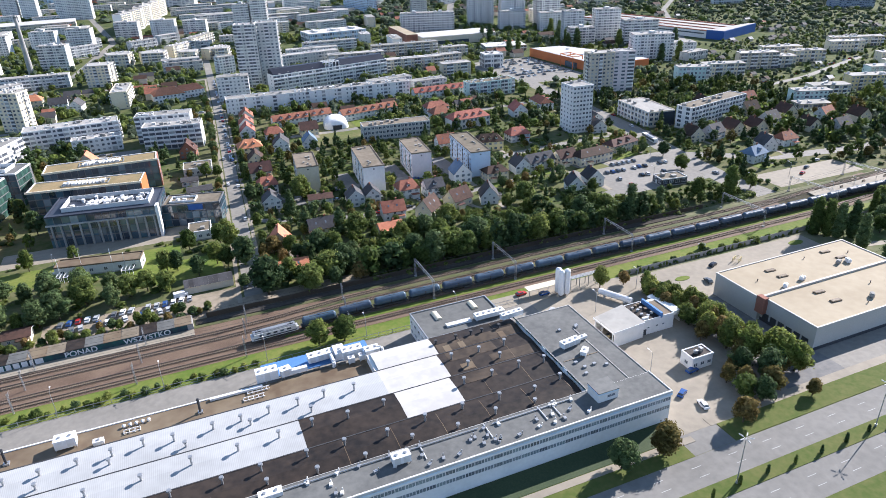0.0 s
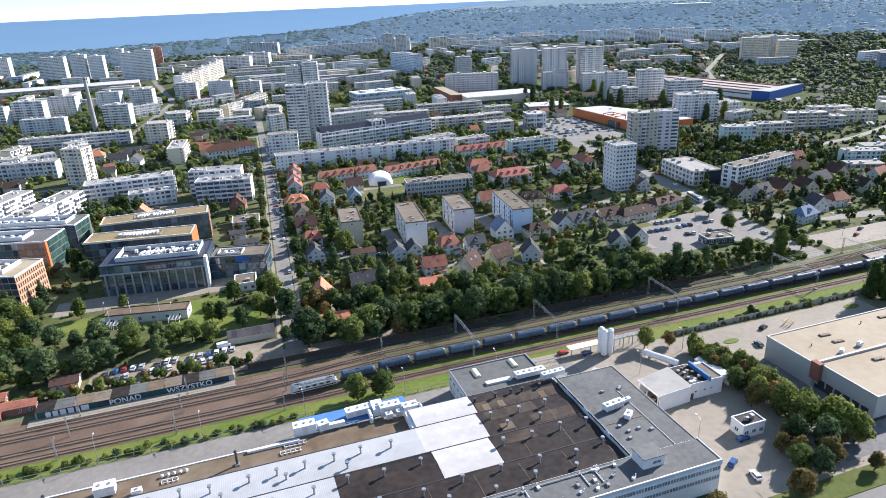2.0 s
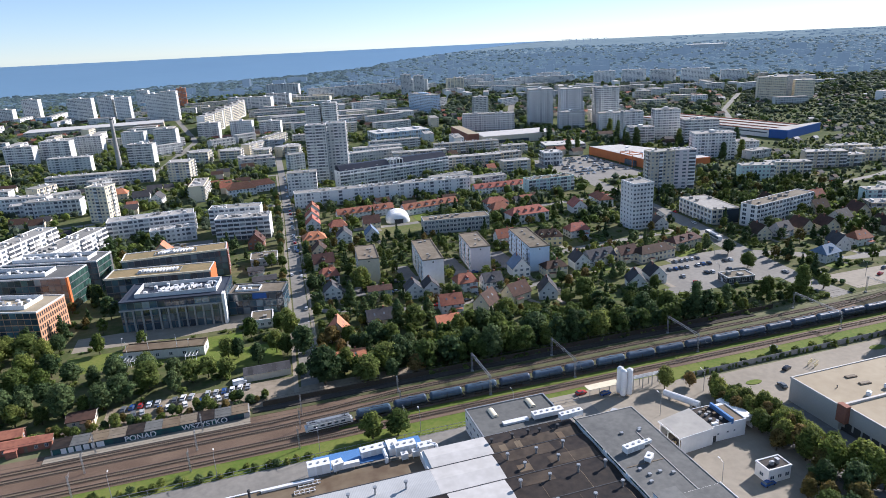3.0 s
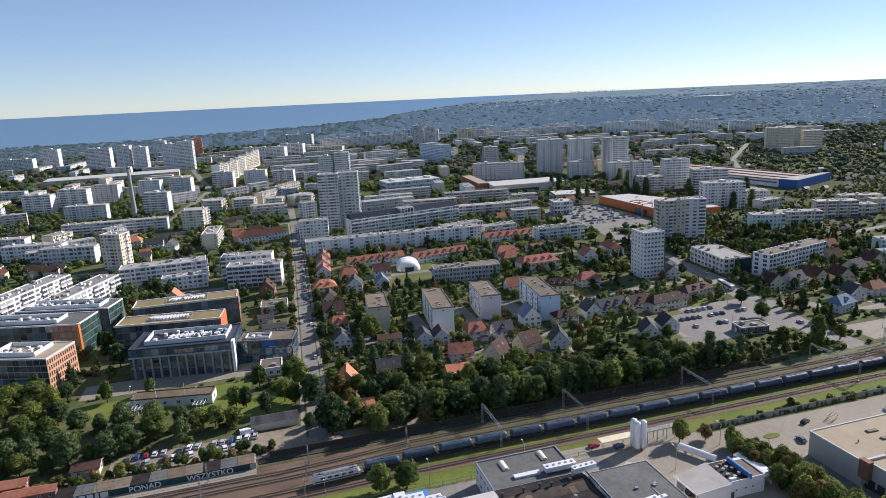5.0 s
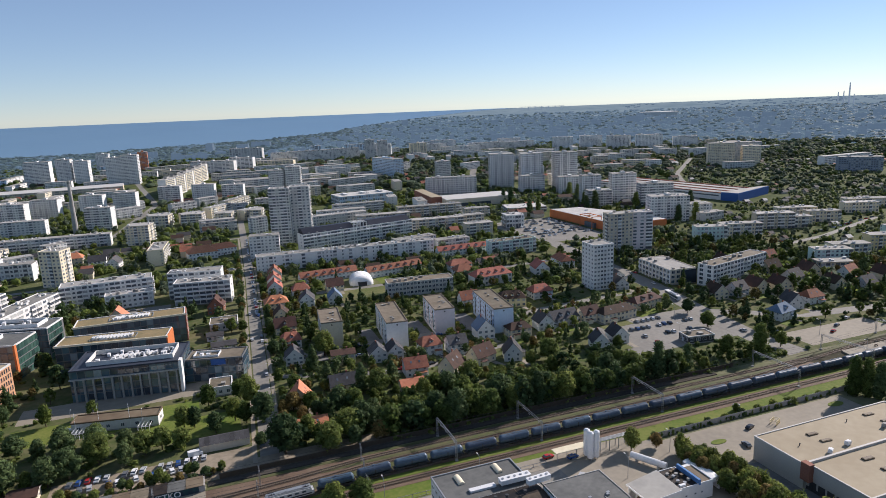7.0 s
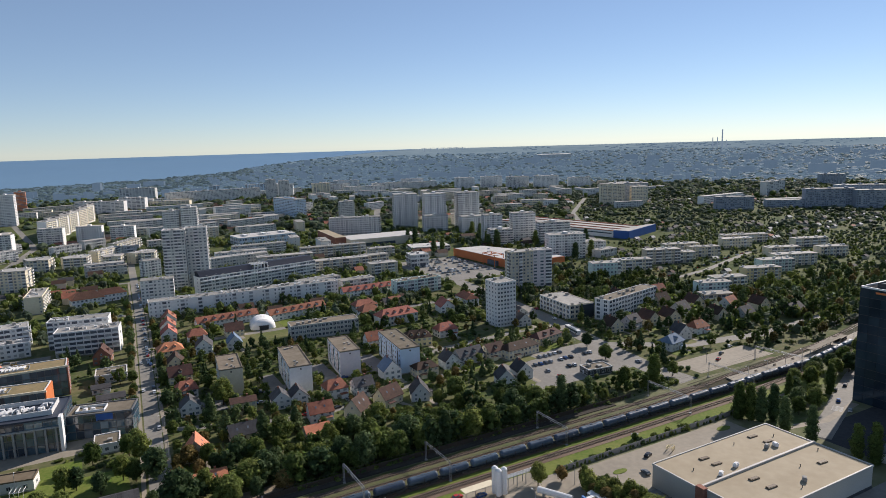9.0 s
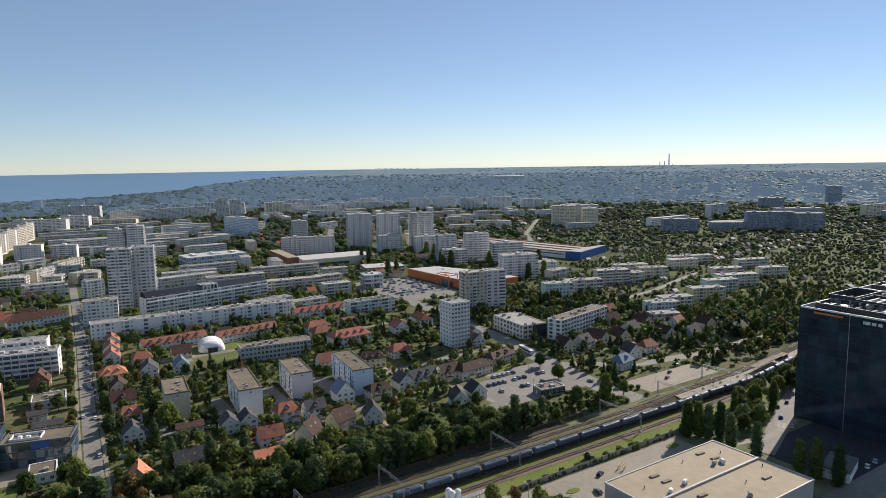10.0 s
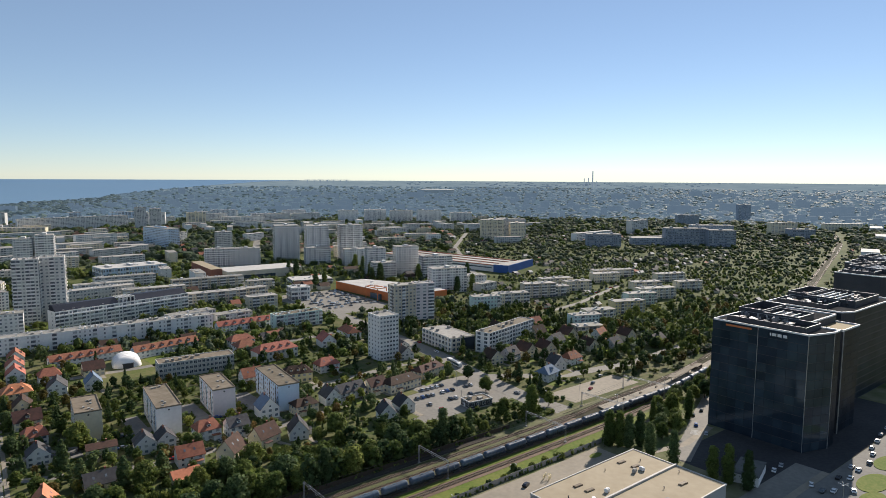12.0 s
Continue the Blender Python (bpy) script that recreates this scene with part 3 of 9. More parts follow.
        c.box(-0.35, -0.3, 0, 0.35, 0.3, 1.8).box(-0.42, -0.37, 1.8, 0.42, 0.37, 1.95)
        part("chimney", c, BRICK_WALL, ob, at=pose(w * 0.18, 0.5, wall_h + roof_h - 0.9))
    for k in range(dormers):
        xx = -w / 2 + w * (k + 1) / (dormers + 1)
        dg = Geo()
        dg.box(-0.9, -1.2, 0, 0.9, 1.4, 1.3)
        dm = part("dormer", dg, wall, ob, at=pose(xx, -d / 4, wall_h + roof_h * 0.28))
        rg = Geo()
        rg.prism([(-1.15, 1.25), (1.15, 1.25), (0, 2.0)], -1.3, 1.5)
        part("dormer_roof", rg, tile, dm, at=pose(0, 0, 0, 90))
        part("window", window_mesh(1.1, 0.9), None, dm, at=pose(0, -1.2, 0.2))
    floors = 2 if wall_h > 4.2 else 1
    fh = wall_h / floors
    nb = max(2, int(w / 3.2))
    side = "W" if x > 20 else "E"
    if 60 < rot % 180 < 120:
        side = "W"
    if y > 300:
        facade(ob, w, d, wall_h, "S" + side, int(x + y), wall, floors, 0.0, 0.0, 3.2, "W")
    for s, n in (("S", nb), (side, max(1, int(d / 3.6)))) if y <= 300 else ():
        windows_on(ob, s, w, d, n, floors, fh, (1.1, 1.25), min(0.95, fh * 0.35), skip=lambda f, b: f == 0 and s == "S" and b == nb // 2)
    if not hip and roof_h > 2.2:
        for s in side:
            part("window", window_mesh(0.9, 1.1), None, ob, at=side_pose(s, w, d, 0, wall_h + 0.5))
    dr = Geo()
    dr.box(-0.5, -0.08, 0, 0.5, 0.02, 2.1)
    part("door", dr, WOOD, ob, at=side_pose("S", w, d, -w / 2 + w * (nb // 2 + 0.5) / nb, 0))
    keep_turned(x, y, w, d, rot)
    return ob


# ---- trees ----
def ball(rng, n=5):
    """Points and faces of a low, uneven lump of unit size."""
    bm = bmesh.new()
    bmesh.ops.create_icosphere(bm, subdivisions=1, radius=1)
    pts = [tuple(v.co * rng.uniform(0.78, 1.18)) for v in bm.verts]
    fs = [tuple(v.index for v in f.verts) for f in bm.faces]
    bm.free()
    return pts, fs


def crown_mesh(name, rng, leaf, height, radius, lumps, leaves, shape="round", leaf_size=0.6):
    """A crown of many lumps with loose leaf clusters all over them."""
    g = Geo()
    centres = []
    for k in range(lumps):
        t = (k + 0.5) / lumps
        if shape == "round":
            z = height * (0.12 + 0.8 * t)
            reach = radius * math.sin(math.pi * (0.2 + 0.72 * t)) * rng.uniform(0.35, 0.8)
            size = radius * rng.uniform(0.17, 0.4)
        elif shape == "poplar":
            z = height * t
            reach = radius * math.sin(math.pi * (0.12 + 0.8 * t)) * rng.uniform(0.0, 0.55)
            size = radius * (0.62 - 0.3 * t)
        elif shape == "cone":
            z = height * t * 0.95
            reach = radius * (1 - t) * rng.uniform(0.3, 0.8)
            size = radius * (0.45 * (1 - t) + 0.12)
        else:
            z = height * (0.3 + 0.5 * t)
            reach = radius * rng.uniform(0.1, 0.8)
            size = radius * rng.uniform(0.3, 0.5)
        a = k * 2.4 + rng.uniform(-0.5, 0.5)
        centres.append((Vector((reach * math.cos(a), reach * math.sin(a), z)), size))
    for c, s in centres:
        pts, fs = ball(rng)
        i = len(g.v)
        tall = 1.3 if shape in ("poplar",) else 0.85
        s_in = s * 0.9
        g.v += [(c.x + p[0] * s_in, c.y + p[1] * s_in, c.z + p[2] * s_in * tall) for p in pts]
        g.f += [tuple(i + q for q in f) for f in fs]
        g.m += [0] * len(fs)
    for k in range(leaves):
        c, s = centres[rng.randrange(len(centres))]
        d = Vector((rng.gauss(0, 1), rng.gauss(0, 1), rng.gauss(0.25, 1))).normalized()
        p = c + d * s * rng.uniform(0.85, 1.42)
        u = Vector((rng.gauss(0, 1), rng.gauss(0, 1), rng.gauss(0, 1))).cross(d).normalized() * leaf_size * rng.uniform(0.5, 1.2)
        v = (u.cross(d) + d * rng.uniform(-0.5, 0.5) * leaf_size).normalized() * leaf_size * rng.uniform(0.4, 1.0)
        g.face([p - u - v * 0.5, p + u - v * 0.5, p + v * 1.15])
    return g.mesh(name, [leaf])


def trunk_mesh(height, r, rng, limbs=5):
    g = Geo()
    bend = Vector((rng.uniform(-0.2, 0.2), rng.uniform(-0.2, 0.2), 0))
    g.tube((0, 0, -0.3), Vector((0, 0, height * 0.5)) + bend, r, r * 0.7, 7)
    g.tube(Vector((0, 0, height * 0.5)) + bend, (bend.x * 1.5, bend.y * 1.5, height), r * 0.7, r * 0.3, 6)
    for k in range(limbs):
        a = k * 2.4
        z = height * (0.45 + 0.1 * k)
        g.tube((bend.x, bend.y, z), (math.cos(a) * height * 0.35, math.sin(a) * height * 0.35, z + height * 0.3), r * 0.35, r * 0.12, 5)
    return g.mesh("trunk", [BARK])


def make_kinds(rich=1.0):
    rng = random.Random(5)
    kinds = {}
    fine = 1.9 if rich == 1 else 1.0
    rich *= fine
    for k in range(5):
        kinds["leafy", k] = (trunk_mesh(5.5, 0.28, rng), crown_mesh("crown", rng, (LEAF, LEAF_DARK, LEAF, LEAF_LIGHT, LEAF_DARK)[k],
                             7.6 + k * 0.4, 4.2 + 0.25 * (k % 3), 34 if fine > 1 else 16, int(1100 * rich), leaf_size=0.46 if fine > 1 else 0.72), 2.0)
    for k in range(2):
        kinds["poplar", k] = (trunk_mesh(6, 0.3, rng, 2), crown_mesh("crown", rng, (LEAF_DARK, LEAF)[k], 14.5, 3.2, 24, int(1100 * rich), "poplar", 0.42), 1.3)
    for k in range(2):
        kinds["conifer", k] = (trunk_mesh(5, 0.22, rng, 0), crown_mesh("crown", rng, LEAF_DARK, 11.0, 3.0, 22, int(900 * rich), "cone", 0.45), 1.0)
    for k in range(3):
        kinds["bush", k] = (trunk_mesh(1.0, 0.1, rng, 2), crown_mesh("crown", rng, (LEAF, LEAF_LIGHT, LEAF_DARK)[k], 2.6, 1.9, 9, int(260 * rich), "bush", 0.4), 0.0)
    kinds["rusty", 0] = (trunk_mesh(5.5, 0.28, rng), crown_mesh("crown", rng, LEAF_AUTUMN, 7.0, 3.6, 26, int(1000 * rich), leaf_size=0.45), 2.0)
    return kinds


TREES = make_kinds()
TREE_WORDS = {"leafy": ("leafy deciduous tree with a dense uneven green crown", "tree"),
              "poplar": ("tall narrow columnar poplar with dark green leaves", "poplar"),
              "conifer": ("dark green conical conifer beside the houses", "conifer"),
              "bush": ("rounded green shrub growing on the ground", "bush"),
              "rusty": ("deciduous tree with rusty yellow autumn leaves", "tree")}
tree_rng = random.Random(11)
TREE_SPOTS = []


def tree(x, y, scale=1.0, kind="leafy", variant=None, z=0.0):
    names = [k for k in TREES if k[0] == kind]
    key = names[tree_rng.randrange(len(names)) if variant is None else variant % len(names)]
    trunk, crown, up = TREES[key]
    label, category = TREE_WORDS[kind]
    ob = thing({"leafy": "tree", "rusty": "tree"}.get(kind, kind), label, category, x, y, z, tree_rng.uniform(0, 360))
    ob.scale = (scale * tree_rng.uniform(0.92, 1.08),) * 2 + (min(scale, 0.45 + 0.55 * scale) * tree_rng.uniform(0.85, 1.05),)
    if kind != "bush":
        part("trunk", trunk, None, ob)
    part("crown", crown, None, ob, at=pose(0, 0, up))
    TREE_SPOTS.append((x, y))
    return ob


def near_tree(x, y, gap):
    return any(abs(a - x) < gap and abs(b - y) < gap for a, b in TREE_SPOTS)


# ---- ground, water, roads, tracks ----
def rise(r):
    """Height of the land, which climbs gently towards the edge of the sheet."""
    return 95.0 * max(0.0, (r - 2000.0) / 2950.0) ** 2


def disc(radii, turns, lift=0.0, inner=None):
    """A fan-shaped sheet over the land; turns in degrees clockwise from +y."""
    g = Geo()
    for i, a in enumerate(turns):
        for r in radii:
            rr = r if inner is None else max(r, inner(a))
            g.v.append((rr * math.sin(radians(a)), rr * math.cos(radians(a)), rise(rr) + lift))
    k = len(radii)
    for i in range(len(turns) - 1):
        for j in range(k - 1):
            g.f.append((i * k + j, i * k + j + 1, (i + 1) * k + j + 1, (i + 1) * k + j))
            g.m.append(0)
    return g


RADII = [0.01, 60, 150, 300, 600, 1000, 1500, 2000] + [2000 + 150 * k for k in range(1, 20)] + [4960]
setting("ground", disc(RADII, [5 * k for k in range(73)]), GROUND, "flat town ground of soil, grass and worn paving", "ground")


def ring_back():
    return disc([1900, 2100, 2400, 2700, 3000, 3300, 3600, 3900, 4200, 4500, 4800, 4958], [-60 + 4 * k for k in range(41)], 0.5)


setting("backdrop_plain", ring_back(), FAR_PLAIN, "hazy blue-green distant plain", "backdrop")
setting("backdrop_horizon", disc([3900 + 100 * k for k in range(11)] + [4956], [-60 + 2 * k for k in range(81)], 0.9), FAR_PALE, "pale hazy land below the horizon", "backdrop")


def shore(a):
    pts = ((-40, 2700), (-15, 2750), (-8, 2710), (0.5, 2900), (5.4, 3010), (9.6, 3240), (11.5, 3350), (13, 3700), (16, 4050), (19.5, 4400), (23.6, 4800), (27, 4950))
    for (a0, r0), (a1, r1) in zip(pts, pts[1:]):
        if a <= a1:
            return r0 + (r1 - r0) * max(0.0, (a - a0) / (a1 - a0))
    return 4950.0


setting("water", disc([2600 + 100 * k for k in range(24)] + [4955], [-40 + k for k in range(76)], 2.6, shore), WATER,
        "calm blue sea reaching to the horizon", "water")


def strip(name, x0, y0, x1, y1, mats, label, category, z=0.03, kerb=0.0):
    g = Geo()
    g.box(x0, y0, z - 0.25, x1, y1, z)
    keep(x0, y0, x1, y1)
    return setting(name, g, mats, label, category)


def ribbon(pts, width, z0, z1):
    """A band of that width along a line of points."""
    g = Geo()
    pts = [Vector((*p, 0)) for p in pts]
    for i, p in enumerate(pts):
        d = (pts[min(i + 1, len(pts) - 1)] - pts[max(i - 1, 0)]).normalized()
        s = Vector((-d.y, d.x, 0)) * width / 2
        for q in (p + s, p - s):
            up = rise(q.length)
            g.v += [(q.x, q.y, z0 + up), (q.x, q.y, z1 + up)]
    for i in range(len(pts) - 1):
        a, b = 4 * i, 4 * i + 4
        for f in ((a + 1, a + 3, b + 3, b + 1), (a, a + 1, b + 1, b), (a + 3, a + 2, b + 2, b + 3)):
            g.f.append(f)
            g.m.append(0)
    return g


def road(name, pts, width, mats, label, z=0.04, category="road"):
    for (x0, y0), (x1, y1) in zip(pts, pts[1:]):
        n = max(1, int(math.dist((x0, y0), (x1, y1)) / 8))
        for k in range(n + 1):
            x, y = x0 + (x1 - x0) * k / n, y0 + (y1 - y0) * k / n
            keep(x - width / 2, y - width / 2, x + width / 2, y + width / 2)
    return setting(name, ribbon(pts, width, z - 0.3, z), mats, label, category)


# the boulevard south of the works
strip("road_boulevard_north", -150, 87.3, 275, 96.6, BOULEVARD, "three-lane pale asphalt carriageway", "road", 0.02)
strip("road_boulevard_south", -150, 73.0, 275, 82.8, BOULEVARD, "three-lane pale asphalt carriageway", "road", 0.02)
strip("grass_median", -150, 82.8, 255, 87.3, VERGE, "mown grass median between kerbs", "grass", 0.16)
strip("grass_verge", -150, 96.6, 108, 110.5, VERGE, "lawn strip in front of the factory", "grass", 0.1)
strip("grass_verge_east", 122, 96.8, 260, 104.0, VERGE, "mown verge beside the boulevard", "grass", 0.14)
# Dark strip laid over the lawn to deepen the factory's shade.
strip("ivy_bed", -150, 103.4, 108, 110.8, FACADE_SHADE, "dark strip for the shade along the foot of the factory", "planting", 0.18)
strip("pavement_south", -150, 101.0, 112, 103.2, PAVING, "pale concrete footpath across the lawn", "pavement", 0.14)
strip("pavement_east", 120, 104.0, 300, 107.0, PAVING, "pale concrete footpath", "pavement", 0.12)
strip("grass_south", -150, 30, 275, 72.9, VERGE, "grass south of the boulevard", "grass", 0.1)
strip("crossing", 248, 60, 420, 104, BOULEVARD, "wide pale asphalt crossing beside the glass offices", "road", 0.01)
for k in range(40):
    for v in (90.4, 93.5, 76.3, 79.5):
        if k % 2 == 0:
            line = Geo()
            line.box(20 + 6.0 * k, v - 0.07, 0.0, 23 + 6.0 * k, v + 0.07, 0.035)
            setting("lane_mark", line, WHITE_LINE, "worn white lane mark", "road marking")
setting("garden_ground", Geo().box(-170, 226.0, -0.3, 470, 520, 0.012), GARDEN, "dark garden soil and rough grass between the houses", "ground")
setting("town_green", disc([470, 600, 1000, 1500, 1990], [-30 + 4 * k for k in range(28)], 0.008), TOWN_GREEN, "rough grass and gardens between the apartment blocks", "grass")
# yards round the works and the store
strip("driveway", 108, 96.7, 121.8, 104.2, BOULEVARD, "asphalt driveway into the yard", "road", 0.03)
strip("factory_yard", 108, 104.2, 152, 196, PAVING, "pale concrete factory yard", "yard", 0.05)
strip("north_lane", -120, 168.5, 108, 186.5, PALE_ROAD, "concrete service lane behind the works", "road", 0.045)
strip("store_yard", 152, 158, 244, 184, PAVING, "pale paved yard beside the store", "yard", 0.055)
strip("store_apron", 152, 107, 176, 158, ASPHALT, "shaded asphalt delivery lane", "road", 0.04)
strip("store_front", 176, 107, 300, 118, PALE_ROAD, "asphalt apron before the store", "road", 0.035)
# railway corridor
strip("grass_bank", -200, 186.5, 330, 196.0, GRASS, "bright green grass bank beside the tracks", "grass", 0.08)
LINE = [(-400, 0), (-200, 0), (200, 0), (270, 0.5), (340, 6), (422, 19), (560, 48), (715, 82), (820, 111), (930, 144), (1071, 187), (1258, 243), (1396, 287), (1578, 360), (1742, 436)]


def along(offset, x0=-400, x1=1745):
    return [(x, offset + dy) for x, dy in LINE if x0 <= x <= x1]


EAST_SWING = {1: {270: -0.4, 300: -1.8, 340: -5.2, 383: -6.0, 422: -6.0, 490: -4.5, 560: -2.5}, 2: {270: 3.5, 300: 5.0, 340: 1.8, 383: 0.8}}


def track_line(shift, x0=-400, x1=1745, swing=None):
    """A track that swings from its western to its eastern offset, then follows the line."""
    west, east = shift
    pts = []
    for x in (-400, -200, -40, 0, 20, 45, 80, 200, 230, 270, 300, 340, 383, 422, 490, 560, 715, 820, 930, 1071, 1258, 1396, 1578, 1742):
        if x0 <= x <= x1:
            t = min(1.0, max(0.0, x / 60.0))
            dy = next(a[1] + (b[1] - a[1]) * (x - a[0]) / (b[0] - a[0]) for a, b in zip(LINE, LINE[1:]) if x <= b[0])
            pts.append((x, west + (east - west) * t * t * (3 - 2 * t) + dy + (swing or {}).get(x, 0.0)))
    return pts


setting("railway_bed", ribbon(along(208.0, -400, 340), 26, -0.2, 0.12), BALLAST, "rusty brown ballast bed of the railway", "railway")
setting("railway_bed_far", ribbon(along(209.3, 340), 11.5, -0.2, 0.13), TRACK_BED, "grey ballast bed curving into the distance", "railway")
setting("rail_verge_far", ribbon(along(210, 420), 26, -0.1, 0.05), TOWN_GREEN, "weedy green verge along the railway curve", "grass")
strip("yard_apron", 92, 184.5, 142, 192.0, PAVING, "pale concrete apron below the carport", "yard", 0.11)
setting("railway_bed_station", ribbon([(265, 212.5), (300, 214), (340, 214.5), (383, 218), (422, 224), (490, 241), (560, 257)], 21, -0.2, 0.125), TRACK_BED, "weedy ballast beside the station platform", "railway")
setting("track_verge", ribbon([(18, 207.4), (40, 209.0), (270, 209.3), (282, 209.4)], 5.0, 0.0, 0.2), TRACK_WEED, "weedy strip between the tracks", "grass")
setting("track_verge_south", ribbon([(20, 201.6), (200, 201.8), (270, 202.3), (340, 207)], 2.6, 0.0, 0.19), GRASS, "grassy strip beside the goods track", "grass")
setting("track_verge_north", ribbon([(30, 216.0), (200, 216.0), (262, 216.2)], 2.6, 0.0, 0.19), TRACK_WEED, "weedy strip between the northern tracks", "grass")
setting("track_edge", ribbon([(-60, 220.9), (200, 220.9), (270, 221.4), (330, 226)], 1.6, 0.0, 0.19), TRACK_WEED, "weedy edge of the railway", "grass")
for x0 in range(-400, 1740, 40):
    dy = next(a[1] + (b[1] - a[1]) * (x0 - a[0]) / (b[0] - a[0]) for a, b in zip(LINE, LINE[1:]) if x0 <= b[0])
    keep(x0 - 5, (194 if x0 < 330 else 202.5) + dy, x0 + 45, (222 if x0 < 330 else 217.5) + dy)
TRACKS = ((197.0, 198.2), (201.4, 205.0), (209.5, 213.2), (213.8, 218.5))
for k, v in enumerate(TRACKS):
    far_end = 1745 if k in (1, 2) else 270 if k == 3 else 345
    track = thing("track", "pair of steel rails on sleepers", "railway track", 0, 0, 0, 0, "tracks", "structure")
    for s in (-0.75, 0.75):
        part("rail", ribbon(track_line((v[0] + s, v[1] + s), -400, far_end, EAST_SWING.get(k)), 0.16, 0.15, 0.5), RAIL, track)
    sl = Geo()
    line_pts = track_line(v, -400, 425, EAST_SWING.get(k))
    for j in range(840 if k in (1, 2) else 610 if k == 3 else 720):
        x = -130 + 0.65 * j
        y = next(a[1] + (b[1] - a[1]) * (x - a[0]) / (b[0] - a[0]) for a, b in zip(line_pts, line_pts[1:]) if x <= b[0])
        sl.box(x - 0.13, y - 1.25, 0.05, x + 0.13, y + 1.25, 0.3)
    tagged(part("sleepers", sl, SLEEPER, track), kind="stuff")
strip("ledge", -75, 215.7, -9, 219.9, PAVING, "pale concrete ledge below the garages", "pavement", 0.35)
# Grey darkened to stand in for the shade on this path.
strip("platform", -8, 222.4, 215, 225.6, GREY_BALLAST, "grey path along the tracks, darkened for shade", "pavement", 0.3)
strip("grass_path", -110, 226.5, 60, 236, DIRT, "trodden sandy path beside the railway", "path", 0.06)

# streets
road("street_long", [(13.8, 226), (19.5, 326), (24, 405), (31, 527), (39, 705), (52, 1000)], 7.0, PALE_ROAD, "straight pale asphalt residential street")
for side_, lab_ in ((-5.1, "sandy paved footpath beside the street"), (4.9, "pale paved footpath beside the street")):
    road("pavement_street", [(x_ + side_, y_) for x_, y_ in ((13.8, 232), (19.5, 326), (24, 405), (31, 527), (39, 705))], 1.7, PAVING, lab_, 0.1, "pavement")
road("street_cross", [(24, 333), (62, 338), (138, 334), (190, 347), (255, 352), (292, 346)], 6.0, PALE_ROAD, "narrow asphalt cross street", 0.05)
road("street_garden", [(20, 314), (60, 298), (91, 290), (152, 303), (215, 310)], 4.5, PALE_ROAD, "narrow lane between gardens", 0.045)
road("street_school", [(26, 455), (110, 452), (190, 455), (300, 462)], 6.0, PALE_ROAD, "quiet asphalt street past the school", 0.05)
road("avenue", [(300, 520), (292, 420), (286, 360), (274, 297), (268, 250), (270, 226)], 14, PALE_ROAD, "broad asphalt avenue with parked cars", 0.055)
road("avenue_east", [(274, 300), (320, 268), (380, 258), (460, 262)], 9, PALE_ROAD, "asphalt side road by the railway", 0.06)
strip("car_park", 196, 258, 268, 308, PALE_ROAD, "pale asphalt car park with rows of cars", "car park", 0.03)
strip("station_yard", 284, 230, 345, 250, PAVING, "pale paved forecourt by the railway", "yard", 0.03)
road("street_far", [(-160, 560), (-40, 575), (31, 540)], 7, PALE_ROAD, "asphalt street between apartment blocks", 0.05)
road("street_west", [(-170, 525), (-100, 545), (-30, 562), (31, 560)], 6, PALE_ROAD, "asphalt street between the white blocks", 0.045)
road("street_blocks", [(-240, 712), (-120, 700), (-40, 702), (39, 705)], 6, PALE_ROAD, "asphalt street with parked cars", 0.045)
road("street_high", [(-240, 900), (-150, 905), (-60, 940), (48, 960)], 7, PALE_ROAD, "asphalt street below the tall blocks", 0.045)
road("street_middle", [(39, 705), (120, 676), (240, 670), (290, 668)], 6, PALE_ROAD, "asphalt street behind the long blocks", 0.045)
road("street_east", [(300, 470), (400, 400), (520, 420), (640, 460)], 6, PALE_ROAD, "asphalt street between pale blocks", 0.045)
strip("block_car_park", -60, 452, -26, 474, PALE_ROAD, "small asphalt car park behind the offices", "car park", 0.04)
road("street_diagonal", [(-150, 640), (-90, 800), (-60, 1050), (-120, 1500)], 9, PALE_ROAD, "broad pale avenue to the high-rises", 0.05)
road("street_mall", [(300, 520), (290, 640), (300, 760), (420, 990), (560, 1300)], 12, PALE_ROAD, "broad asphalt road past the shops", 0.05)
road("street_allotment", [(560, 620), (760, 900), (980, 1120)], 8, PALE_ROAD, "pale road by the allotments", 0.05)
strip("shop_car_park", 298, 520, 365, 640, PALE_ROAD, "large asphalt car park before the shop", "car park", 0.03)
strip("office_court", -84, 306, -2, 322, PAVING, "paved court between the offices", "yard", 0.03)
strip("office_lawn", -84, 282, -10, 300, GRASS, "mown lawn before the glass office", "grass", 0.05)
strip("back_lawn", -34, 262, 6, 282, GRASS, "mown lawn beside the sheds", "grass", 0.04)
strip("shed_yard", -60, 236, 10, 246, DIRT, "dirt yard with rows of parked cars", "yard", 0.05)
for x0_, y0_, x1_, y1_ in ((78, 322, 86, 360), (106, 326, 116, 362), (136, 330, 147, 362), (48, 322, 54, 350)):
    strip("block_court", x0_, y0_, x1_, y1_, ASPHALT, "asphalt court with parked cars beside the flats", "yard", 0.035)
strip("school_field", 80, 432, 119, 484, MEADOW, "dry grass sports field", "grass", 0.04)
strip("pitch", 119.2, 450, 164, 484, GRASS, "green sports pitch", "grass", 0.05)
USED.pop()
USED.pop()
keep(78, 420, 130, 476)
islands = ((305, 89, 9), (288, 84, 7), (332, 92, 8), (171, 174.3, 2.6), (236, 178.7, 3.0))
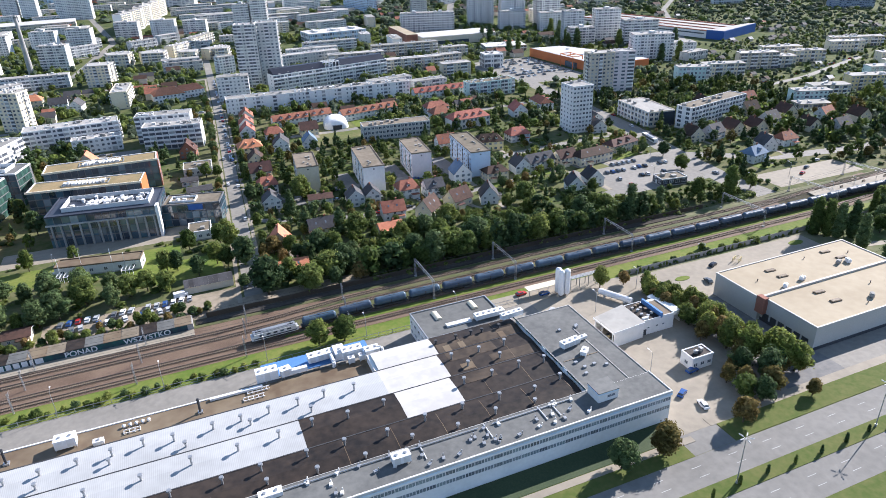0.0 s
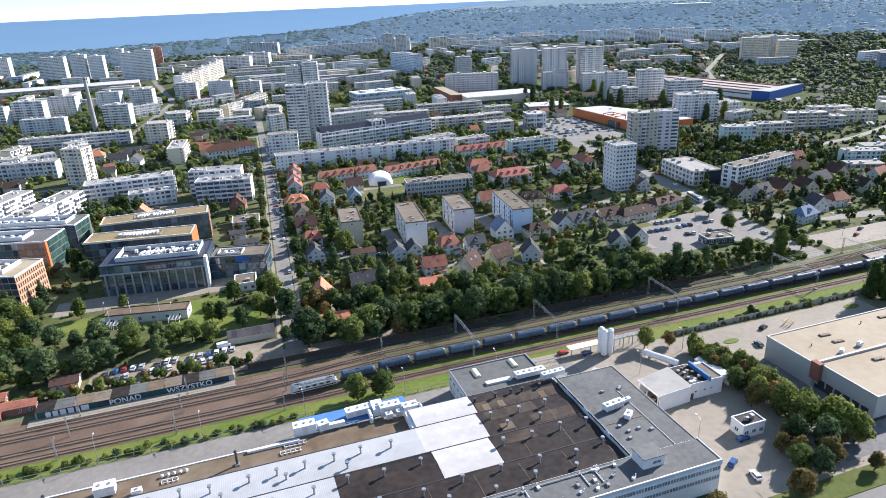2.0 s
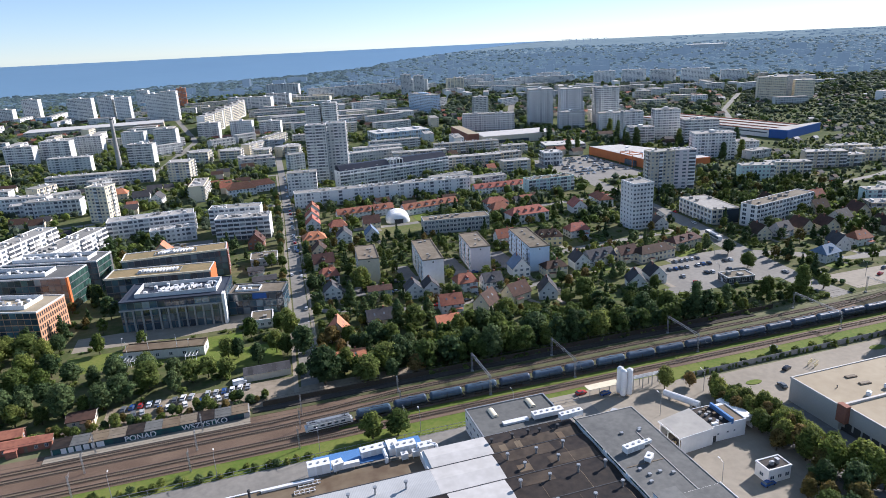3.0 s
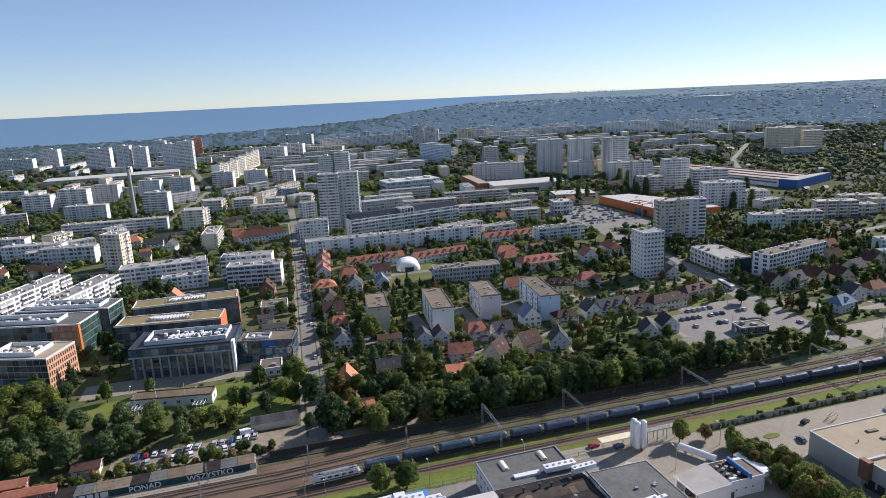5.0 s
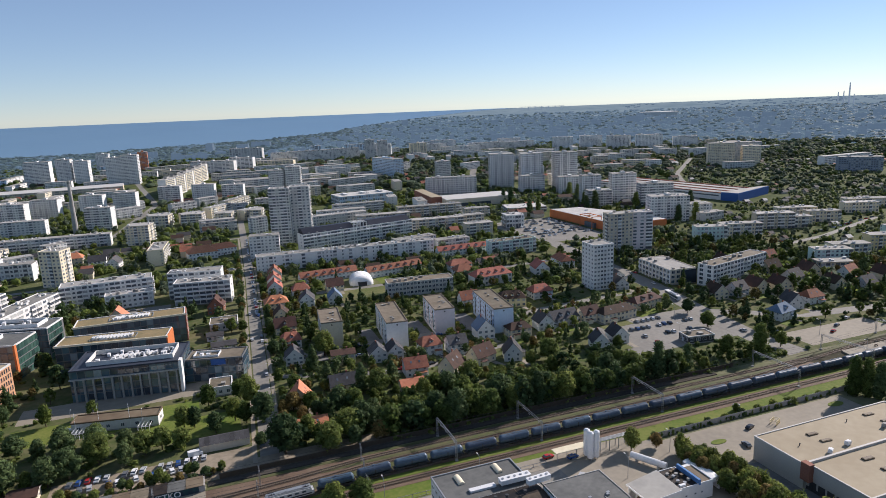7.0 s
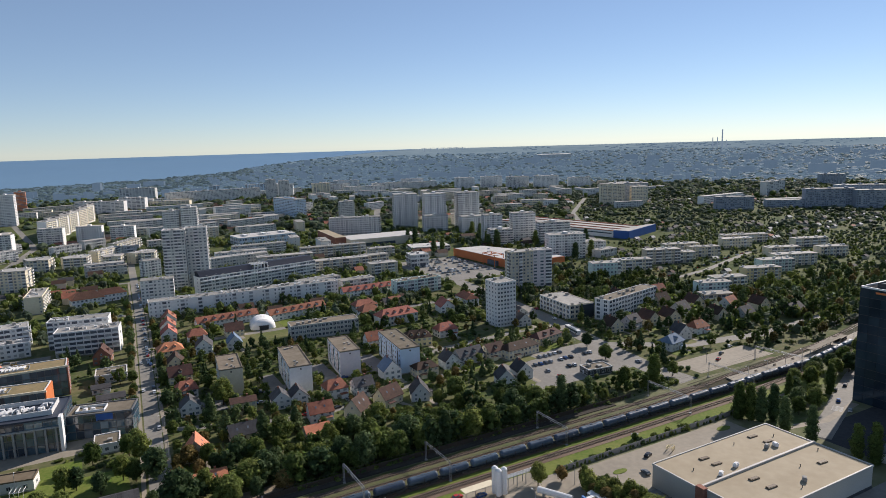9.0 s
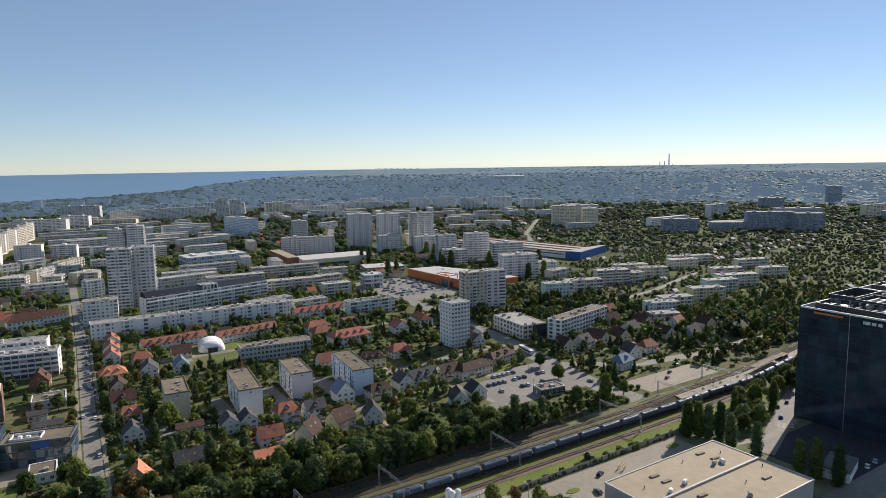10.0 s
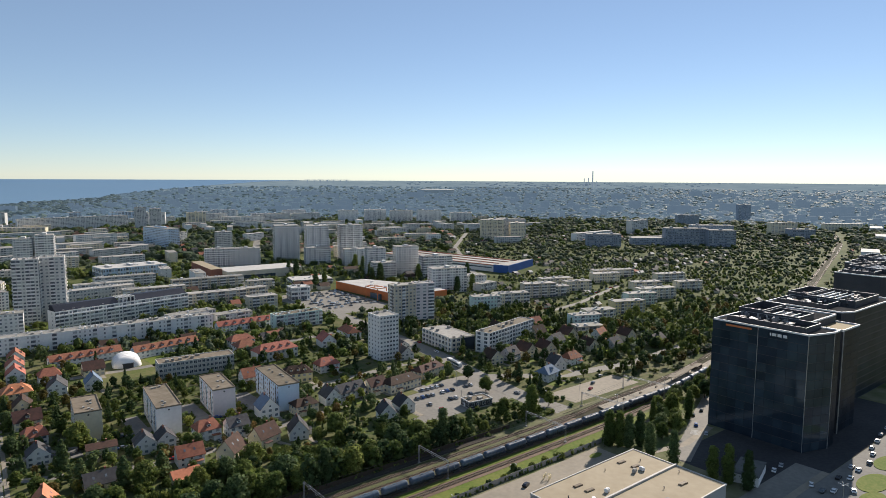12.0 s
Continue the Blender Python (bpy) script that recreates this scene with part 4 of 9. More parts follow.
for x, y, r in islands:
    g = Geo()
    g.prism([(x + r * 1.3 * math.cos(0.35 * k), y + r * 0.6 * math.sin(0.35 * k)) for k in range(18)], -0.1, 0.2)
    setting("traffic_island", g, GRASS, "rounded grass traffic island with a kerb", "grass")
strip("tower_lawn", 246, 158, 312, 186, GROUND, "lawn with paths below the glass offices", "grass", 0.05)
USED.pop()
road("tower_drive", [(262, 152), (292, 163), (318, 174), (345, 184), (380, 196)], 9, PALE_ROAD, "pale drive with parked cars beside the glass offices", 0.07)
for k in range(5):
    stripe = Geo().box(-0.35, -2.2, 0, 0.35, 2.2, 0.02)
    setting("zebra_stripe", stripe, WHITE_LINE, "worn white zebra stripe", "road marking").matrix_world = pose(294.5 + 1.25 * k, 163.6 + 0.55 * k, 0.075, 0, 0, 24)
strip("tower_forecourt", 261, 104.2, 420, 157.5, DARK_ASPHALT, "dark asphalt forecourt round the glass offices", "road", 0.025)
USED.pop()
road("tower_path", [(244, 168), (280, 160), (310, 164)], 3.5, PAVING, "pale path across the lawn", 0.08, "path")


# ---- the works: long halls, office range, east wing ----
def vent(parent, x, y, z, h=2.3, mats=None):
    """A roof extract: pipe, flared head and cap."""
    g = Geo()
    g.tube((0, 0, 0), (0, 0, h), 0.28, n=9)
    g.tube((0, 0, h), (0, 0, h + 0.35), 0.3, 0.62, 9)
    g.tube((0, 0, h + 0.35), (0, 0, h + 0.75), 0.62, 0.55, 9)
    return part("vent", g, mats or GREY_METAL, parent, at=pose(x, y, z))


def air_handler(name, label, x, y, z, w, d, h, rot=0.0, legs=0.6):
    ob = thing(name, label, "air unit", x, y, z, rot, "rooftop units")
    g = Geo()
    g.box(-w / 2, -d / 2, legs, w / 2, d / 2, legs + h)
    g.box(-w / 2 - 0.06, -d / 2 - 0.06, legs + h, w / 2 + 0.06, d / 2 + 0.06, legs + h + 0.1)
    part("casing", g, WHITE_METAL, ob)
    for k in range(max(1, int(w / 2))):
        f = Geo()
        xx = -w / 2 + w * (k + 0.5) / max(1, int(w / 2))
        f.tube((xx, 0, legs + h + 0.1), (xx, 0, legs + h + 0.3), min(0.42, d * 0.3), n=12)
        part("fan_ring", f, GREY_METAL, ob)
        pnl = Geo()
        pnl.box(xx - 0.8, -d / 2 - 0.05, legs + 0.15, xx + 0.8, -d / 2, legs + h - 0.15)
        part("panel", pnl, PALE_WALL, ob)
    for sx in (-1, 1):
        for sy in (-1, 1):
            l_ = Geo()
            l_.box(sx * (w / 2 - 0.15) - 0.07, sy * (d / 2 - 0.15) - 0.07, 0, sx * (w / 2 - 0.15) + 0.07, sy * (d / 2 - 0.15) + 0.07, legs)
            part("leg", l_, GREY_METAL, ob)
    return ob


def ladder_frame(x, y, z, length, rot=0.0, width=1.4):
    """A steel frame of rails and rungs lying over the roof."""
    ob = thing("steel_frame", "white painted steel frame lying on the roof", "frame", x, y, z, rot, "roof frames")
    for s in (-1, 1):
        g = Geo()
        g.box(0, s * width / 2 - 0.08, 0.35, length, s * width / 2 + 0.08, 0.55)
        part("side_rail", g, WHITE_METAL, ob)
    for k in range(int(length / 1.4) + 1):
        g = Geo()
        g.box(k * 1.4 - 0.06, -width / 2, 0.0, k * 1.4 + 0.06, width / 2, 0.4)
        part("rung", g, WHITE_METAL, ob)
    return ob


works = thing("factory", "long white factory with halls under black felt and white ribbed roofs", "factory", 0, 0)
X0, X1, Y0, Y1 = -150.0, 111.0, 111.0, 166.5
keep(X0, Y0 - 1, X1 + 1, 186)
hall = Geo().box(X0, 121, -0.5, 90.5, 157, 8.0).box(40, 157, -0.5, 90.5, 166.5, 8.0)
part("hall_wall", hall, WHITE_WALL, works, "white rendered hall walls")


def bay(x0, x1, y0, y1, low, high, mats, seam=None, label=""):
    """One shallow roof bay: a broad slope up to a ridge and a short fall beyond it."""
    g = Geo()
    yr = y0 + (y1 - y0) * 0.5
    top = lambda y: low + (high - low) * (1 - abs(y - yr) / ((y1 - y0) / 2))
    for a, b in ((y0, yr), (yr, y1)):
        za, zb = top(a), top(b)
        g.face([(x0, a, za), (x1, a, za), (x1, b, zb), (x0, b, zb)])
    for x, s in ((x0, 1), (x1, -1)):
        q = [(x, y0, 7.8), (x, y1, 7.8), (x, y1, top(y1)), (x, yr, top(yr)), (x, y0, top(y0))]
        g.face(q if s < 0 else q[::-1])
    g.face([(x0, y0, 7.8), (x1, y0, 7.8), (x1, y0, top(y0)), (x0, y0, top(y0))])
    return part("roof_bay", g, mats, works, label)


bay(X0, 14.3, 133, 145, 8.3, 8.75, WHITE_ROOF, label="white ribbed roof bay")
bay(X0, 40.2, 145, 157, 8.3, 8.75, WHITE_ROOF, label="white ribbed roof bay")
bay(X0, 90.0, 121, 133, 8.3, 8.75, DARK_FELT, label="black felt roof bay")
bay(14.3, 41.6, 133, 145, 8.3, 8.75, DARK_FELT, label="black felt roof bay")
bay(41.6, 58.6, 133, 145, 8.32, 8.77, WHITE_MEMBRANE, label="white membrane roof bay")
bay(58.6, 90.0, 133, 145, 8.3, 8.75, DARK_FELT, label="black felt roof bay")
bay(40.2, 59.5, 145, 157, 8.32, 8.77, WHITE_MEMBRANE, label="white membrane roof bay")
bay(59.5, 90.0, 145, 157, 8.3, 8.75, DARK_FELT, label="black felt roof bay")
bay(41.0, 60.5, 157, 166.5, 8.32, 8.75, WHITE_MEMBRANE, label="white membrane roof bay")
bay(60.5, 90.0, 157, 166.5, 8.3, 8.75, DARK_FELT, label="black felt roof bay")
for k, (x0, x1, y) in enumerate(((14.3, 90, 127), (58.6, 90, 139), (59.5, 90, 151), (60.5, 90, 161.7))):
    for x in range(int(x0) + 9, int(x1), 13):
        s = Geo()
        for a, b, za, zb in ((y - 5.8, y, 8.36, 8.79), (y, y + 4.6, 8.79, 8.45)):
            s.face([(x - 0.07, a, za), (x + 0.07, a, za), (x + 0.07, b, zb), (x - 0.07, b, zb)])
        part("roof_seam", s, BROWN_FELT, works)
# Dark strips stand in for the thin shade at each bay's step.
for y in (133, 145, 157):
    x1_ = 90.0
    part("valley_gutter", Geo().box(X0, y - 0.16, 8.2, x1_, y + 0.16, 8.4), DARK_METAL, works, "dark strip for the shade line between bays")
# faded patches on the black felt
for k, (x, y, w, d, z) in enumerate(((64, 158.5, 2.2, 3.2, 8.55), (69, 158.8, 2.0, 3.0, 8.57), (73.5, 153.4, 7, 3.4, 8.8), (83, 158.3, 2, 3.4, 8.54), (66, 147.6, 4, 3, 8.62))):
    zz = lambda yy: 8.3 + 0.45 * (1 - abs((yy - (157 if yy > 157 else 145)) - (4.75 if yy > 157 else 6)) / (4.75 if yy > 157 else 6)) + 0.03
    s = Geo().face([(x - w / 2, y - d / 2, zz(y - d / 2)), (x + w / 2, y - d / 2, zz(y - d / 2)), (x + w / 2, y + d / 2, zz(y + d / 2)), (x - w / 2, y + d / 2, zz(y + d / 2))])
    part("felt_patch", s, BROWN_FELT, works)
# broader brownish sheets over the eastern bays
for x0_, x1_, y0_, y1_, z0_, z1_ in ((61, 89, 157.4, 161.4, 8.345, 8.72), (62, 78, 151.4, 156.6, 8.75, 8.36), (74, 89, 145.5, 149.8, 8.36, 8.68), (62, 72, 139.6, 144.4, 8.75, 8.38)):
    part("felt_sheet", Geo().face([(x0_, y0_, z0_ + 0.02), (x1_, y0_, z0_ + 0.02), (x1_, y1_, z1_ + 0.02), (x0_, y1_, z1_ + 0.02)]), BROWNISH_FELT, works, "brownish felt sheet")
# office range along the boulevard
part("office_wall", Geo().box(X0, 111, -0.5, 111, 121, 9.9).box(90.5, 121, -0.5, 111, 163, 9.4), WHITE_WALL, works, "white rendered office walls with blue-grey bands")
part("office_roof", Geo().box(X0 + 0.3, 111.3, 9.9, 110.7, 120.8, 10.05).box(90.8, 121.0, 9.4, 110.7, 162.7, 9.55), FELT, works, "grey felt flat roof")
rim = Geo().box(X0, 110.85, 9.6, 111.15, 111.3, 10.3).box(110.85, 111.3, 9.6, 111.15, 121, 10.3)
part("parapet", rim, PALE_WALL, works, "white metal parapet")
kerb = Geo().box(110.8, 121, 9.3, 111.1, 163, 9.75).box(90.4, 162.8, 9.3, 110.8, 163.1, 9.75).box(X0, 120.9, 9.6, 90.3, 121.1, 10.15)
part("roof_kerb", kerb, CONCRETE, works, "grey felted roof kerb")
part("blue_band", Geo().box(X0, 110.78, 9.0, 111.2, 110.9, 9.5), BLUE_WALL, works, "blue band under the parapet")
# these panes carry the reflected sky in their pale colour
strip_win = window_mesh(2.58, 1.35, PVC, BLIND_SKY_GLASS, 2)
for f, z in enumerate((4.3, 7.1)):
    for k in range(50):
        part("window", strip_win, None, works, at=pose(109.5 - 2.6 * k, 111, z))
side_win = window_mesh(2.2, 1.3, PVC, GLASS, 1)
for z in (4.2, 7.0):
    for k in range(14):
        part("window", side_win, None, works, at=pose(111, 115 + 3.4 * k, z, 0, 0, 90))
# glazed gables towards the halls
for y in (127, 139, 151, 161):
    g = Geo()
    g.face([(90.28, y - 5.2, 9.3), (90.28, y + 4.5, 9.3), (90.28, y + 4.5, 9.85), (90.28, y - 5.2, 9.85)])
    part("gable_glazing", g, GREEN_GLASS, works, "blue-green glazed strip")
for k in range(21):
    part("gable_post", Geo().box(90.3, 121.2 + 2.0 * k, 8.4, 90.62, 121.42 + 2.0 * k, 9.95), BLUE_WALL, works)
part("gable_rail", Geo().box(90.3, 121, 9.95, 90.5, 162.7, 10.05), CONCRETE, works, "grey rail above the gables")
# wing details: dark joints, pipe line, upstands
part("roof_joint", Geo().box(104.2, 121, 9.5, 104.5, 150, 9.72), CONCRETE, works)
part("roof_joint", Geo().box(92, 135.6, 9.5, 104, 135.9, 9.7), FADED_FELT, works)
stair = thing("stair_house", "small white stair house with a felt roof on the offices", "roof house", 93, 117.8, 10.05)
part("wall", Geo().box(-3.2, -2.6, 0, 3.2, 2.6, 3.0), WHITE_WALL, stair)
part("blue_band", Geo().box(-3.26, -2.66, 2.4, 3.26, 2.66, 2.9), BLUE_WALL, stair)
part("roof", Geo().box(-3.4, -2.8, 3.0, 3.4, 2.8, 3.2), FELT, stair)
part("window", window_mesh(2.6, 1.0, PVC, BLIND_SKY_GLASS), None, stair, at=pose(0.8, -2.62, 1.0))
rng = random.Random(3)
for row, (y, x0, x1, step, z) in enumerate(((129.5, -50, 88, 10.6, 8.7), (124, -60, 86, 12.4, 8.4), (139.5, -70, 10, 11.2, 9.0), (151, -80, 38, 8.0, 9.0), (147.5, -66, 30, 17, 8.5),
                                        (140, 18, 40, 9.5, 8.9), (140.2, 62, 88, 8.6, 8.9), (151.5, 62, 88, 9.0, 9.0), (148, 66, 86, 11, 8.5), (161.5, 62, 88, 5.5, 8.9))):
    x = x0
    while x < x1:
        vent(works, x + rng.uniform(-1, 1), y + rng.uniform(-1, 1), z - 0.25, rng.uniform(0.7, 1.1) if row == 9 else rng.uniform(1.1, 2.0), DARK_METAL if row == 9 else GREY_METAL)
        x += step
for k in range(76):
    x = rng.uniform(-60, 88)
    y = rng.choice((113.5, 116.5, 119.4)) + rng.uniform(-0.5, 0.5)
    g = Geo().box(-0.5, -0.4, 0, 0.5, 0.4, 0.6).tube((0.9, 0, 0), (0.9, 0, 1.1), 0.16)
    part("roof_outlet", g, (GREY_METAL, PALE_WALL)[k % 2], works, at=pose(x, y, 10.05, 0, 0, rng.uniform(0, 90)))
for k in range(9):
    g = Geo().box(-0.5, -0.4, 0, 0.5, 0.4, 0.6)
    part("roof_outlet", g, GREY_METAL, works, at=pose(rng.uniform(93, 109), rng.uniform(124, 160), 9.55))
for x in (40, 58, 74, 78):
    part("roof_pipe", Geo().tube((x, 115, 10.3), (x, 120.5, 10.3), 0.16), WHITE_METAL, works)
for x0, x1 in ((2, 56), (60, 84)):
    part("roof_pipe", Geo().tube((x0, 119.6, 10.4), (x1, 119.6, 10.4), 0.18), GREY_METAL, works)
air_handler("air_unit", "white rooftop air unit with fans on the grey roof", 34, 116.8, 10.05, 4.6, 2.4, 2.0)
air_handler("air_unit", "white rooftop air unit with fans on the grey roof", 3, 119.5, 9.0, 5.4, 2.2, 1.5)
air_handler("air_unit", "long white rooftop air unit on the east wing", 98, 142, 9.55, 6.5, 2.2, 1.7, 8)
air_handler("air_unit", "small white cooling unit on the east wing", 99.5, 136.4, 9.55, 3.2, 1.8, 1.2, 40)
air_handler("air_unit", "long white duct unit beside the halls", 90.0, 165, 9.2, 8.0, 2.0, 1.6, 4)
air_handler("air_unit", "small white cooling unit on the east wing", 103.2, 143.2, 9.55, 3.0, 1.2, 0.9, 8)

# north annex with barrel skylights
annex = thing("annex", "grey flat-roofed annex with white barrel skylights", "annex", 75, 175.3)
part("wall", Geo().box(-14.3, -8.7, -0.5, 14.3, 8.7, 7.6), WHITE_WALL, annex)
flat_roof(annex, 28.6, 17.4, 7.6, FELT, GREY_METAL, 0.5)
for x, y, ln in ((-6.5, 3.4, 5.0), (7.6, 4.6, 5.0)):
    g = Geo()
    for k in range(8):
        a0, a1 = math.pi * k / 8, math.pi * (k + 1) / 8
        g.face([(math.cos(a0) * 1.1, -ln / 2, math.sin(a0) * 0.8), (math.cos(a1) * 1.1, -ln / 2, math.sin(a1) * 0.8),
                (math.cos(a1) * 1.1, ln / 2, math.sin(a1) * 0.8), (math.cos(a0) * 1.1, ln / 2, math.sin(a0) * 0.8)])
    for y_ in (-ln / 2, ln / 2):
        g.face([(math.cos(math.pi * k / 8) * 1.1, y_, math.sin(math.pi * k / 8) * 0.8) for k in range(9)])
    part("skylight", g, CREAM_WALL, annex, "white translucent barrel skylight", at=pose(x, y, 7.75))
part("skylight", Geo().box(-4.4, -0.9, 0, 4.4, 0.9, 0.7), WHITE_METAL, annex, "long white skylight", at=pose(-1.5, -4.0, 7.75))
air_handler("air_unit", "long white ventilation unit on the annex", 84.5, 170.6, 7.75, 10.5, 2.6, 1.5, 0)
windows_on(annex, "W", 28.6, 17.4, 5, 2, 3.4, (1.8, 1.2), 1.4)
# low brown-roofed lean-to with plant along the north side
lean = thing("lean_to", "low lean-to with a stained brown felt roof behind the halls", "lean-to", -35, 163.2)
part("wall", Geo().box(-105, -6.2, -0.5, 75, 5.4, 5.2), PALE_WALL, lean)
part("roof", Geo().box(-105.2, -6.2, 5.2, 75.2, 5.6, 5.42), BROWN_FELT, lean)
part("roof_edge", Geo().box(-105.2, 5.3, 5.3, 40, 5.8, 5.7), WHITE_METAL, lean)
canopy = thing("blue_canopy", "blue ribbed sheet canopy on posts", "canopy", 26, 175.8)
part("roof", Geo().face([(-17, -4.4, 5.3), (17, -4.4, 5.3), (17, 4.4, 4.7), (-17, 4.4, 4.7)]).face([(-17, 4.4, 4.6), (17, 4.4, 4.6), (17, -4.4, 5.2), (-17, -4.4, 5.2)]).box(-17, -4.5, 5.05, 17, -4.35, 5.35), BLUE_SHEET, canopy)
for k in range(7):
    for y in (-4.0, 4.0):
        part("post", Geo().box(-16.5 + 5.5 * k - 0.1, y - 0.1, -0.2, -16.5 + 5.5 * k + 0.1, y + 0.1, 4.7), GREY_METAL, canopy)
for k, (x, y, w, d, h, z, r) in enumerate(((10, 171.0, 6.5, 3.4, 3.0, 5.42, 0), (15.5, 170.6, 3.2, 2.6, 2.2, 5.42, 10), (27, 174.6, 7.8, 3.0, 2.0, 5.2, 3), (33, 173.4, 3.4, 5.2, 2.4, 5.3, 0),
                                    (36.5, 171.2, 6.5, 3.2, 3.0, 5.42, 0), (42.5, 169.2, 4.6, 3.0, 2.6, 5.42, 0), (35.5, 168.2, 2.0, 1.8, 1.8, 5.42, 0), (39, 168.4, 2.0, 1.8, 1.8, 5.42, 0),
                                    (-44, 164.5, 5.2, 3.2, 2.6, 5.42, 0), (-36, 161.4, 2.6, 1.6, 1.0, 5.42, 0))):
    air_handler("air_unit", "bulky white air-handling unit with ducts", x, y, z, w, d, h, r, 0.5)
for x, y, ln in ((-46, 159.4, 12), (-30, 163.4, 4.2), (2, 163.6, 6), (20, 159.6, 22), (3.4, 166.6, 6.5)):
    ladder_frame(x, y, 5.42, ln)
duct = thing("duct", "bent white ventilation duct between the units", "duct", 0, 0, 0)
part("duct_run", Geo().tube((30, 172.4, 7.4), (30, 168.6, 7.4), 0.6, n=10).tube((30, 168.6, 7.4), (30, 168.6, 5.5), 0.6, n=10), WHITE_METAL, duct)
part("duct_run", Geo().tube((43.5, 170, 8.3), (45.6, 168, 8.3), 0.5, n=10).tube((45.6, 168, 8.3), (45.6, 166.8, 6.5), 0.5, n=10), WHITE_METAL, duct)
part("duct_run", Geo().box(17, 169.4, 6.0, 22, 170.8, 7.4), WHITE_METAL, duct)
part("duct_run", Geo().box(-7, 167.3, 5.5, 8, 168.3, 6.2), WHITE_METAL, duct)
for x in (-58, -10, -64):
    stack = thing("chimney", "slim dark steel flue on the lean-to", "chimney", x, 163.5, 5.42, 0, "flues")
    part("pipe", Geo().tube((0, 0, 0), (0, 0, 4.5), 0.35), DARK_METAL, stack)
    part("cap", Geo().tube((0, 0, 4.5), (0, 0, 5.0), 0.55, 0.3), DARK_METAL, stack)
    part("guy_frame", Geo().box(-0.7, -0.7, 0, 0.7, 0.7, 0.5), GREY_METAL, stack)
for k in range(5):
    duct_cap = thing("roof_cowl", "small white roof cowl on the brown roof", "cowl", -30 + 1.6 * k, 166.0, 5.42, 0, "cowls")
    part("cowl", Geo().tube((0, 0, 0), (0, 0, 0.7), 0.35).tube((0, 0, 0.7), (0, 0, 1.0), 0.55, 0.2), WHITE_METAL, duct_cap)

# ---- yard east of the works ----
keep(112, 140, 152, 190)
shed = thing("loading_canopy", "open loading shed with a pale grey sheet roof", "shed", 125, 153)
part("roof", Geo().face([(-7.2, -6.6, 6.0), (6.0, -5.6, 6.2), (6.2, 7.0, 6.2), (-7.6, 4.4, 6.0)]).face([(-7.6, 4.4, 5.75), (6.2, 7.0, 5.95), (6.0, -5.6, 5.95), (-7.2, -6.6, 5.75)]), SHED_ROOF, shed, "pale grey sheet roof")
part("fascia", Geo().prism([(-7.35, -6.7), (-7.2, -6.7), (-7.6, 4.4), (-7.75, 4.4)], 5.6, 6.15).prism([(-7.2, -6.75), (6.0, -5.75), (6.0, -5.6), (-7.2, -6.6)], 5.6, 6.2), WHITE_METAL, shed)
part("end_wall", Geo().prism([(-6.6, -6.4), (5.9, -5.5), (5.9, -5.2), (-6.6, -6.1)], 0, 5.75).box(5.6, -5.2, 0, 5.9, 6.6, 5.9).prism([(-6.9, 4.0), (5.6, 6.3), (5.6, 6.6), (-6.9, 4.3)], 0, 5.75), WHITE_WALL, shed)
for y in (-5.8, 0, 3.6):
    part("post", Geo().box(-7.0, y - 0.12, 0, -6.75, y + 0.12, 5.75), WHITE_METAL, shed)
part("guard_rail", Geo().box(-6.95, -5.6, 1.0, -6.85, 0, 1.15).box(-6.95, -5.6, 2.3, -6.85, 0, 2.45), WHITE_METAL, shed)
lift = thing("forklift", "yellow forklift under the loading shed roof", "forklift", 119.8, 151.8, 0.06, 25)
part("body", Geo().box(-1.1, -0.55, 0.3, 0.7, 0.55, 1.1).box(-1.2, -0.5, 1.1, -0.6, 0.5, 1.3), YELLOW_WALL, lift)
part("mast", Geo().box(0.75, -0.45, 0.1, 0.85, -0.35, 2.4).box(0.75, 0.35, 0.1, 0.85, 0.45, 2.4).box(0.75, -0.35, 2.3, 0.85, 0.35, 2.4), DARK_METAL, lift)
part("cage", Geo().box(-0.9, -0.5, 2.0, 0.6, 0.5, 2.06).box(-0.9, -0.5, 1.1, -0.84, -0.44, 2.0).box(-0.9, 0.44, 1.1, -0.84, 0.5, 2.0).box(0.54, -0.5, 1.1, 0.6, -0.44, 2.0).box(0.54, 0.44, 1.1, 0.6, 0.5, 2.0), DARK_METAL, lift)
part("fork", Geo().box(0.85, -0.35, 0.1, 1.9, -0.22, 0.16).box(0.85, 0.22, 0.1, 1.9, 0.35, 0.16), DARK_METAL, lift)
for x_ in (-0.75, 0.45):
    for y_ in (-0.5, 0.5):
        part("wheel", Geo().tube((x_, y_ - 0.1, 0.3), (x_, y_ + 0.1, 0.3), 0.3, n=12), RUBBER, lift)
low = thing("workshop", "low white workshop with a dark felt roof and blue parapet", "workshop", 131.2, 148.4)
part("wall", Geo().box(0, 0, -0.3, 13.0, 11.4, 5.5), WHITE_WALL, low)
part("parapet", Geo().box(0, 0, 5.5, 7.2, 0.25, 5.9).box(8.0, 0, 5.5, 13.0, 0.25, 6.0).box(12.75, 0.25, 5.5, 13.0, 10.0, 6.0).box(0, 0.25, 5.5, 0.25, 11.4, 5.8).box(0.25, 11.15, 5.5, 7.2, 11.4, 5.8), WHITE_METAL, low)
part("roof", Geo().box(0.25, 0.25, 5.5, 7.2, 11.15, 5.6), DARK_FELT, low, "black felt roof")
part("roof", Geo().box(8.0, 0.25, 5.5, 12.75, 10.0, 5.65), BROWN_FELT, low, "brown felt roof")
part("blue_parapet", Geo().box(7.2, -0.03, 5.3, 8.0, 10.6, 7.2), BLUE_SHEET, low, "bright blue raised wall")
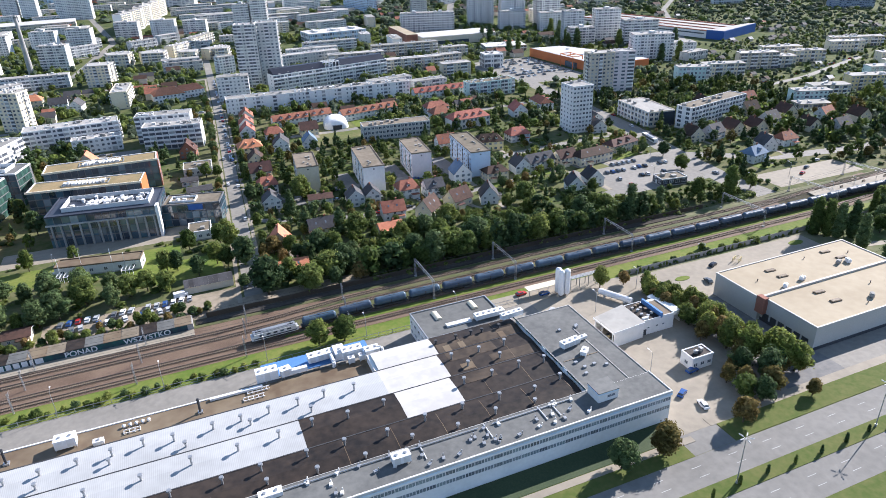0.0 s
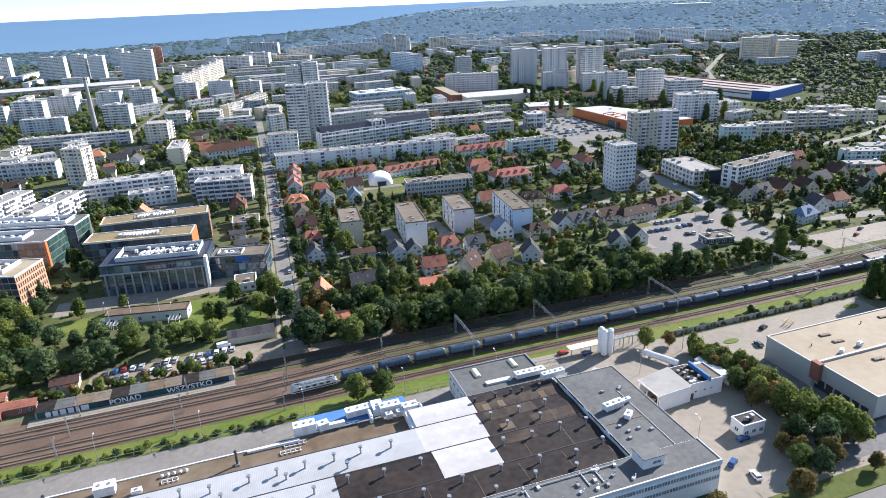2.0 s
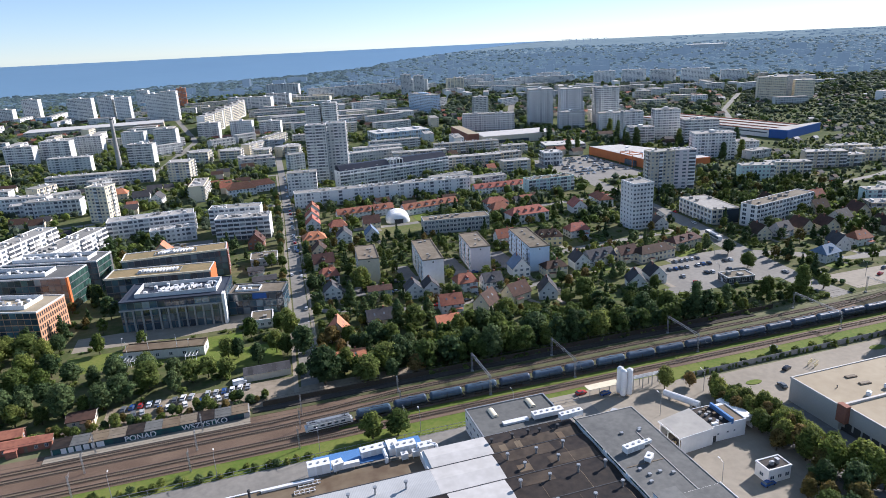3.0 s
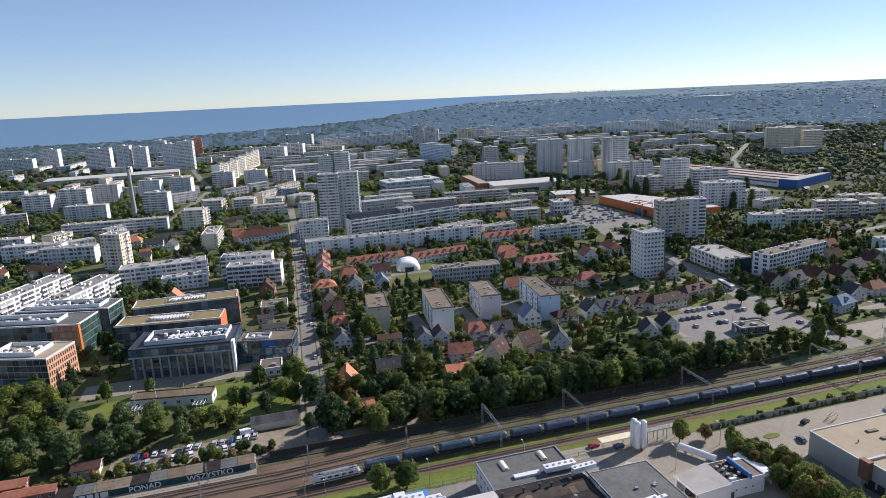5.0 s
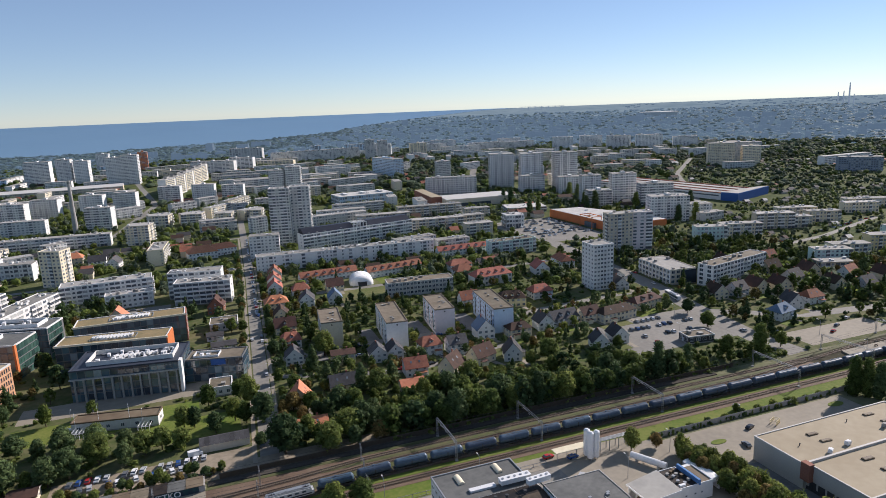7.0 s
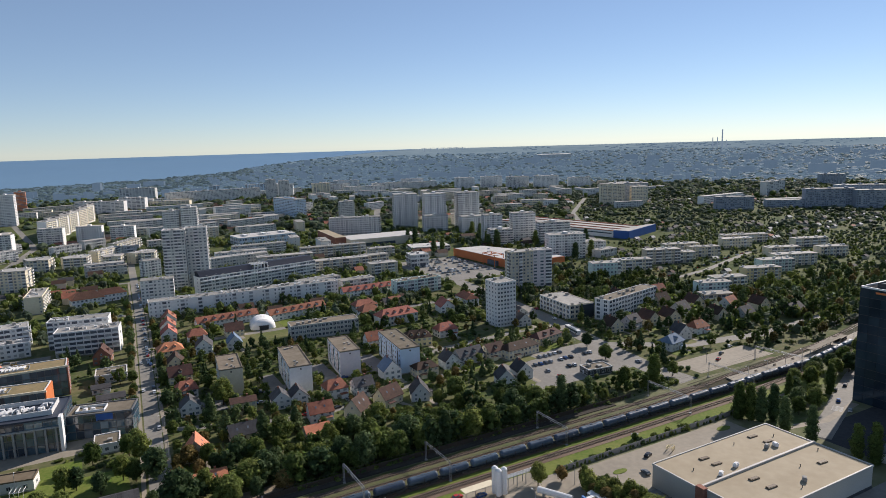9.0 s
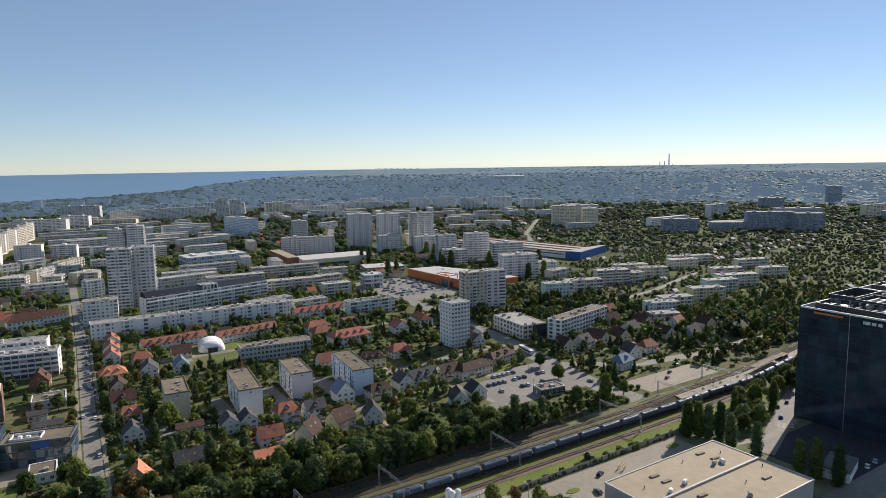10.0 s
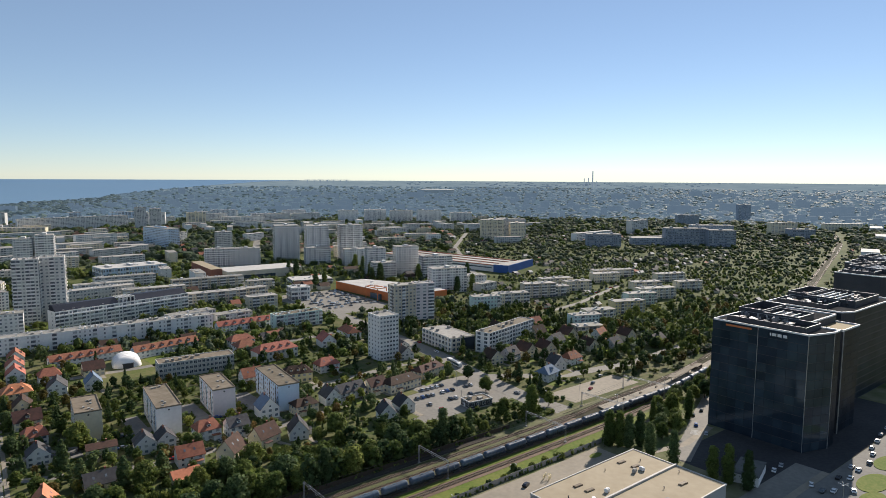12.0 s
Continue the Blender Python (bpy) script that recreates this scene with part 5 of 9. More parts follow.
for k, (x_, y_) in enumerate(((1.6, 8.2), (2.6, 6.4), (3.6, 9.0), (4.3, 7.2), (2.0, 3.6), (5.4, 6.0), (5.9, 3.2), (3.4, 2.0), (5.0, 9.6))):
    part("roof_vent", Geo().box(-0.4, -0.4, 0, 0.4, 0.4, 0.7).box(-0.5, -0.5, 0.7, 0.5, 0.5, 0.82), (ROOF_VENT, GREY_METAL, BROWN_FELT)[k % 3], low, at=pose(x_, y_, 5.6, 0, 0, 17 * k))
part("duct", Geo().box(0.6, 0.7, 5.7, 2.8, 1.6, 6.4).tube((2.8, 1.1, 6.0), (3.6, 2.0, 6.0), 0.25, n=8), WHITE_METAL, low)
slit = window_mesh(0.9, 0.7, PVC, GLASS, 0)
for x_ in (2.4, 6.0, 8.6):
    part("window", slit, None, low, at=pose(x_, -0.02, 2.4))
part("door", Geo().box(0.6, -0.06, 0, 1.7, 0.0, 2.3), DARK_METAL, low)
annex2 = thing("tarpaulin_roof", "white rounded roof sheets beside the workshop", "roof", 146.6, 156.4)
sheet_ = Geo()
for k in range(6):
    a, b = -2.3 + 0.8 * k, -1.5 + 0.8 * k
    za, zb = 4.7 + 0.35 * math.sin(math.pi * (a + 2.3) / 4.8), 4.7 + 0.35 * math.sin(math.pi * (b + 2.3) / 4.8)
    sheet_.face([(a, -6.2, za), (b, -6.2, zb), (b, 6.6, zb), (a, 6.6, za)]).face([(a, 6.6, za - 0.1), (b, 6.6, zb - 0.1), (b, -6.2, zb - 0.1), (a, -6.2, za - 0.1)])
part("roof", sheet_, WHITE_METAL, annex2, "white curved roof sheets")
part("wall", Geo().box(2.2, -6.0, -0.2, 2.4, 6.4, 4.6).box(-2.2, 6.2, -0.2, 2.2, 6.4, 4.6).box(-2.2, -6.0, 3.2, 2.2, -5.8, 4.6).box(-2.2, -6.0, -0.2, -1.4, -5.8, 3.2), WHITE_WALL, annex2)
for k in range(3):
    silo = thing("silo", "tall white steel silo on short legs", "silo", 121 + 2.4 * (k % 2), 183.2 + 2.4 * (k // 2), 0, 0, "silos")
    part("tank", Geo().tube((0, 0, 1.2), (0, 0, 10.6), 1.15, n=16).tube((0, 0, 10.6), (0, 0, 11.2), 1.15, 0.5, 16).tube((0, 0, 0.6), (0, 0, 1.2), 0.6, 1.15, 16), WHITE_METAL, silo)
    for a in range(4):
        part("leg", Geo().tube((math.cos(a * 1.57) * 0.9, math.sin(a * 1.57) * 0.9, 0), (math.cos(a * 1.57) * 0.9, math.sin(a * 1.57) * 0.9, 1.3), 0.09), GREY_METAL, silo)
    part("ladder", Geo().box(1.1, -0.25, 1.0, 1.25, 0.25, 10.8), GREY_METAL, silo)
pipes = thing("pipe_rack", "grey steel pipe rack between the tanks", "pipe rack", 131, 187)
for k in range(5):
    part("post", Geo().box(-8 + 4 * k - 0.12, -1.2, 0, -8 + 4 * k + 0.12, -0.95, 4.4).box(-8 + 4 * k - 0.12, 0.95, 0, -8 + 4 * k + 0.12, 1.2, 4.4), GREY_METAL, pipes)
for k in range(4):
    part("pipe", Geo().tube((-9, -0.9 + 0.6 * k, 4.5), (9, -0.9 + 0.6 * k, 4.5), 0.18), GREY_METAL, pipes)
cover = thing("carport", "cream-roofed carport in the yard", "carport", 115.5, 188.3)
part("roof", Geo().box(-6.5, -1.8, 3.3, 6.5, 1.8, 3.55), CREAM_WALL, cover)
for k in range(4):
    part("post", Geo().box(-6 + 4 * k - 0.1, -1.6, 0, -6 + 4 * k + 0.1, -1.4, 3.3), GREY_METAL, cover)
tube_store = thing("tank", "white horizontal storage tank in the yard", "tank", 137.5, 172, 0, -62)
part("shell", Geo().tube((-6.5, 0, 1.9), (6.5, 0, 1.9), 1.2, n=14), WHITE_METAL, tube_store)
for x in (-4, 4):
    part("saddle", Geo().box(x - 0.4, -1.0, 0, x + 0.4, 1.0, 1.2), CONCRETE, tube_store)
gate = thing("gatehouse", "small white gatehouse with a flat dark roof", "gatehouse", 136.5, 128.5)
part("wall", Geo().box(-4, -2.6, -0.2, 4, 2.6, 4.4), WHITE_WALL, gate)
flat_roof(gate, 8, 5.2, 4.4, DARK_FELT, WHITE_METAL, 0.35)
windows_on(gate, "S", 8, 5.2, 3, 1, 4, (1.5, 1.3), 1.3)
windows_on(gate, "W", 8, 5.2, 1, 1, 4, (1.5, 1.3), 1.3)
roof_units(gate, 8, 5.2, 4.4, 3, 4, GREY_METAL, (0.6, 1.2))
keep(128, 126, 139, 134)

# ---- the flat store ----
store = thing("store", "huge low store with a sand-coloured membrane roof", "store", 207.5, 139)
keep(173, 117, 239, 161)
part("wall", Geo().box(-33, -21, -0.5, 30, 0.6, 8.6).box(-40 + 5.5, 0.6, -0.5, 30, 21, 8.6), STEEL_CLAD, store, "pale ribbed metal walls")
part("plinth", Geo().box(-33.1, -21.1, -0.5, 30.1, -20.9, 1.2).box(-33.1, -20.9, -0.5, -32.9, 0.5, 1.2), DARK_CLAD, store)
part("roof", Geo().box(-32.7, -20.7, 8.6, 29.7, 0.2, 8.75).box(-34.2, 1.0, 8.6, 29.7, 20.7, 8.8), SAND_ROOF, store, "sand-coloured roof membrane")
edge = Geo().box(-33.2, -21.2, 8.4, 30.2, -20.7, 9.1).box(-33.2, -20.7, 8.4, -32.7, 0.2, 9.1).box(-34.7, 0.2, 8.4, 30.2, 1.0, 9.5)
edge.box(-34.7, 1.0, 8.4, -34.2, 21.2, 9.1).box(-34.2, 20.7, 8.4, 30.2, 21.2, 9.1).box(29.7, -20.7, 8.4, 30.2, 0.2, 9.1).box(29.7, 1.0, 8.4, 30.2, 20.7, 9.1)
part("parapet", edge, STEEL_CLAD, store)
part("pier", Geo().box(-34.8, -1.6, 3.4, -32.8, 1.8, 9.55), BRICK_WALL, store, "reddish corner pier")
for x, y in ((14.9, 16.2), (16.2, 10.3), (-15.8, 13.9), (-15.3, 8.8), (17.4, -10.3), (-13.4, -5.0), (-13.3, -11.5)):
    part("skylight", Geo().box(-2.1, -0.75, 0, 2.1, 0.75, 0.4).box(-1.9, -0.55, 0.4, 1.9, 0.55, 0.5), BROWN_FELT, store, "brown strip skylight", at=pose(x, y, 8.8, 0, 0, -4))
for x, y, t_ in ((11.1, 7.3, 20), (15.0, 6.4, 70), (-11.2, 3.9, 10), (-20.9, 2.5, 30), (-0.3, -14.8, 40)):
    part("roof_unit", Geo().box(-1.0, -0.7, 0.2, 1.0, 0.7, 1.4).box(-0.8, -0.5, 1.4, 0.8, 0.5, 1.6).tube((1.5, 0, 0), (1.5, 0, 1.3), 0.2), (ROOF_VENT, WHITE_METAL)[int(t_) % 20 == 10], store, at=pose(x, y, 8.8, 0, 0, t_))
for x, y in ((22, 12), (-26, 10), (3, 15.5), (25, -4), (8, -8), (-5, -17)):
    part("roof_vent", Geo().tube((0, 0, 0), (0, 0, 0.8), 0.16, n=8).tube((0, 0, 0.8), (0, 0, 0.95), 0.3, 0.12, 8), DARK_METAL, store, at=pose(x, y, 8.8))
for k in range(6):
    part("dock_door", Geo().box(-33.15, -19 + 3.2 * k, 0.3, -33.0, -16.6 + 3.2 * k, 3.4), DARK_METAL, store)

# ---- dark glass offices ----
def glass_tower(x0, x1, y0, y1, h, chamfer, label, floors, panels=True, cut=None):
    ob = thing("glass_office", label, "office building", x0, y0)
    w, d = x1 - x0, y1 - y0
    plan = [(0, chamfer[1]), (chamfer[0], 0), (w, 0), (w, d), (0, d)]
    if cut:
        plan = [(0, chamfer[1]), (chamfer[0], 0), (w - cut[0], 0), (w - cut[0], cut[1]), (w, cut[1]), (w, d), (0, d)]
    keep(x0 - 3, y0 - 3, x1 + 3, y1 + 3)
    part("core", Geo().prism(plan, -0.5, h), DARK_CLAD, ob, "dark floor slabs and mullions")
    rim_ = Geo()
    for (ax, ay), (bx, by) in zip(plan, plan[1:] + plan[:1]):
        t = Vector((bx - ax, by - ay, 0)).normalized()
        s = Vector((-t.y, t.x, 0)) * 0.45
        rim_.prism([(ax, ay), (bx, by), (bx + s.x, by + s.y), (ax + s.x, ay + s.y)], h, h + 0.8)
    part("parapet", rim_, WHITE_METAL, ob, "pale metal roof edge")
    part("roof", Geo().prism([(0.7 + (p[0] - w / 2) * 0.97 + w / 2 - 0.7, (p[1] - d / 2) * 0.97 + d / 2) for p in plan], h, h + 0.15), TOWER_ROOF, ob)
    for x_0, y_0, x_1, y_1, tall in ((0.07, 0.16 if cut else 0.3, 0.34, 0.9, 2.6), (0.34, 0.36 if cut else 0.12, 0.64 if cut else 0.86, 0.7, 3.6), (0.345, 0.705, 0.78, 0.95, 4.4)):
        a_, b_, c_, d_ = w * x_0, d * y_0, w * x_1, d * y_1
        scr = Geo()
        lip = Geo()
        for q in ((a_, b_, c_, b_ + 0.3), (a_, d_ - 0.3, c_, d_), (a_, b_ + 0.3, a_ + 0.3, d_ - 0.3), (c_ - 0.3, b_ + 0.3, c_, d_ - 0.3)):
            scr.box(q[0], q[1], h, q[2], q[3], h + tall)
            lip.box(q[0] - 0.02, q[1] - 0.02, h + tall, q[2] + 0.02, q[3] + 0.02, h + tall + 0.12)
        part("plant_screen", scr, DARK_CLAD, ob, "dark plant screen")
        part("screen_cap", lip, CAP_METAL, ob, "pale metal cap")
    rg = random.Random(int(x0))
    for k in range(26):
        a, b = rg.uniform(w * (0.1 if cut else 0.16), w * (0.6 if cut else 0.8)), rg.uniform(d * 0.38, d * 0.88)
        part("cooling_unit", Geo().box(-1.3, -0.9, 0, 1.3, 0.9, rg.uniform(1.0, 2.2)), (GREY_METAL, ROOF_VENT, DARK_METAL)[k % 3], ob, at=pose(a, b, h + 0.15, 0, 0, rg.choice((0, 90))))
    for k in range(4):
        part("duct", Geo().tube((w * 0.36, d * (0.4 + 0.08 * k), h + 2.4), (w * (0.62 if cut else 0.82), d * (0.4 + 0.08 * k), h + 2.4), 0.5), GREY_METAL, ob)
    clutter = Geo()
    for k in range(150):
        a, b, c = rg.uniform(w * 0.31, w * (0.63 if cut else 0.84)), rg.uniform(d * (0.4 if cut else 0.14), d * 0.93), rg.uniform(0.3, 2.8)
        s_, t_ = rg.uniform(0.2, 1.3), rg.uniform(0.2, 0.8)
        clutter.box(a - s_, b - t_, h + 0.1, a + s_, b + t_, h + c, k % 3)
        if k % 3 == 0:
            clutter.tube((a, b, h + c), (a + rg.uniform(-6, 6), b + rg.uniform(-2, 2), h + c), 0.22, n=6, m=0)
    tagged(part("plant_clutter", clutter, [GREY_METAL, ROOF_VENT, DARK_METAL], ob), kind="stuff")
    if panels == "rows":
        step_h = h / floors
        band = Geo()
        for f in range(floors):
            band.box(-0.15, chamfer[1], f * step_h + 0.5, 0, d, (f + 1) * step_h - 0.3).box(chamfer[0], -0.15, f * step_h + 0.5, w, 0, (f + 1) * step_h - 0.3)
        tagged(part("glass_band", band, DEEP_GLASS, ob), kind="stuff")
    elif panels:
        fh = h / floors
        meshes = {}
        for (ax, ay), (bx, by) in zip(plan, plan[1:] + plan[:1]):
            ln = math.dist((ax, ay), (bx, by))
            if ax == bx != 0 or ay == by != 0:
                continue
            n = max(1, round(ln / 4.6))
            pw = ln / n
            key = round(pw, 3)
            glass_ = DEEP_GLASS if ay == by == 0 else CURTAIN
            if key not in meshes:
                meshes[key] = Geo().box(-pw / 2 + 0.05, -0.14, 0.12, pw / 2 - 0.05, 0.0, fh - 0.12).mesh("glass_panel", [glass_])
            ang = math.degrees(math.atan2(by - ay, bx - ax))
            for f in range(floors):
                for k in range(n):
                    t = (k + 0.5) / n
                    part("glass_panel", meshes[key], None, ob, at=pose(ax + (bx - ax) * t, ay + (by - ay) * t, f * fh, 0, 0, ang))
    return ob


tower_1 = glass_tower(313, 374, 116, 167, 55, (15, 5), "dark glass office block with a pale roof edge", 13, True, (39, 16))
for x_, y_ in ((-0.2, 5.0), (15.0, -0.2), (-0.2, 28.0)):
    part("mullion", Geo().box(x_ - 0.12, y_ - 0.12, 0, x_ + 0.12, y_ + 0.12, 55), GREY_METAL, tower_1, "pale vertical mullion")
sign = Geo()
for k, (a, b) in enumerate(((-9.5, -7.8), (-7.0, -5.2), (-4.6, -2.6), (-2.2, -1.7))):
    sign.box(-0.35, 24 + a, 52.2, -0.2, 24 + b, 53.6)
part("sign", sign, WHITE_METAL, tower_1, "white letter bars near the roof edge")
part("sign", Geo().box(-0.35, 31, 53.2, -0.2, 44, 54.1), ORANGE_WALL, tower_1, "orange sign bars under the roof edge")
part("side_wing", Geo().box(38.5, 4.4, -0.5, 60.0, 15.9, 51.6), DARK_CLAD, tower_1, "dark recessed side wing")
part("wing_roof", Geo().box(38.9, 4.8, 51.6, 59.6, 15.5, 51.75), SEDUM, tower_1, "brown planted terrace roof")
part("wing_edge", Geo().box(38.5, 4.4, 51.6, 60.0, 4.8, 52.5).box(59.6, 4.8, 51.6, 60.0, 15.9, 52.5).box(38.5, 4.8, 51.6, 38.9, 15.9, 52.5), WHITE_METAL, tower_1, "pale metal terrace edge")
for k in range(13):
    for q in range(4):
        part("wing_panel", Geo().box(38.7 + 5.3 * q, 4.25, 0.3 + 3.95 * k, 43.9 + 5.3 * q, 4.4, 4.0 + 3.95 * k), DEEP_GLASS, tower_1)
part("pale_pier", Geo().box(38.2, 4.0, 0, 38.6, 4.4, 51.6), CONCRETE, tower_1, "pale vertical pier")
glass_tower(398, 470, 134, 180, 52, (8, 4), "second dark glass office block with plant on the roof", 13, "rows")
glass_tower(570, 640, 168, 205, 52, (4, 4), "third dark glass office block", 12, False)
glass_tower(662, 740, 193, 230, 50, (4, 4), "fourth dark office block farther along the railway", 10, False)


# ---- railway things ----
def wheel_set(parent, x):
    for dx in (-0.9, 0.9):
        for s in (-1, 1):
            part("wheel", Geo().tube((x + dx, s * 0.85, 0.46), (x + dx, s * 0.68, 0.46), 0.46, n=12), DARK_METAL, parent)


def tank_wagon(x, y, rot=0.0):
    ob = thing("tank_wagon", "blue-grey cylindrical tank wagon of the standing goods train", "rail wagon", x, y, 0.5, rot, "goods train")
    g = Geo()
    for a, b, r0, r1 in ((-6.1, -5.7, 0.85, 1.36), (-5.7, -5.3, 1.36, 1.55), (-5.3, 5.3, 1.55, 1.55), (5.3, 5.7, 1.55, 1.36), (5.7, 6.1, 1.36, 0.85)):
        g.tube((a, 0, 2.65), (b, 0, 2.65), r0, r1, 18, caps=abs(a) > 6 or abs(b) > 6)
    part("tank", g, TANK, ob)
    for x_ in (-3.0, 2.8):
        part("band", Geo().tube((x_, 0, 2.65), (x_ + 0.2, 0, 2.65), 1.58, n=18), TANK, ob)
    part("dome", Geo().tube((0, 0, 3.9), (0, 0, 4.35), 0.5, n=12), TANK, ob)
    part("walkway", Geo().box(-3.4, -0.5, 4.1, 3.4, 0.5, 4.16), DARK_METAL, ob)
    part("underframe", Geo().box(-6.4, -1.2, 0.85, 6.4, 1.2, 1.15), DARK_METAL, ob)
    part("buffer_beam", Geo().box(-6.6, -1.3, 0.8, -6.4, 1.3, 1.25), DARK_METAL, ob)
    part("buffer_beam", Geo().box(6.4, -1.3, 0.8, 6.6, 1.3, 1.25), DARK_METAL, ob)
    part("ladder", Geo().box(-0.2, -1.5, 1.0, 0.2, -1.55, 3.2), DARK_METAL, ob)
    for b in (-4.3, 4.3):
        part("bogie", Geo().box(b - 1.5, -1.0, 0.05, b + 1.5, 1.0, 0.8), DARK_METAL, ob)
    return ob


def line_at(x):
    for a, b in zip(LINE, LINE[1:]):
        if x <= b[0]:
            t = (x - a[0]) / (b[0] - a[0])
            return a[1] + (b[1] - a[1]) * t, math.degrees(math.atan2(b[1] - a[1], b[0] - a[0]))
    return LINE[-1][1], 0.0


wagon = tank_wagon(33.0, 203.3)
for k in range(1, 27):
    x = 33.0 + 13.7 * k
    dy, ang = line_at(x)
    t = min(1.0, x / 60.0)
    if x > 230:
        near_pts = track_line(TRACKS[1], 230, 560, EAST_SWING[1])
        a_, b_ = next((a, b) for a, b in zip(near_pts, near_pts[1:]) if x <= b[0])
        copy_thing(wagon, pose(x, a_[1] + (b_[1] - a_[1]) * (x - a_[0]) / (b_[0] - a_[0]), 0.5, 0, 0, math.degrees(math.atan2(b_[1] - a_[1], b_[0] - a_[0]))))
        continue
    copy_thing(wagon, pose(x, 201.4 + 3.6 * t * t * (3 - 2 * t) + dy, 0.5, 0, 0, ang if x > 60 else 4))
loco = thing("locomotive", "pale grey electric locomotive at the head of the tank train", "locomotive", 17.0, 202.1, 0.5, 3)
body = Geo().box(-7.4, -1.45, 1.0, 7.4, 1.45, 3.2)
body.prism([(-8.2, -1.3), (-7.4, -1.45), (-7.4, 1.45), (-8.2, 1.3)], 1.0, 2.4).prism([(7.4, -1.45), (8.2, -1.3), (8.2, 1.3), (7.4, 1.45)], 1.0, 2.4)
part("body", body, PALE_WALL, loco, "pale grey painted body")
part("roof", Geo().box(-7.3, -1.2, 3.2, 7.3, 1.2, 3.5).box(-4.5, -0.9, 3.5, 4.5, 0.9, 3.75), GREY_METAL, loco)
for x in (-5.6, 5.6):
    part("pantograph", Geo().box(x - 1.0, -0.8, 3.75, x + 1.0, -0.7, 4.0).box(x - 1.0, 0.7, 3.75, x + 1.0, 0.8, 4.0).box(x - 0.1, -0.9, 4.0, x + 0.1, 0.9, 4.1), DARK_METAL, loco)
for s in (-1, 1):
    part("windscreen", Geo().face([(s * 7.44, -1.2, 2.3), (s * 7.44, 1.2, 2.3), (s * 7.44, 1.2, 3.1), (s * 7.44, -1.2, 3.1)]), GLASS, loco)
    part("stripe", Geo().box(-7.4, s * 1.46 - 0.02, 1.3, 7.4, s * 1.46 + 0.02, 1.7), DARK_METAL, loco)
    for k in range(5):
        part("side_window", Geo().box(-5.5 + 2.4 * k, s * 1.46 - 0.03, 2.2, -4.1 + 2.4 * k, s * 1.46 + 0.03, 2.8), GLASS, loco)
for b in (-4.6, 4.6):
    part("bogie", Geo().box(b - 1.9, -1.1, 0.5, b + 1.9, 1.1, 1.0), DARK_METAL, loco)
    wheel_set(loco, b)


def lattice(g, p, q, size, n, m=0):
    """A square lattice girder of thin bars."""
    p, q = Vector(p), Vector(q)
    d = (q - p).normalized()
    a = d.orthogonal().normalized() * size / 2
    b = d.cross(a.normalized()) * size / 2
    cs = (a + b, a - b, -a - b, -a + b)
    for c in cs:
        g.tube(p + c, q + c, 0.05, n=4, m=m)
    for k in range(n):
        s, e = p + (q - p) * k / n, p + (q - p) * (k + 1) / n
        for i in range(4):
            g.tube(s + cs[i], e + cs[(i + 1) % 4], 0.035, n=3, m=m, caps=False)
    return g


def portal(x, y0, y1, h=8.2):
    dy, ang = line_at(x)
    ob = thing("catenary_portal", "grey lattice steel portal carrying the overhead wires", "gantry", x, dy, 0, ang, "portals")
    for y in (y0, y1):
        part("mast", lattice(Geo(), (0, y, 0), (0, y, h), 0.55, 9), GREY_METAL, ob)
        part("footing", Geo().box(-0.5, y - 0.5, -0.2, 0.5, y + 0.5, 0.5), CONCRETE, ob)
    part("beam", lattice(Geo(), (0, y0, h - 0.4), (0, y1, h - 0.4), 0.7, 22), GREY_METAL, ob)
    for _, v in TRACKS:
        part("drop_arm", Geo().tube((0, v, h - 0.7), (0, v, 6.4), 0.06, n=5).tube((0, v - 1.2, 6.6), (0, v, 6.6), 0.05, n=5), GREY_METAL, ob)


for x in (77, 112, 168, 238, 300, 362):
    portal(x, 202.4 if x < 200 else 196.8, 222.4)


def mast(x, y, side=1):
    ob = thing("catenary_mast", "slim lattice mast beside the track", "mast", x, y, 0, 0, "masts")
    part("pole", lattice(Geo(), (0, 0, 0), (0, 0, 7.6), 0.35, 8), GREY_METAL, ob)
    part("arm", Geo().tube((0, 0, 6.9), (0, side * 2.6, 7.1), 0.05, n=5).tube((0, 0, 6.1), (0, side * 2.6, 6.3), 0.05, n=5), GREY_METAL, ob)


for x in (-95, -62, -28, 6, 42):
    mast(x, 193.9, 1)
    mast(x + 3, 216.4, -1)
    mast(x + 1.5, 205.6, 1)
for _, v in TRACKS:
    wires = thing("overhead_wire", "thin overhead contact wire above the track", "wire", 0, 0, 0, 0, "overhead wires")
    part("contact_wire", ribbon(along(v, -400, 860), 0.03, 6.25, 6.3), DARK_METAL, wires)
    part("carrier_wire", ribbon(along(v, -400, 860), 0.03, 7.3, 7.35), DARK_METAL, wires)


def lamp(x, y, h=9.0, rot=0.0, two=False, name="street_lamp"):
    ob = thing(name, "grey steel street lamp with a slim arm", "street lamp", x, y, 0, rot, "street lamps")
    part("pole", Geo().tube((0, 0, -0.2), (0, 0, h), 0.12, 0.07), GREY_METAL, ob)
    for s in ((-1, 1) if two else (1,)):
        part("arm", Geo().tube((0, 0, h - 0.1), (0, s * 1.8, h + 0.25), 0.05, n=6), GREY_METAL, ob)
        part("lantern", Geo().box(-0.18, min(s * 1.7, s * 2.5), h + 0.18, 0.18, max(s * 1.7, s * 2.5), h + 0.36), PALE_WALL, ob)


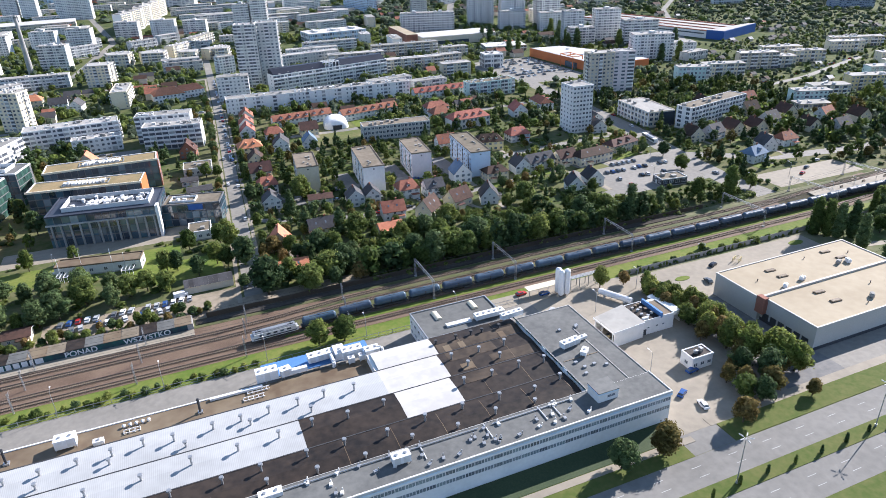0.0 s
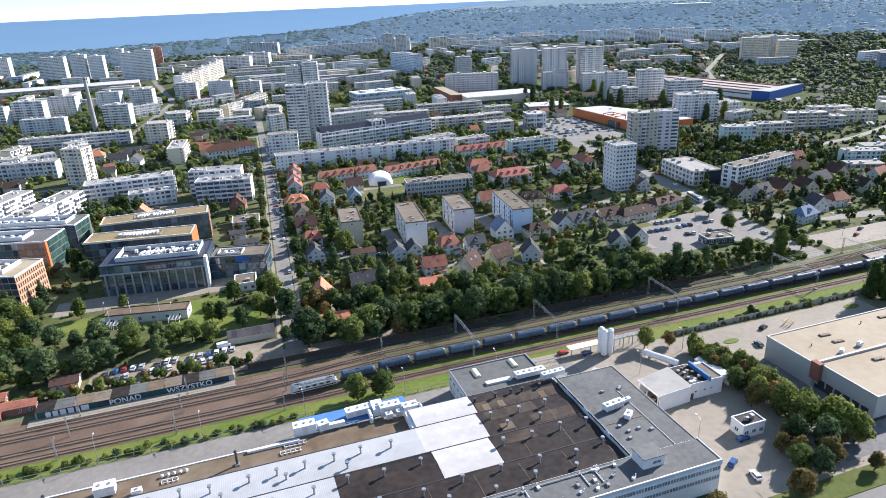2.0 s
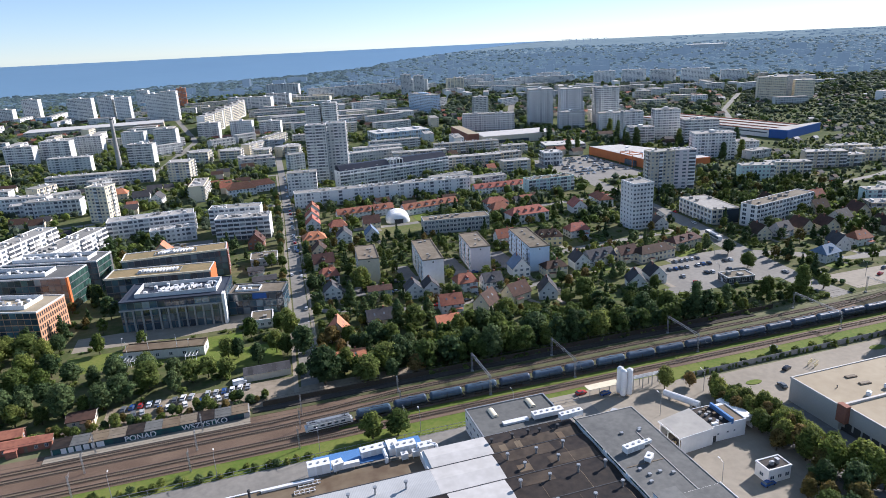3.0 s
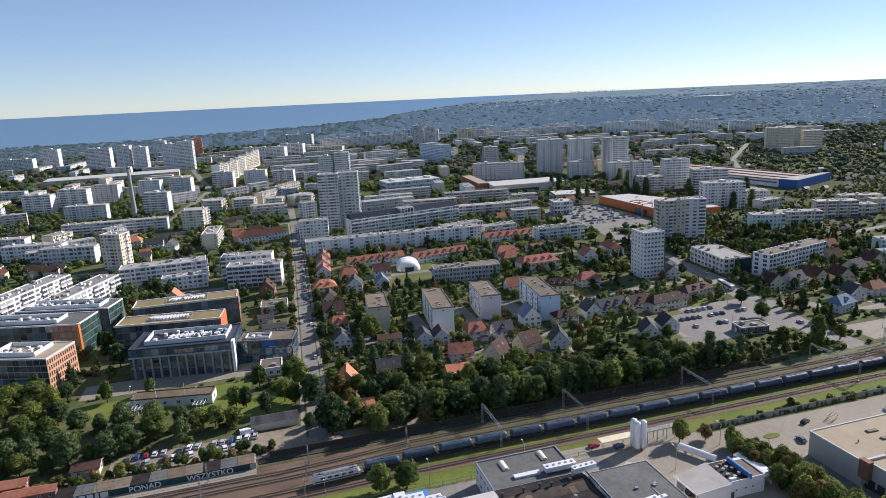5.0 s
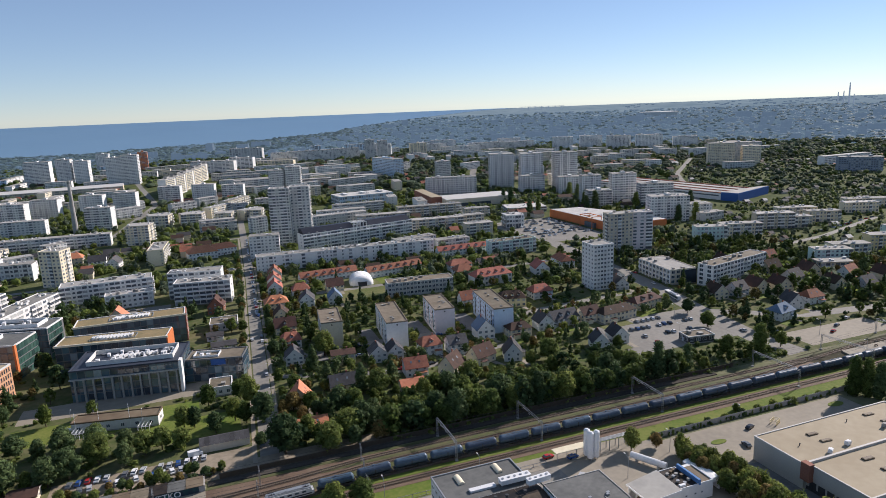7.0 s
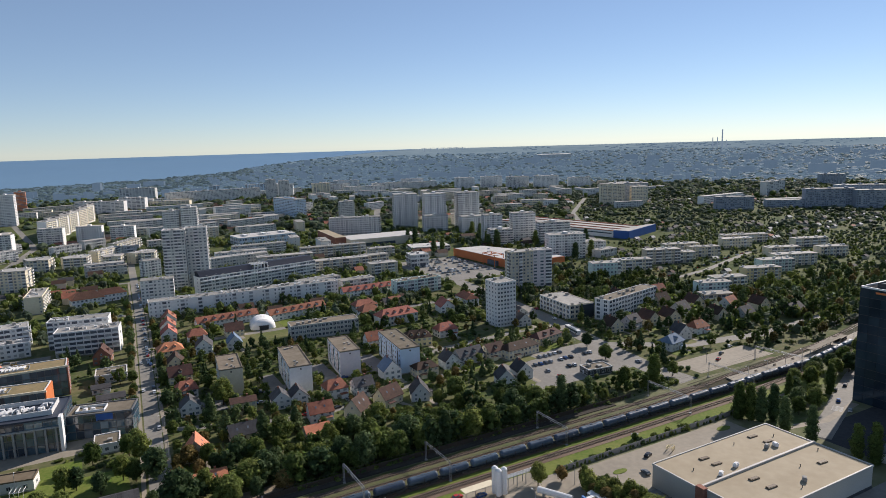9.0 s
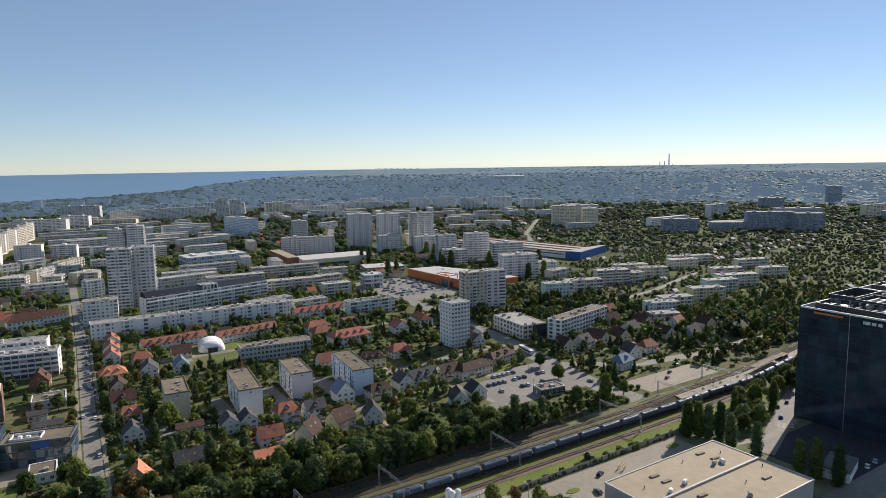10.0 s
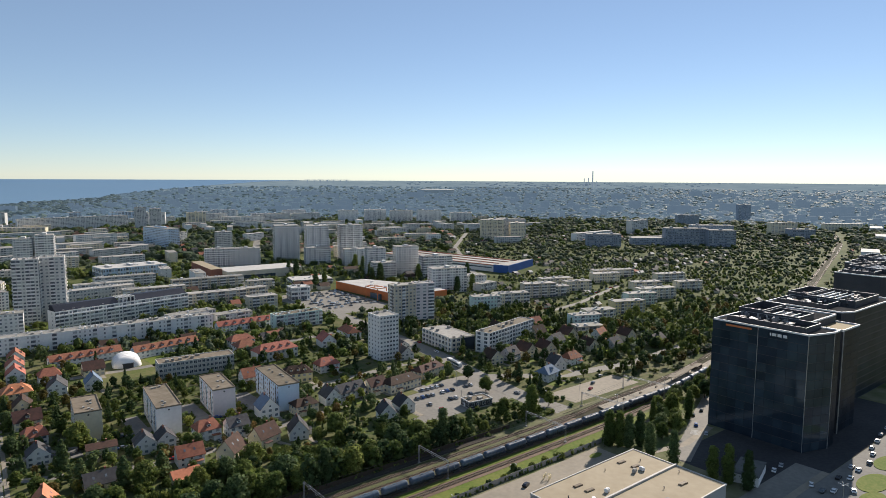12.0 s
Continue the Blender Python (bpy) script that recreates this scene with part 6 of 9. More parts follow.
for x in (60, 110.7, 160, 210, 260):
    ob = thing("street_lamp", "tall grey boulevard lamp with a fan of five heads", "street lamp", x, 85.2, 0.1, 0, "boulevard lamps")
    part("pole", Geo().tube((0, 0, -0.2), (0, 0, 14.2), 0.17, 0.09), GREY_METAL, ob)
    part("footing", Geo().tube((0, 0, -0.1), (0, 0, 0.9), 0.35, 0.3), GREY_METAL, ob)
    for k in range(5):
        a = radians(36 + 72 * k)
        part("lamp_head", Geo().tube((0, 0, 14.1), (math.cos(a) * 0.9, math.sin(a) * 0.9, 14.5), 0.05, n=5).tube((math.cos(a) * 0.9, math.sin(a) * 0.9, 14.5), (math.cos(a) * 1.9, math.sin(a) * 1.9, 14.6), 0.16, 0.12, 6), PALE_WALL, ob)
for x in (-80, -50, -20, 12, 46, 80):
    lamp(x, 188.2, 8.5)
for y in (250, 280, 310, 345, 380, 420):
    lamp(24.5 + (y - 326) * 0.06, y, 8, 90)
for x, y in ((120, 130), (126, 168), (150, 176), (205, 292), (232, 268), (252, 296), (268, 236), (300, 240), (-60, 292), (-32, 280)):
    lamp(x, y, 8)
# graffiti wall and fences along the railway
wall = thing("garage_row", "long row of low garages with graffiti letters", "garages", -73, 220.0)
keep(-75, 216, -6, 228)
part("rear_wall", Geo().box(0, 0, 0, 64, 6.4, 2.5), CONCRETE, wall)
for k in range(11):
    part("roof_panel", Geo().box(5.8 * k - 0.1, -0.2, 2.5, 5.8 * k + 5.6, 6.6, 2.65 + 0.05 * (k % 3)), (DARK_FELT, FELT, BROWN_FELT, FADED_FELT)[(k * 5) % 4], wall)
part("painted_band", Geo().box(0.5, -0.05, 0.1, 62, 0.0, 2.45), mat("teal_graffiti", (0.03, 0.11, 0.1), (0.035, 0.04, 0.06), small=0.5, large=0.12), wall, "dark teal painted band")


def lettering(parent, words, x, y, z, size, material, rx=90, name="graffiti"):
    cu = bpy.data.curves.new(name, "FONT")
    cu.body, cu.size, cu.extrude, cu.offset = words, size, 0.02, 0.05
    tmp = new(name, cu)
    me = bpy.data.meshes.new_from_object(tmp)
    bpy.data.objects.remove(tmp)
    me.materials.clear()
    me.materials.append(material)
    ob = new(name, me)
    ob.parent = parent
    ob.matrix_basis = pose(x, y, z, rx)
    return ob


for words, x in (("PONAD", 22.5), ("WSZYSTKO", 41)):
    lettering(wall, words, x, -0.12, 0.25, 2.9, WHITE_METAL)
for k, (a, b) in enumerate(((3.0, 4.6), (5.2, 6.8), (7.4, 9.2), (9.8, 11.6), (12.2, 13.2), (13.8, 16.2))):
    part("letter_bar", Geo().box(a, -0.14, 0.3, b, -0.06, 2.3), WHITE_METAL, wall, "white letter bar")


def fence(x0, x1, y, h, material, label, step=2.5, solid=0.0):
    ob = thing("fence", label, "fence", x0, y)
    n = int((x1 - x0) / step)
    post = Geo().box(-0.08, -0.08, 0, 0.08, 0.08, h).mesh("post", [material])
    for k in range(n + 1):
        part("post", post, None, ob, at=pose(k * step, 0, 0))
    pan = Geo().box(0.08, -0.03, 0.05, step - 0.08, 0.03, h * 0.92).mesh("panel", [material])
    bars = Geo().box(0.08, -0.03, h * 0.85, step - 0.08, 0.03, h * 0.95).box(0.08, -0.03, h * 0.15, step - 0.08, 0.03, h * 0.22).mesh("rail", [material])
    for k in range(n):
        part("panel" if solid else "rail", pan if solid else bars, None, ob, at=pose(k * step, 0, 0))
    return ob


fence(-4, 230, 226.2, 2.4, BARK, "rusty brown lattice screen along the railway", 4.0, 1)
fence(-110, 105, 187.0, 1.6, GREY_METAL, "low wire fence along the grass bank", 5.0)
fence(152, 292, 186.2, 2.4, CONCRETE, "grey concrete panel fence overgrown with ivy", 4.0, 1)
hut = thing("signal_box", "small white signal cabinet on the grass", "cabinet", 196, 191.5)
part("cabinet", Geo().box(-1.1, -0.8, 0, 1.1, 0.8, 2.3), WHITE_METAL, hut)
part("roof", Geo().box(-1.3, -1.0, 2.3, 1.3, 1.0, 2.5), GREY_METAL, hut)
setting("platform_station", Geo().prism([(286, 209.2), (318, 209.4), (345, 210.6), (383, 213.6), (424, 220.2), (428, 227.6), (392, 222.6), (355, 219.6), (320, 218.2), (288, 217.6)], -0.2, 0.9), PAVING, "sandy paved island platform of the railway stop", "platform")
setting("platform_edge", Geo().prism([(286, 208.9), (318, 209.1), (345, 210.3), (383, 213.3), (424, 219.9), (424, 220.6), (383, 214.0), (345, 211.0), (318, 209.8), (286, 209.6)], 0.4, 0.93), WHITE_METAL, "worn white edge stones of the platform", "platform")
keep(282, 206, 430, 230)
stop = thing("platform_roof", "flat grey shelter roof on posts over the platform", "platform roof", 374, 218.4, 0.9, 8)
part("roof", Geo().box(-17, -2.2, 3.0, 17, 2.2, 3.3), FADED_FELT, stop)
for k in range(7):
    part("post", Geo().box(-15.6 + 5.2 * k - 0.12, -0.12, 0, -15.6 + 5.2 * k + 0.12, 0.12, 3.0), GREY_METAL, stop)
stairs = thing("stair_housing", "dark stair housing on the platform", "stair housing", 397, 221.4, 0.9, 10)
part("wall", Geo().box(-6, -1.6, 0, 6, -1.3, 1.3).box(-6, 1.3, 0, 6, 1.6, 1.3).box(5.7, -1.3, 0, 6, 1.3, 1.3), DARK_CLAD, stairs)
part("cover", Geo().box(-3.5, -1.8, 2.4, 6.2, 1.8, 2.6).box(5.8, -1.4, 1.3, 6.0, 1.4, 2.4).box(-3.3, -1.4, 1.3, -3.1, -1.2, 2.4).box(-3.3, 1.2, 1.3, -3.1, 1.4, 2.4), FADED_FELT, stairs)
for x_, y_ in ((300, 213.5), (316, 213.8), (333, 214.5), (350, 215.5), (412, 221.8)):
    lamp(x_, y_, 6.0, 90, name="platform_lamp")
for x_, y_ in ((308, 214.6), (325, 215.4), (342, 216.0)):
    bench_ = thing("platform_bench", "dark bench on the station platform", "bench", x_, y_, 0.9, 4, "platform benches")
    part("seat", Geo().box(-1.2, -0.25, 0.42, 1.2, 0.25, 0.5), WOOD, bench_)
    part("backrest", Geo().box(-1.2, 0.22, 0.5, 1.2, 0.28, 0.95), WOOD, bench_)
    for q_ in (-0.9, 0.9):
        part("leg", Geo().box(q_ - 0.05, -0.22, 0, q_ + 0.05, 0.22, 0.42), DARK_METAL, bench_)


# ---- cars ----
def car_of(colour, x, y, rot):
    ob = thing("car", "%s car parked on the asphalt" % colour, "car", x, y, 0.06, rot, "parked cars")
    side = [(-2.1, 0.35), (2.1, 0.35), (2.15, 0.75), (1.9, 0.9), (1.0, 0.98), (-1.95, 1.0), (-2.15, 0.8)]
    g = Geo()
    i = len(g.v)
    for s in (-0.86, 0.86):
        g.v += [(a, s, b) for a, b in side]
    k = len(side)
    g.f += [tuple(range(k)), tuple(range(2 * k - 1, k - 1, -1))]
    g.m += [0, 0]
    for a in range(k):
        b = (a + 1) % k
        g.f.append((b, a, k + a, k + b))
        g.m.append(0)
    part("body", g, CAR_PAINT[colour], ob)
    c = Geo()
    lo = [(-1.85, -0.82, 0.98), (0.95, -0.82, 0.98), (0.95, 0.82, 0.98), (-1.85, 0.82, 0.98)]
    hi = [(-1.4, -0.66, 1.42), (0.25, -0.66, 1.42), (0.25, 0.66, 1.42), (-1.4, 0.66, 1.42)]
    for a in range(4):
        b = (a + 1) % 4
        c.face([lo[a], lo[b], hi[b], hi[a]])
    part("window_band", c, GLASS, ob, "dark glass")
    part("roof", Geo().face(hi).box(-1.4, -0.66, 1.42, 0.25, 0.66, 1.47), CAR_PAINT[colour], ob)
    tyre = Geo().tube((0, -0.1, 0), (0, 0.1, 0), 0.32, n=12).mesh("wheel", [RUBBER])
    for wx in (-1.35, 1.35):
        for wy in (-0.8, 0.8):
            part("wheel", tyre, None, ob, at=pose(wx, wy, 0.32))
    return ob


CARS = {}
car_rng = random.Random(21)


def car(x, y, rot=0.0, colour=None, z=0.06):
    colour = colour or car_rng.choice(("white", "silver", "black", "grey", "grey", "silver", "white", "blue", "red"))
    if colour not in CARS:
        CARS[colour] = car_of(colour, x, y, rot)
        return CARS[colour]
    return copy_thing(CARS[colour], pose(x, y, z, 0, 0, rot))


for x, y, r, c in ((189.2, 177.6, 20, "black"), (122, 118, 30, "blue"), (132.5, 125.6, 5, "blue"), (124, 111.5, 80, "white"), (178, 168, 80, "grey"), (164, 140, 88, "white"), (166, 128, 88, "grey"), (165, 121, 90, "silver"),
                   (108, 190.6, 5, "red"), (116, 187, 5, "blue"), (112, 175, 40, "silver")):
    car(x, y, r, c)
for k in range(16):
    if k not in (5, 9):
        car(-54 + 3.0 * k, 243.5 + car_rng.uniform(-0.4, 0.4), 82 + car_rng.uniform(-5, 5))
for k in range(13):
    if k % 5 != 2:
        car(-50 + 3.0 * k, 238.2, 95 + car_rng.uniform(-5, 5))
for row, y in enumerate((300, 290, 278, 268)):
    for k in range(13):
        if car_rng.random() < (0.4, 0.5, 0.28, 0.2)[row]:
            car(214 + 3.7 * k, y + car_rng.uniform(-0.4, 0.4), 72 + car_rng.uniform(-4, 4), z=0.05)
for k in range(24):
    y = 236 + 8.5 * k
    if car_rng.random() < 0.22:
        car(11.2 + (y - 226) * 0.057, y, 93, z=0.06)
    if car_rng.random() < 0.16:
        car(16.7 + (y - 226) * 0.057, y + 3, 87, z=0.06)
for x, y, r, c in ((306, 169.5, 30, "blue"), (299, 160, 25, "silver"), (318, 178, 25, "black"), (328, 179, 25, "black"), (355.5, 103.6, 6, "white"), (344.2, 102.4, 6, "silver"), (336.7, 99.5, 6, "white"), (313.6, 100.4, 4, "silver"), (313.2, 97.4, 4, "white"), (297.7, 99.8, 4, "black"), (301.4, 96.6, 6, "white"),
                   (279.7, 99.3, 6, "grey"), (283.3, 96.3, 6, "white"), (289.6, 91.4, 30, "white"), (366, 105.5, 8, "grey"), (371, 101.5, 8, "white"), (378, 106.5, 8, "silver"), (325, 97, 5, "grey"), (283.4, 120.1, 20, "white"), (290.9, 120.5, 20, "silver"), (282, 104.4, 20, "white")):
    car(x, y, r, c)
rack = thing("trolley_rack", "yellow tubular rack standing in the store yard", "rack", 200.6, 176.4, 0.06, 25)
for x_ in (-1.8, -0.6, 0.6, 1.8):
    part("hoop", Geo().tube((x_, -1.2, 0), (x_, -1.2, 1.8), 0.09, n=6).tube((x_, 1.2, 0), (x_, 1.2, 1.8), 0.09, n=6).tube((x_, -1.2, 1.8), (x_, 1.2, 1.8), 0.09, n=6), YELLOW_WALL, rack)
for y_ in (-1.2, 1.2):
    part("rail", Geo().tube((-1.8, y_, 0.9), (1.8, y_, 0.9), 0.08, n=6).tube((-1.8, y_, 1.8), (1.8, y_, 1.8), 0.08, n=6), YELLOW_WALL, rack)
kiosk = thing("low_hall", "low white hall behind the poplars", "hall", 270, 124.5, 0, 16)
part("wall", Geo().box(-9, -5, -0.2, 9, 5, 4.0), WHITE_WALL, kiosk)
part("roof", Geo().box(-9.2, -5.2, 4.0, 9.2, 5.2, 4.3), FELT, kiosk)
keep(260, 118, 280, 131)
for x, y, r in ((66, 334, 5), (72, 334.5, 5), (90, 333, -3), (118, 331, -3), (124, 331, -3), (146, 333, 12), (152, 336, 12), (84, 293, 165), (92, 291, 8), (100, 293, 12), (108, 300, 100), (126, 300, 12),
                (284, 340, 80), (289, 362, 82), (279, 318, 75), (270, 262, 88), (296, 392, 85), (286, 400, 85), (291, 430, 86), (310, 240, 20), (320, 246, 20), (335, 252, 10), (66, 320, 5), (70, 320, 5), (74, 320, 5)):
    car(x, y, r)
far_cars = Geo()
for row in range(9):
    for k in range(18):
        if car_rng.random() < (0.62 if row % 3 else 0.28):
            x, y, c = 303 + 3.4 * k, 548 + 10.4 * row + car_rng.uniform(-0.5, 0.5), car_rng.choice((0, 0, 0, 1, 1, 1, 2, 2, 2, 2, 2, 2, 2, 2, 4))
            far_cars.box(x - 0.9, y - 2.1, 0.2, x + 0.9, y + 2.1, 0.95, c).box(x - 0.75, y - 1.5, 0.95, x + 0.75, y + 0.8, 1.45, 4 if k % 2 else c)
for line_ in (((-170, 525), (31, 560)), ((-240, 712), (39, 705)), ((-240, 900), (48, 960)), ((39, 705), (290, 668)), ((400, 400), (640, 460)), ((24, 420), (39, 705)), ((-56, 457), (-30, 457)), ((-56, 468), (-30, 468))):
    (x0, y0), (x1, y1) = line_
    n_ = int(math.dist((x0, y0), (x1, y1)) / 6)
    for k in range(n_):
        if car_rng.random() < 0.5:
            x, y = x0 + (x1 - x0) * k / n_, y0 + (y1 - y0) * k / n_ + (1.9 if abs(x1 - x0) > abs(y1 - y0) else 0)
            x += 2.6 if abs(x1 - x0) < abs(y1 - y0) else 0
            a_, b_ = (2.1, 0.9) if abs(x1 - x0) > abs(y1 - y0) else (0.9, 2.1)
            far_cars.box(x - a_, y - b_, 0.2, x + a_, y + b_, 0.95, car_rng.choice((0, 1, 2, 2, 3))).box(x - a_ * 0.7, y - b_ * 0.7, 0.95, x + a_ * 0.5, y + b_ * 0.5, 1.45, 4)
lot = new("parked_cars", far_cars.mesh("parked_cars", [CAR_PAINT["white"], CAR_PAINT["silver"], CAR_PAINT["grey"], CAR_PAINT["red"], GLASS]))
tagged(lot, "many small cars parked in rows and along streets", "cars", kind="stuff")
van = thing("van", "white delivery van in the dirt yard", "van", -12, 247, 0.06, 10)
part("body", Geo().box(-2.6, -1.0, 0.4, 1.6, 1.0, 2.4).prism([(1.6, -1.0), (2.6, -0.95), (2.6, 0.95), (1.6, 1.0)], 0.4, 1.5), WHITE_METAL, van)
part("windscreen", Geo().face([(1.62, -0.9, 1.5), (1.62, 0.9, 1.5), (1.62, 0.9, 2.3), (1.62, -0.9, 2.3)]), GLASS, van)
for wx in (-1.7, 1.8):
    for wy in (-0.95, 0.95):
        part("wheel", Geo().tube((wx, wy - 0.1, 0.36), (wx, wy + 0.1, 0.36), 0.36), RUBBER, van)
copy_thing(van, pose(233, 264, 0.06, 0, 0, 20))
bus = thing("bus", "long dark and white city bus on the avenue", "bus", 279, 330, 0.06, 78)
part("body", Geo().box(-8.5, -1.25, 0.35, 8.5, 1.25, 3.0), WHITE_METAL, bus)
part("window_band", Geo().box(-8.4, -1.28, 1.3, 8.52, 1.28, 2.5), GLASS, bus)
part("roof_pod", Geo().box(-5, -0.9, 3.0, 3, 0.9, 3.25), GREY_METAL, bus)
for wx in (-6, 0.5, 5.5):
    for wy in (-1.15, 1.15):
        part("wheel", Geo().tube((wx, wy - 0.12, 0.48), (wx, wy + 0.12, 0.48), 0.48), RUBBER, bus)

# ---- office campus west of the street ----
def office(label, x0, y0, w, d, h, wall, roofing, rot=0.0, floors=4, rim_mat=None, east=None, glass=None, pitch=3.3):
    ob = thing("office_block", label, "office building", x0, y0, 0, rot)
    part("wall", Geo().box(0, 0, -0.5, w, d, h), wall, ob)
    part("roof", Geo().box(0.4, 0.4, h, w - 0.4, d - 0.4, h + 0.2), roofing, ob)
    e = Geo().box(-0.1, -0.1, h - 0.2, w + 0.1, 0.4, h + 0.6).box(-0.1, d - 0.4, h - 0.2, w + 0.1, d + 0.1, h + 0.6)
    e.box(-0.1, 0.4, h - 0.2, 0.4, d - 0.4, h + 0.6).box(w - 0.4, 0.4, h - 0.2, w + 0.1, d - 0.4, h + 0.6)
    part("parapet", e, rim_mat or PALE_WALL, ob)
    fh = h / floors
    n = int(w / pitch)
    pane = Geo().box(-w / n / 2 + 0.15, -0.12, 0.35, w / n / 2 - 0.15, 0.0, fh - 0.15).mesh("glass_panel", [glass or OFFICE_GLASS])
    blind = Geo().box(-w / n / 2 + 0.15, -0.12, 0.35, w / n / 2 - 0.15, 0.0, fh - 0.15).mesh("glass_panel", [BLIND_SKY_GLASS])
    pick = random.Random(int(x0 * 3 + y0))
    for f in range(floors):
        for k in range(n):
            part("glass_panel", blind if pick.random() < 0.1 else pane, None, ob, at=pose(w * (k + 0.5) / n, 0, f * fh))
    n2 = int(d / pitch)
    if east is None:
        pane2 = Geo().box(-d / n2 / 2 + 0.15, -0.12, 0.35, d / n2 / 2 - 0.15, 0.0, fh - 0.15).mesh("glass_panel", [glass or OFFICE_GLASS])
        for f in range(floors):
            for k in range(n2):
                part("glass_panel", pane2, None, ob, at=pose(w, d * (k + 0.5) / n2, f * fh, 0, 0, 90))
    c, s = math.cos(radians(rot)), math.sin(radians(rot))
    keep(x0 - abs(s) * d - 2, y0 - abs(s) * w - 2, x0 + w + 2, y0 + d + 2)
    return ob


def roof_plant(ob, x0, y0, x1, y1, h, seed=1, walls=None, rows=5, tall=2.2):
    """A walled plant deck with rows of units on a roof."""
    g = Geo().box(x0, y0, h, x1, y0 + 0.3, h + tall).box(x0, y1 - 0.3, h, x1, y1, h + tall).box(x0, y0 + 0.3, h, x0 + 0.3, y1 - 0.3, h + tall).box(x1 - 0.3, y0 + 0.3, h, x1, y1 - 0.3, h + tall)
    part("plant_screen", g, walls or WHITE_METAL, ob)
    rg = random.Random(seed)
    for k in range(int((x1 - x0) * (y1 - y0) / 15)):
        x, y = rg.uniform(x0 + 1.2, x1 - 1.2), rg.uniform(y0 + 1.2, y1 - 1.2)
        part("roof_unit", Geo().box(-0.9, -0.6, 0, 0.9, 0.6, rg.uniform(0.6, 1.7)), (WHITE_METAL, GREY_METAL, WHITE_METAL)[k % 3], ob, at=pose(x, y, h + 0.2, 0, 0, rg.choice((0, 90))))


glass_house = office("dark glass office with tall concrete fins and a sunken roof deck", -64, 322, 48, 26, 14.8, OFFICE_FRAME, NAVY_CLAD, -9, 4, NAVY_CLAD)
for k in range(12):
    part("fin", Geo().box(1.5 + 4 * k, -0.9, -0.3, 2.3 + 4 * k, 0.0, 10.8), ROOF_VENT, glass_house, "grey concrete fin")
part("cornice", Geo().box(-0.3, -1.0, 10.8, 47.2, 0.0, 11.4), CONCRETE, glass_house)
part("white_end", Geo().box(47.2, -0.9, -0.3, 48.5, 3.0, 15.6), WHITE_WALL, glass_house, "white end wall slab")
roof_plant(glass_house, 6, 5, 44, 21, 14.9, 2, PALE_WALL)
for k in range(9):
    part("roof_unit", Geo().box(-1.6, -0.35, 0, 1.6, 0.35, 1.3).box(-1.7, -0.4, 1.3, 1.7, 0.4, 1.5), WHITE_METAL, glass_house, at=pose(17 + 2.2 * k, 13, 15.1, 0, 0, 62))
low_house = office("lower dark glass office with a blue roof box", -15, 324, 27, 14, 10.8, OFFICE_FRAME, FADED_FELT, -15, 3, OFFICE_FRAME)
roof_plant(low_house, 3, 3, 15, 10, 10.5, 3, WHITE_METAL, tall=1.5)
part("blue_panel", Geo().box(12, -0.2, 8.0, 19, -0.02, 10.9), DEEP_BLUE, low_house, "deep blue facade panel")
gold = office("long office with a sedum roof and orange end wall", -76, 361, 53, 15, 15.5, OFFICE_FRAME, SEDUM, -9, 4, glass=OFFICE_GLASS, east="plain")
part("orange_end", Geo().box(53, -0.3, 0, 53.6, 15, 15.8), ORANGE_WALL, gold, "orange clad end wall")
part("parapet", Geo().box(-0.5, -0.5, 15.2, 53.8, 0.0, 16.2), CREAM_WALL, gold, "cream roof edge")
for k in range(11):
    part("roof_unit", Geo().box(-2.2, -0.3, 0, 2.2, 0.3, 1.2), WHITE_METAL, gold, at=pose(17 + 1.7 * k, 7.5, 15.7, 0, 0, 60))
roof_plant(gold, 15, 4, 37, 11, 15.5, 4, GREY_METAL, tall=0.6)
gold2 = office("rear office with a sedum roof and brick end wall", -72, 391, 57, 15, 15.5, OFFICE_FRAME, SEDUM, -1, 4, glass=OFFICE_GLASS, east="plain")
part("brick_end", Geo().box(57, -0.3, 0, 57.6, 15, 15.8), BRICK_WALL, gold2, "red brick end wall")
end_win = window_mesh(1.0, 2.2)
for f in range(4):
    for k in range(4):
        part("window", end_win, None, gold2, at=pose(57.6, 2 + 3.6 * k, 0.8 + 3.8 * f, 0, 0, 90))
part("parapet", Geo().box(-0.5, -0.5, 15.2, 57.8, 0.0, 16.2), CREAM_WALL, gold2, "cream roof edge")
for k in range(11):
    part("roof_unit", Geo().box(-2.2, -0.3, 0, 2.2, 0.3, 1.2), WHITE_METAL, gold2, at=pose(20 + 1.7 * k, 7.5, 15.7, 0, 0, 60))
roof_plant(gold2, 17, 4, 40, 11, 15.5, 5, GREY_METAL, tall=0.6)
lattice_block = office("office wrapped in a terracotta window lattice with a white roof deck", -130, 335.3, 33, 22, 15.5, TERRACOTTA, SAND_ROOF, -20, 5, glass=OFFICE_GLASS, east="plain")
roof_plant(lattice_block, 4, 4, 25, 18, 15.5, 6, WHITE_METAL)
slot = window_mesh(0.9, 2.2, TERRACOTTA, CURTAIN, 0)
for f in range(5):
    for k in range(13):
        part("window", slot, None, lattice_block, at=pose(33.0, 0.9 + 1.62 * k + (0.4 if f % 2 else 0), 0.5 + 3.05 * f, 0, 0, 90))
green = office("office with green glazing and an orange edge", -149.8, 381, 58, 21, 18, OFFICE_FRAME, FELT, -16, 5, glass=OFFICE_GLASS, east="plain")
roof_plant(green, 4, 4, 45, 15, 18, 7, WHITE_METAL)
part("orange_edge", Geo().box(57.4, -0.4, 0, 58.4, 1.4, 18.4), ORANGE_WALL, green, "orange vertical edge")
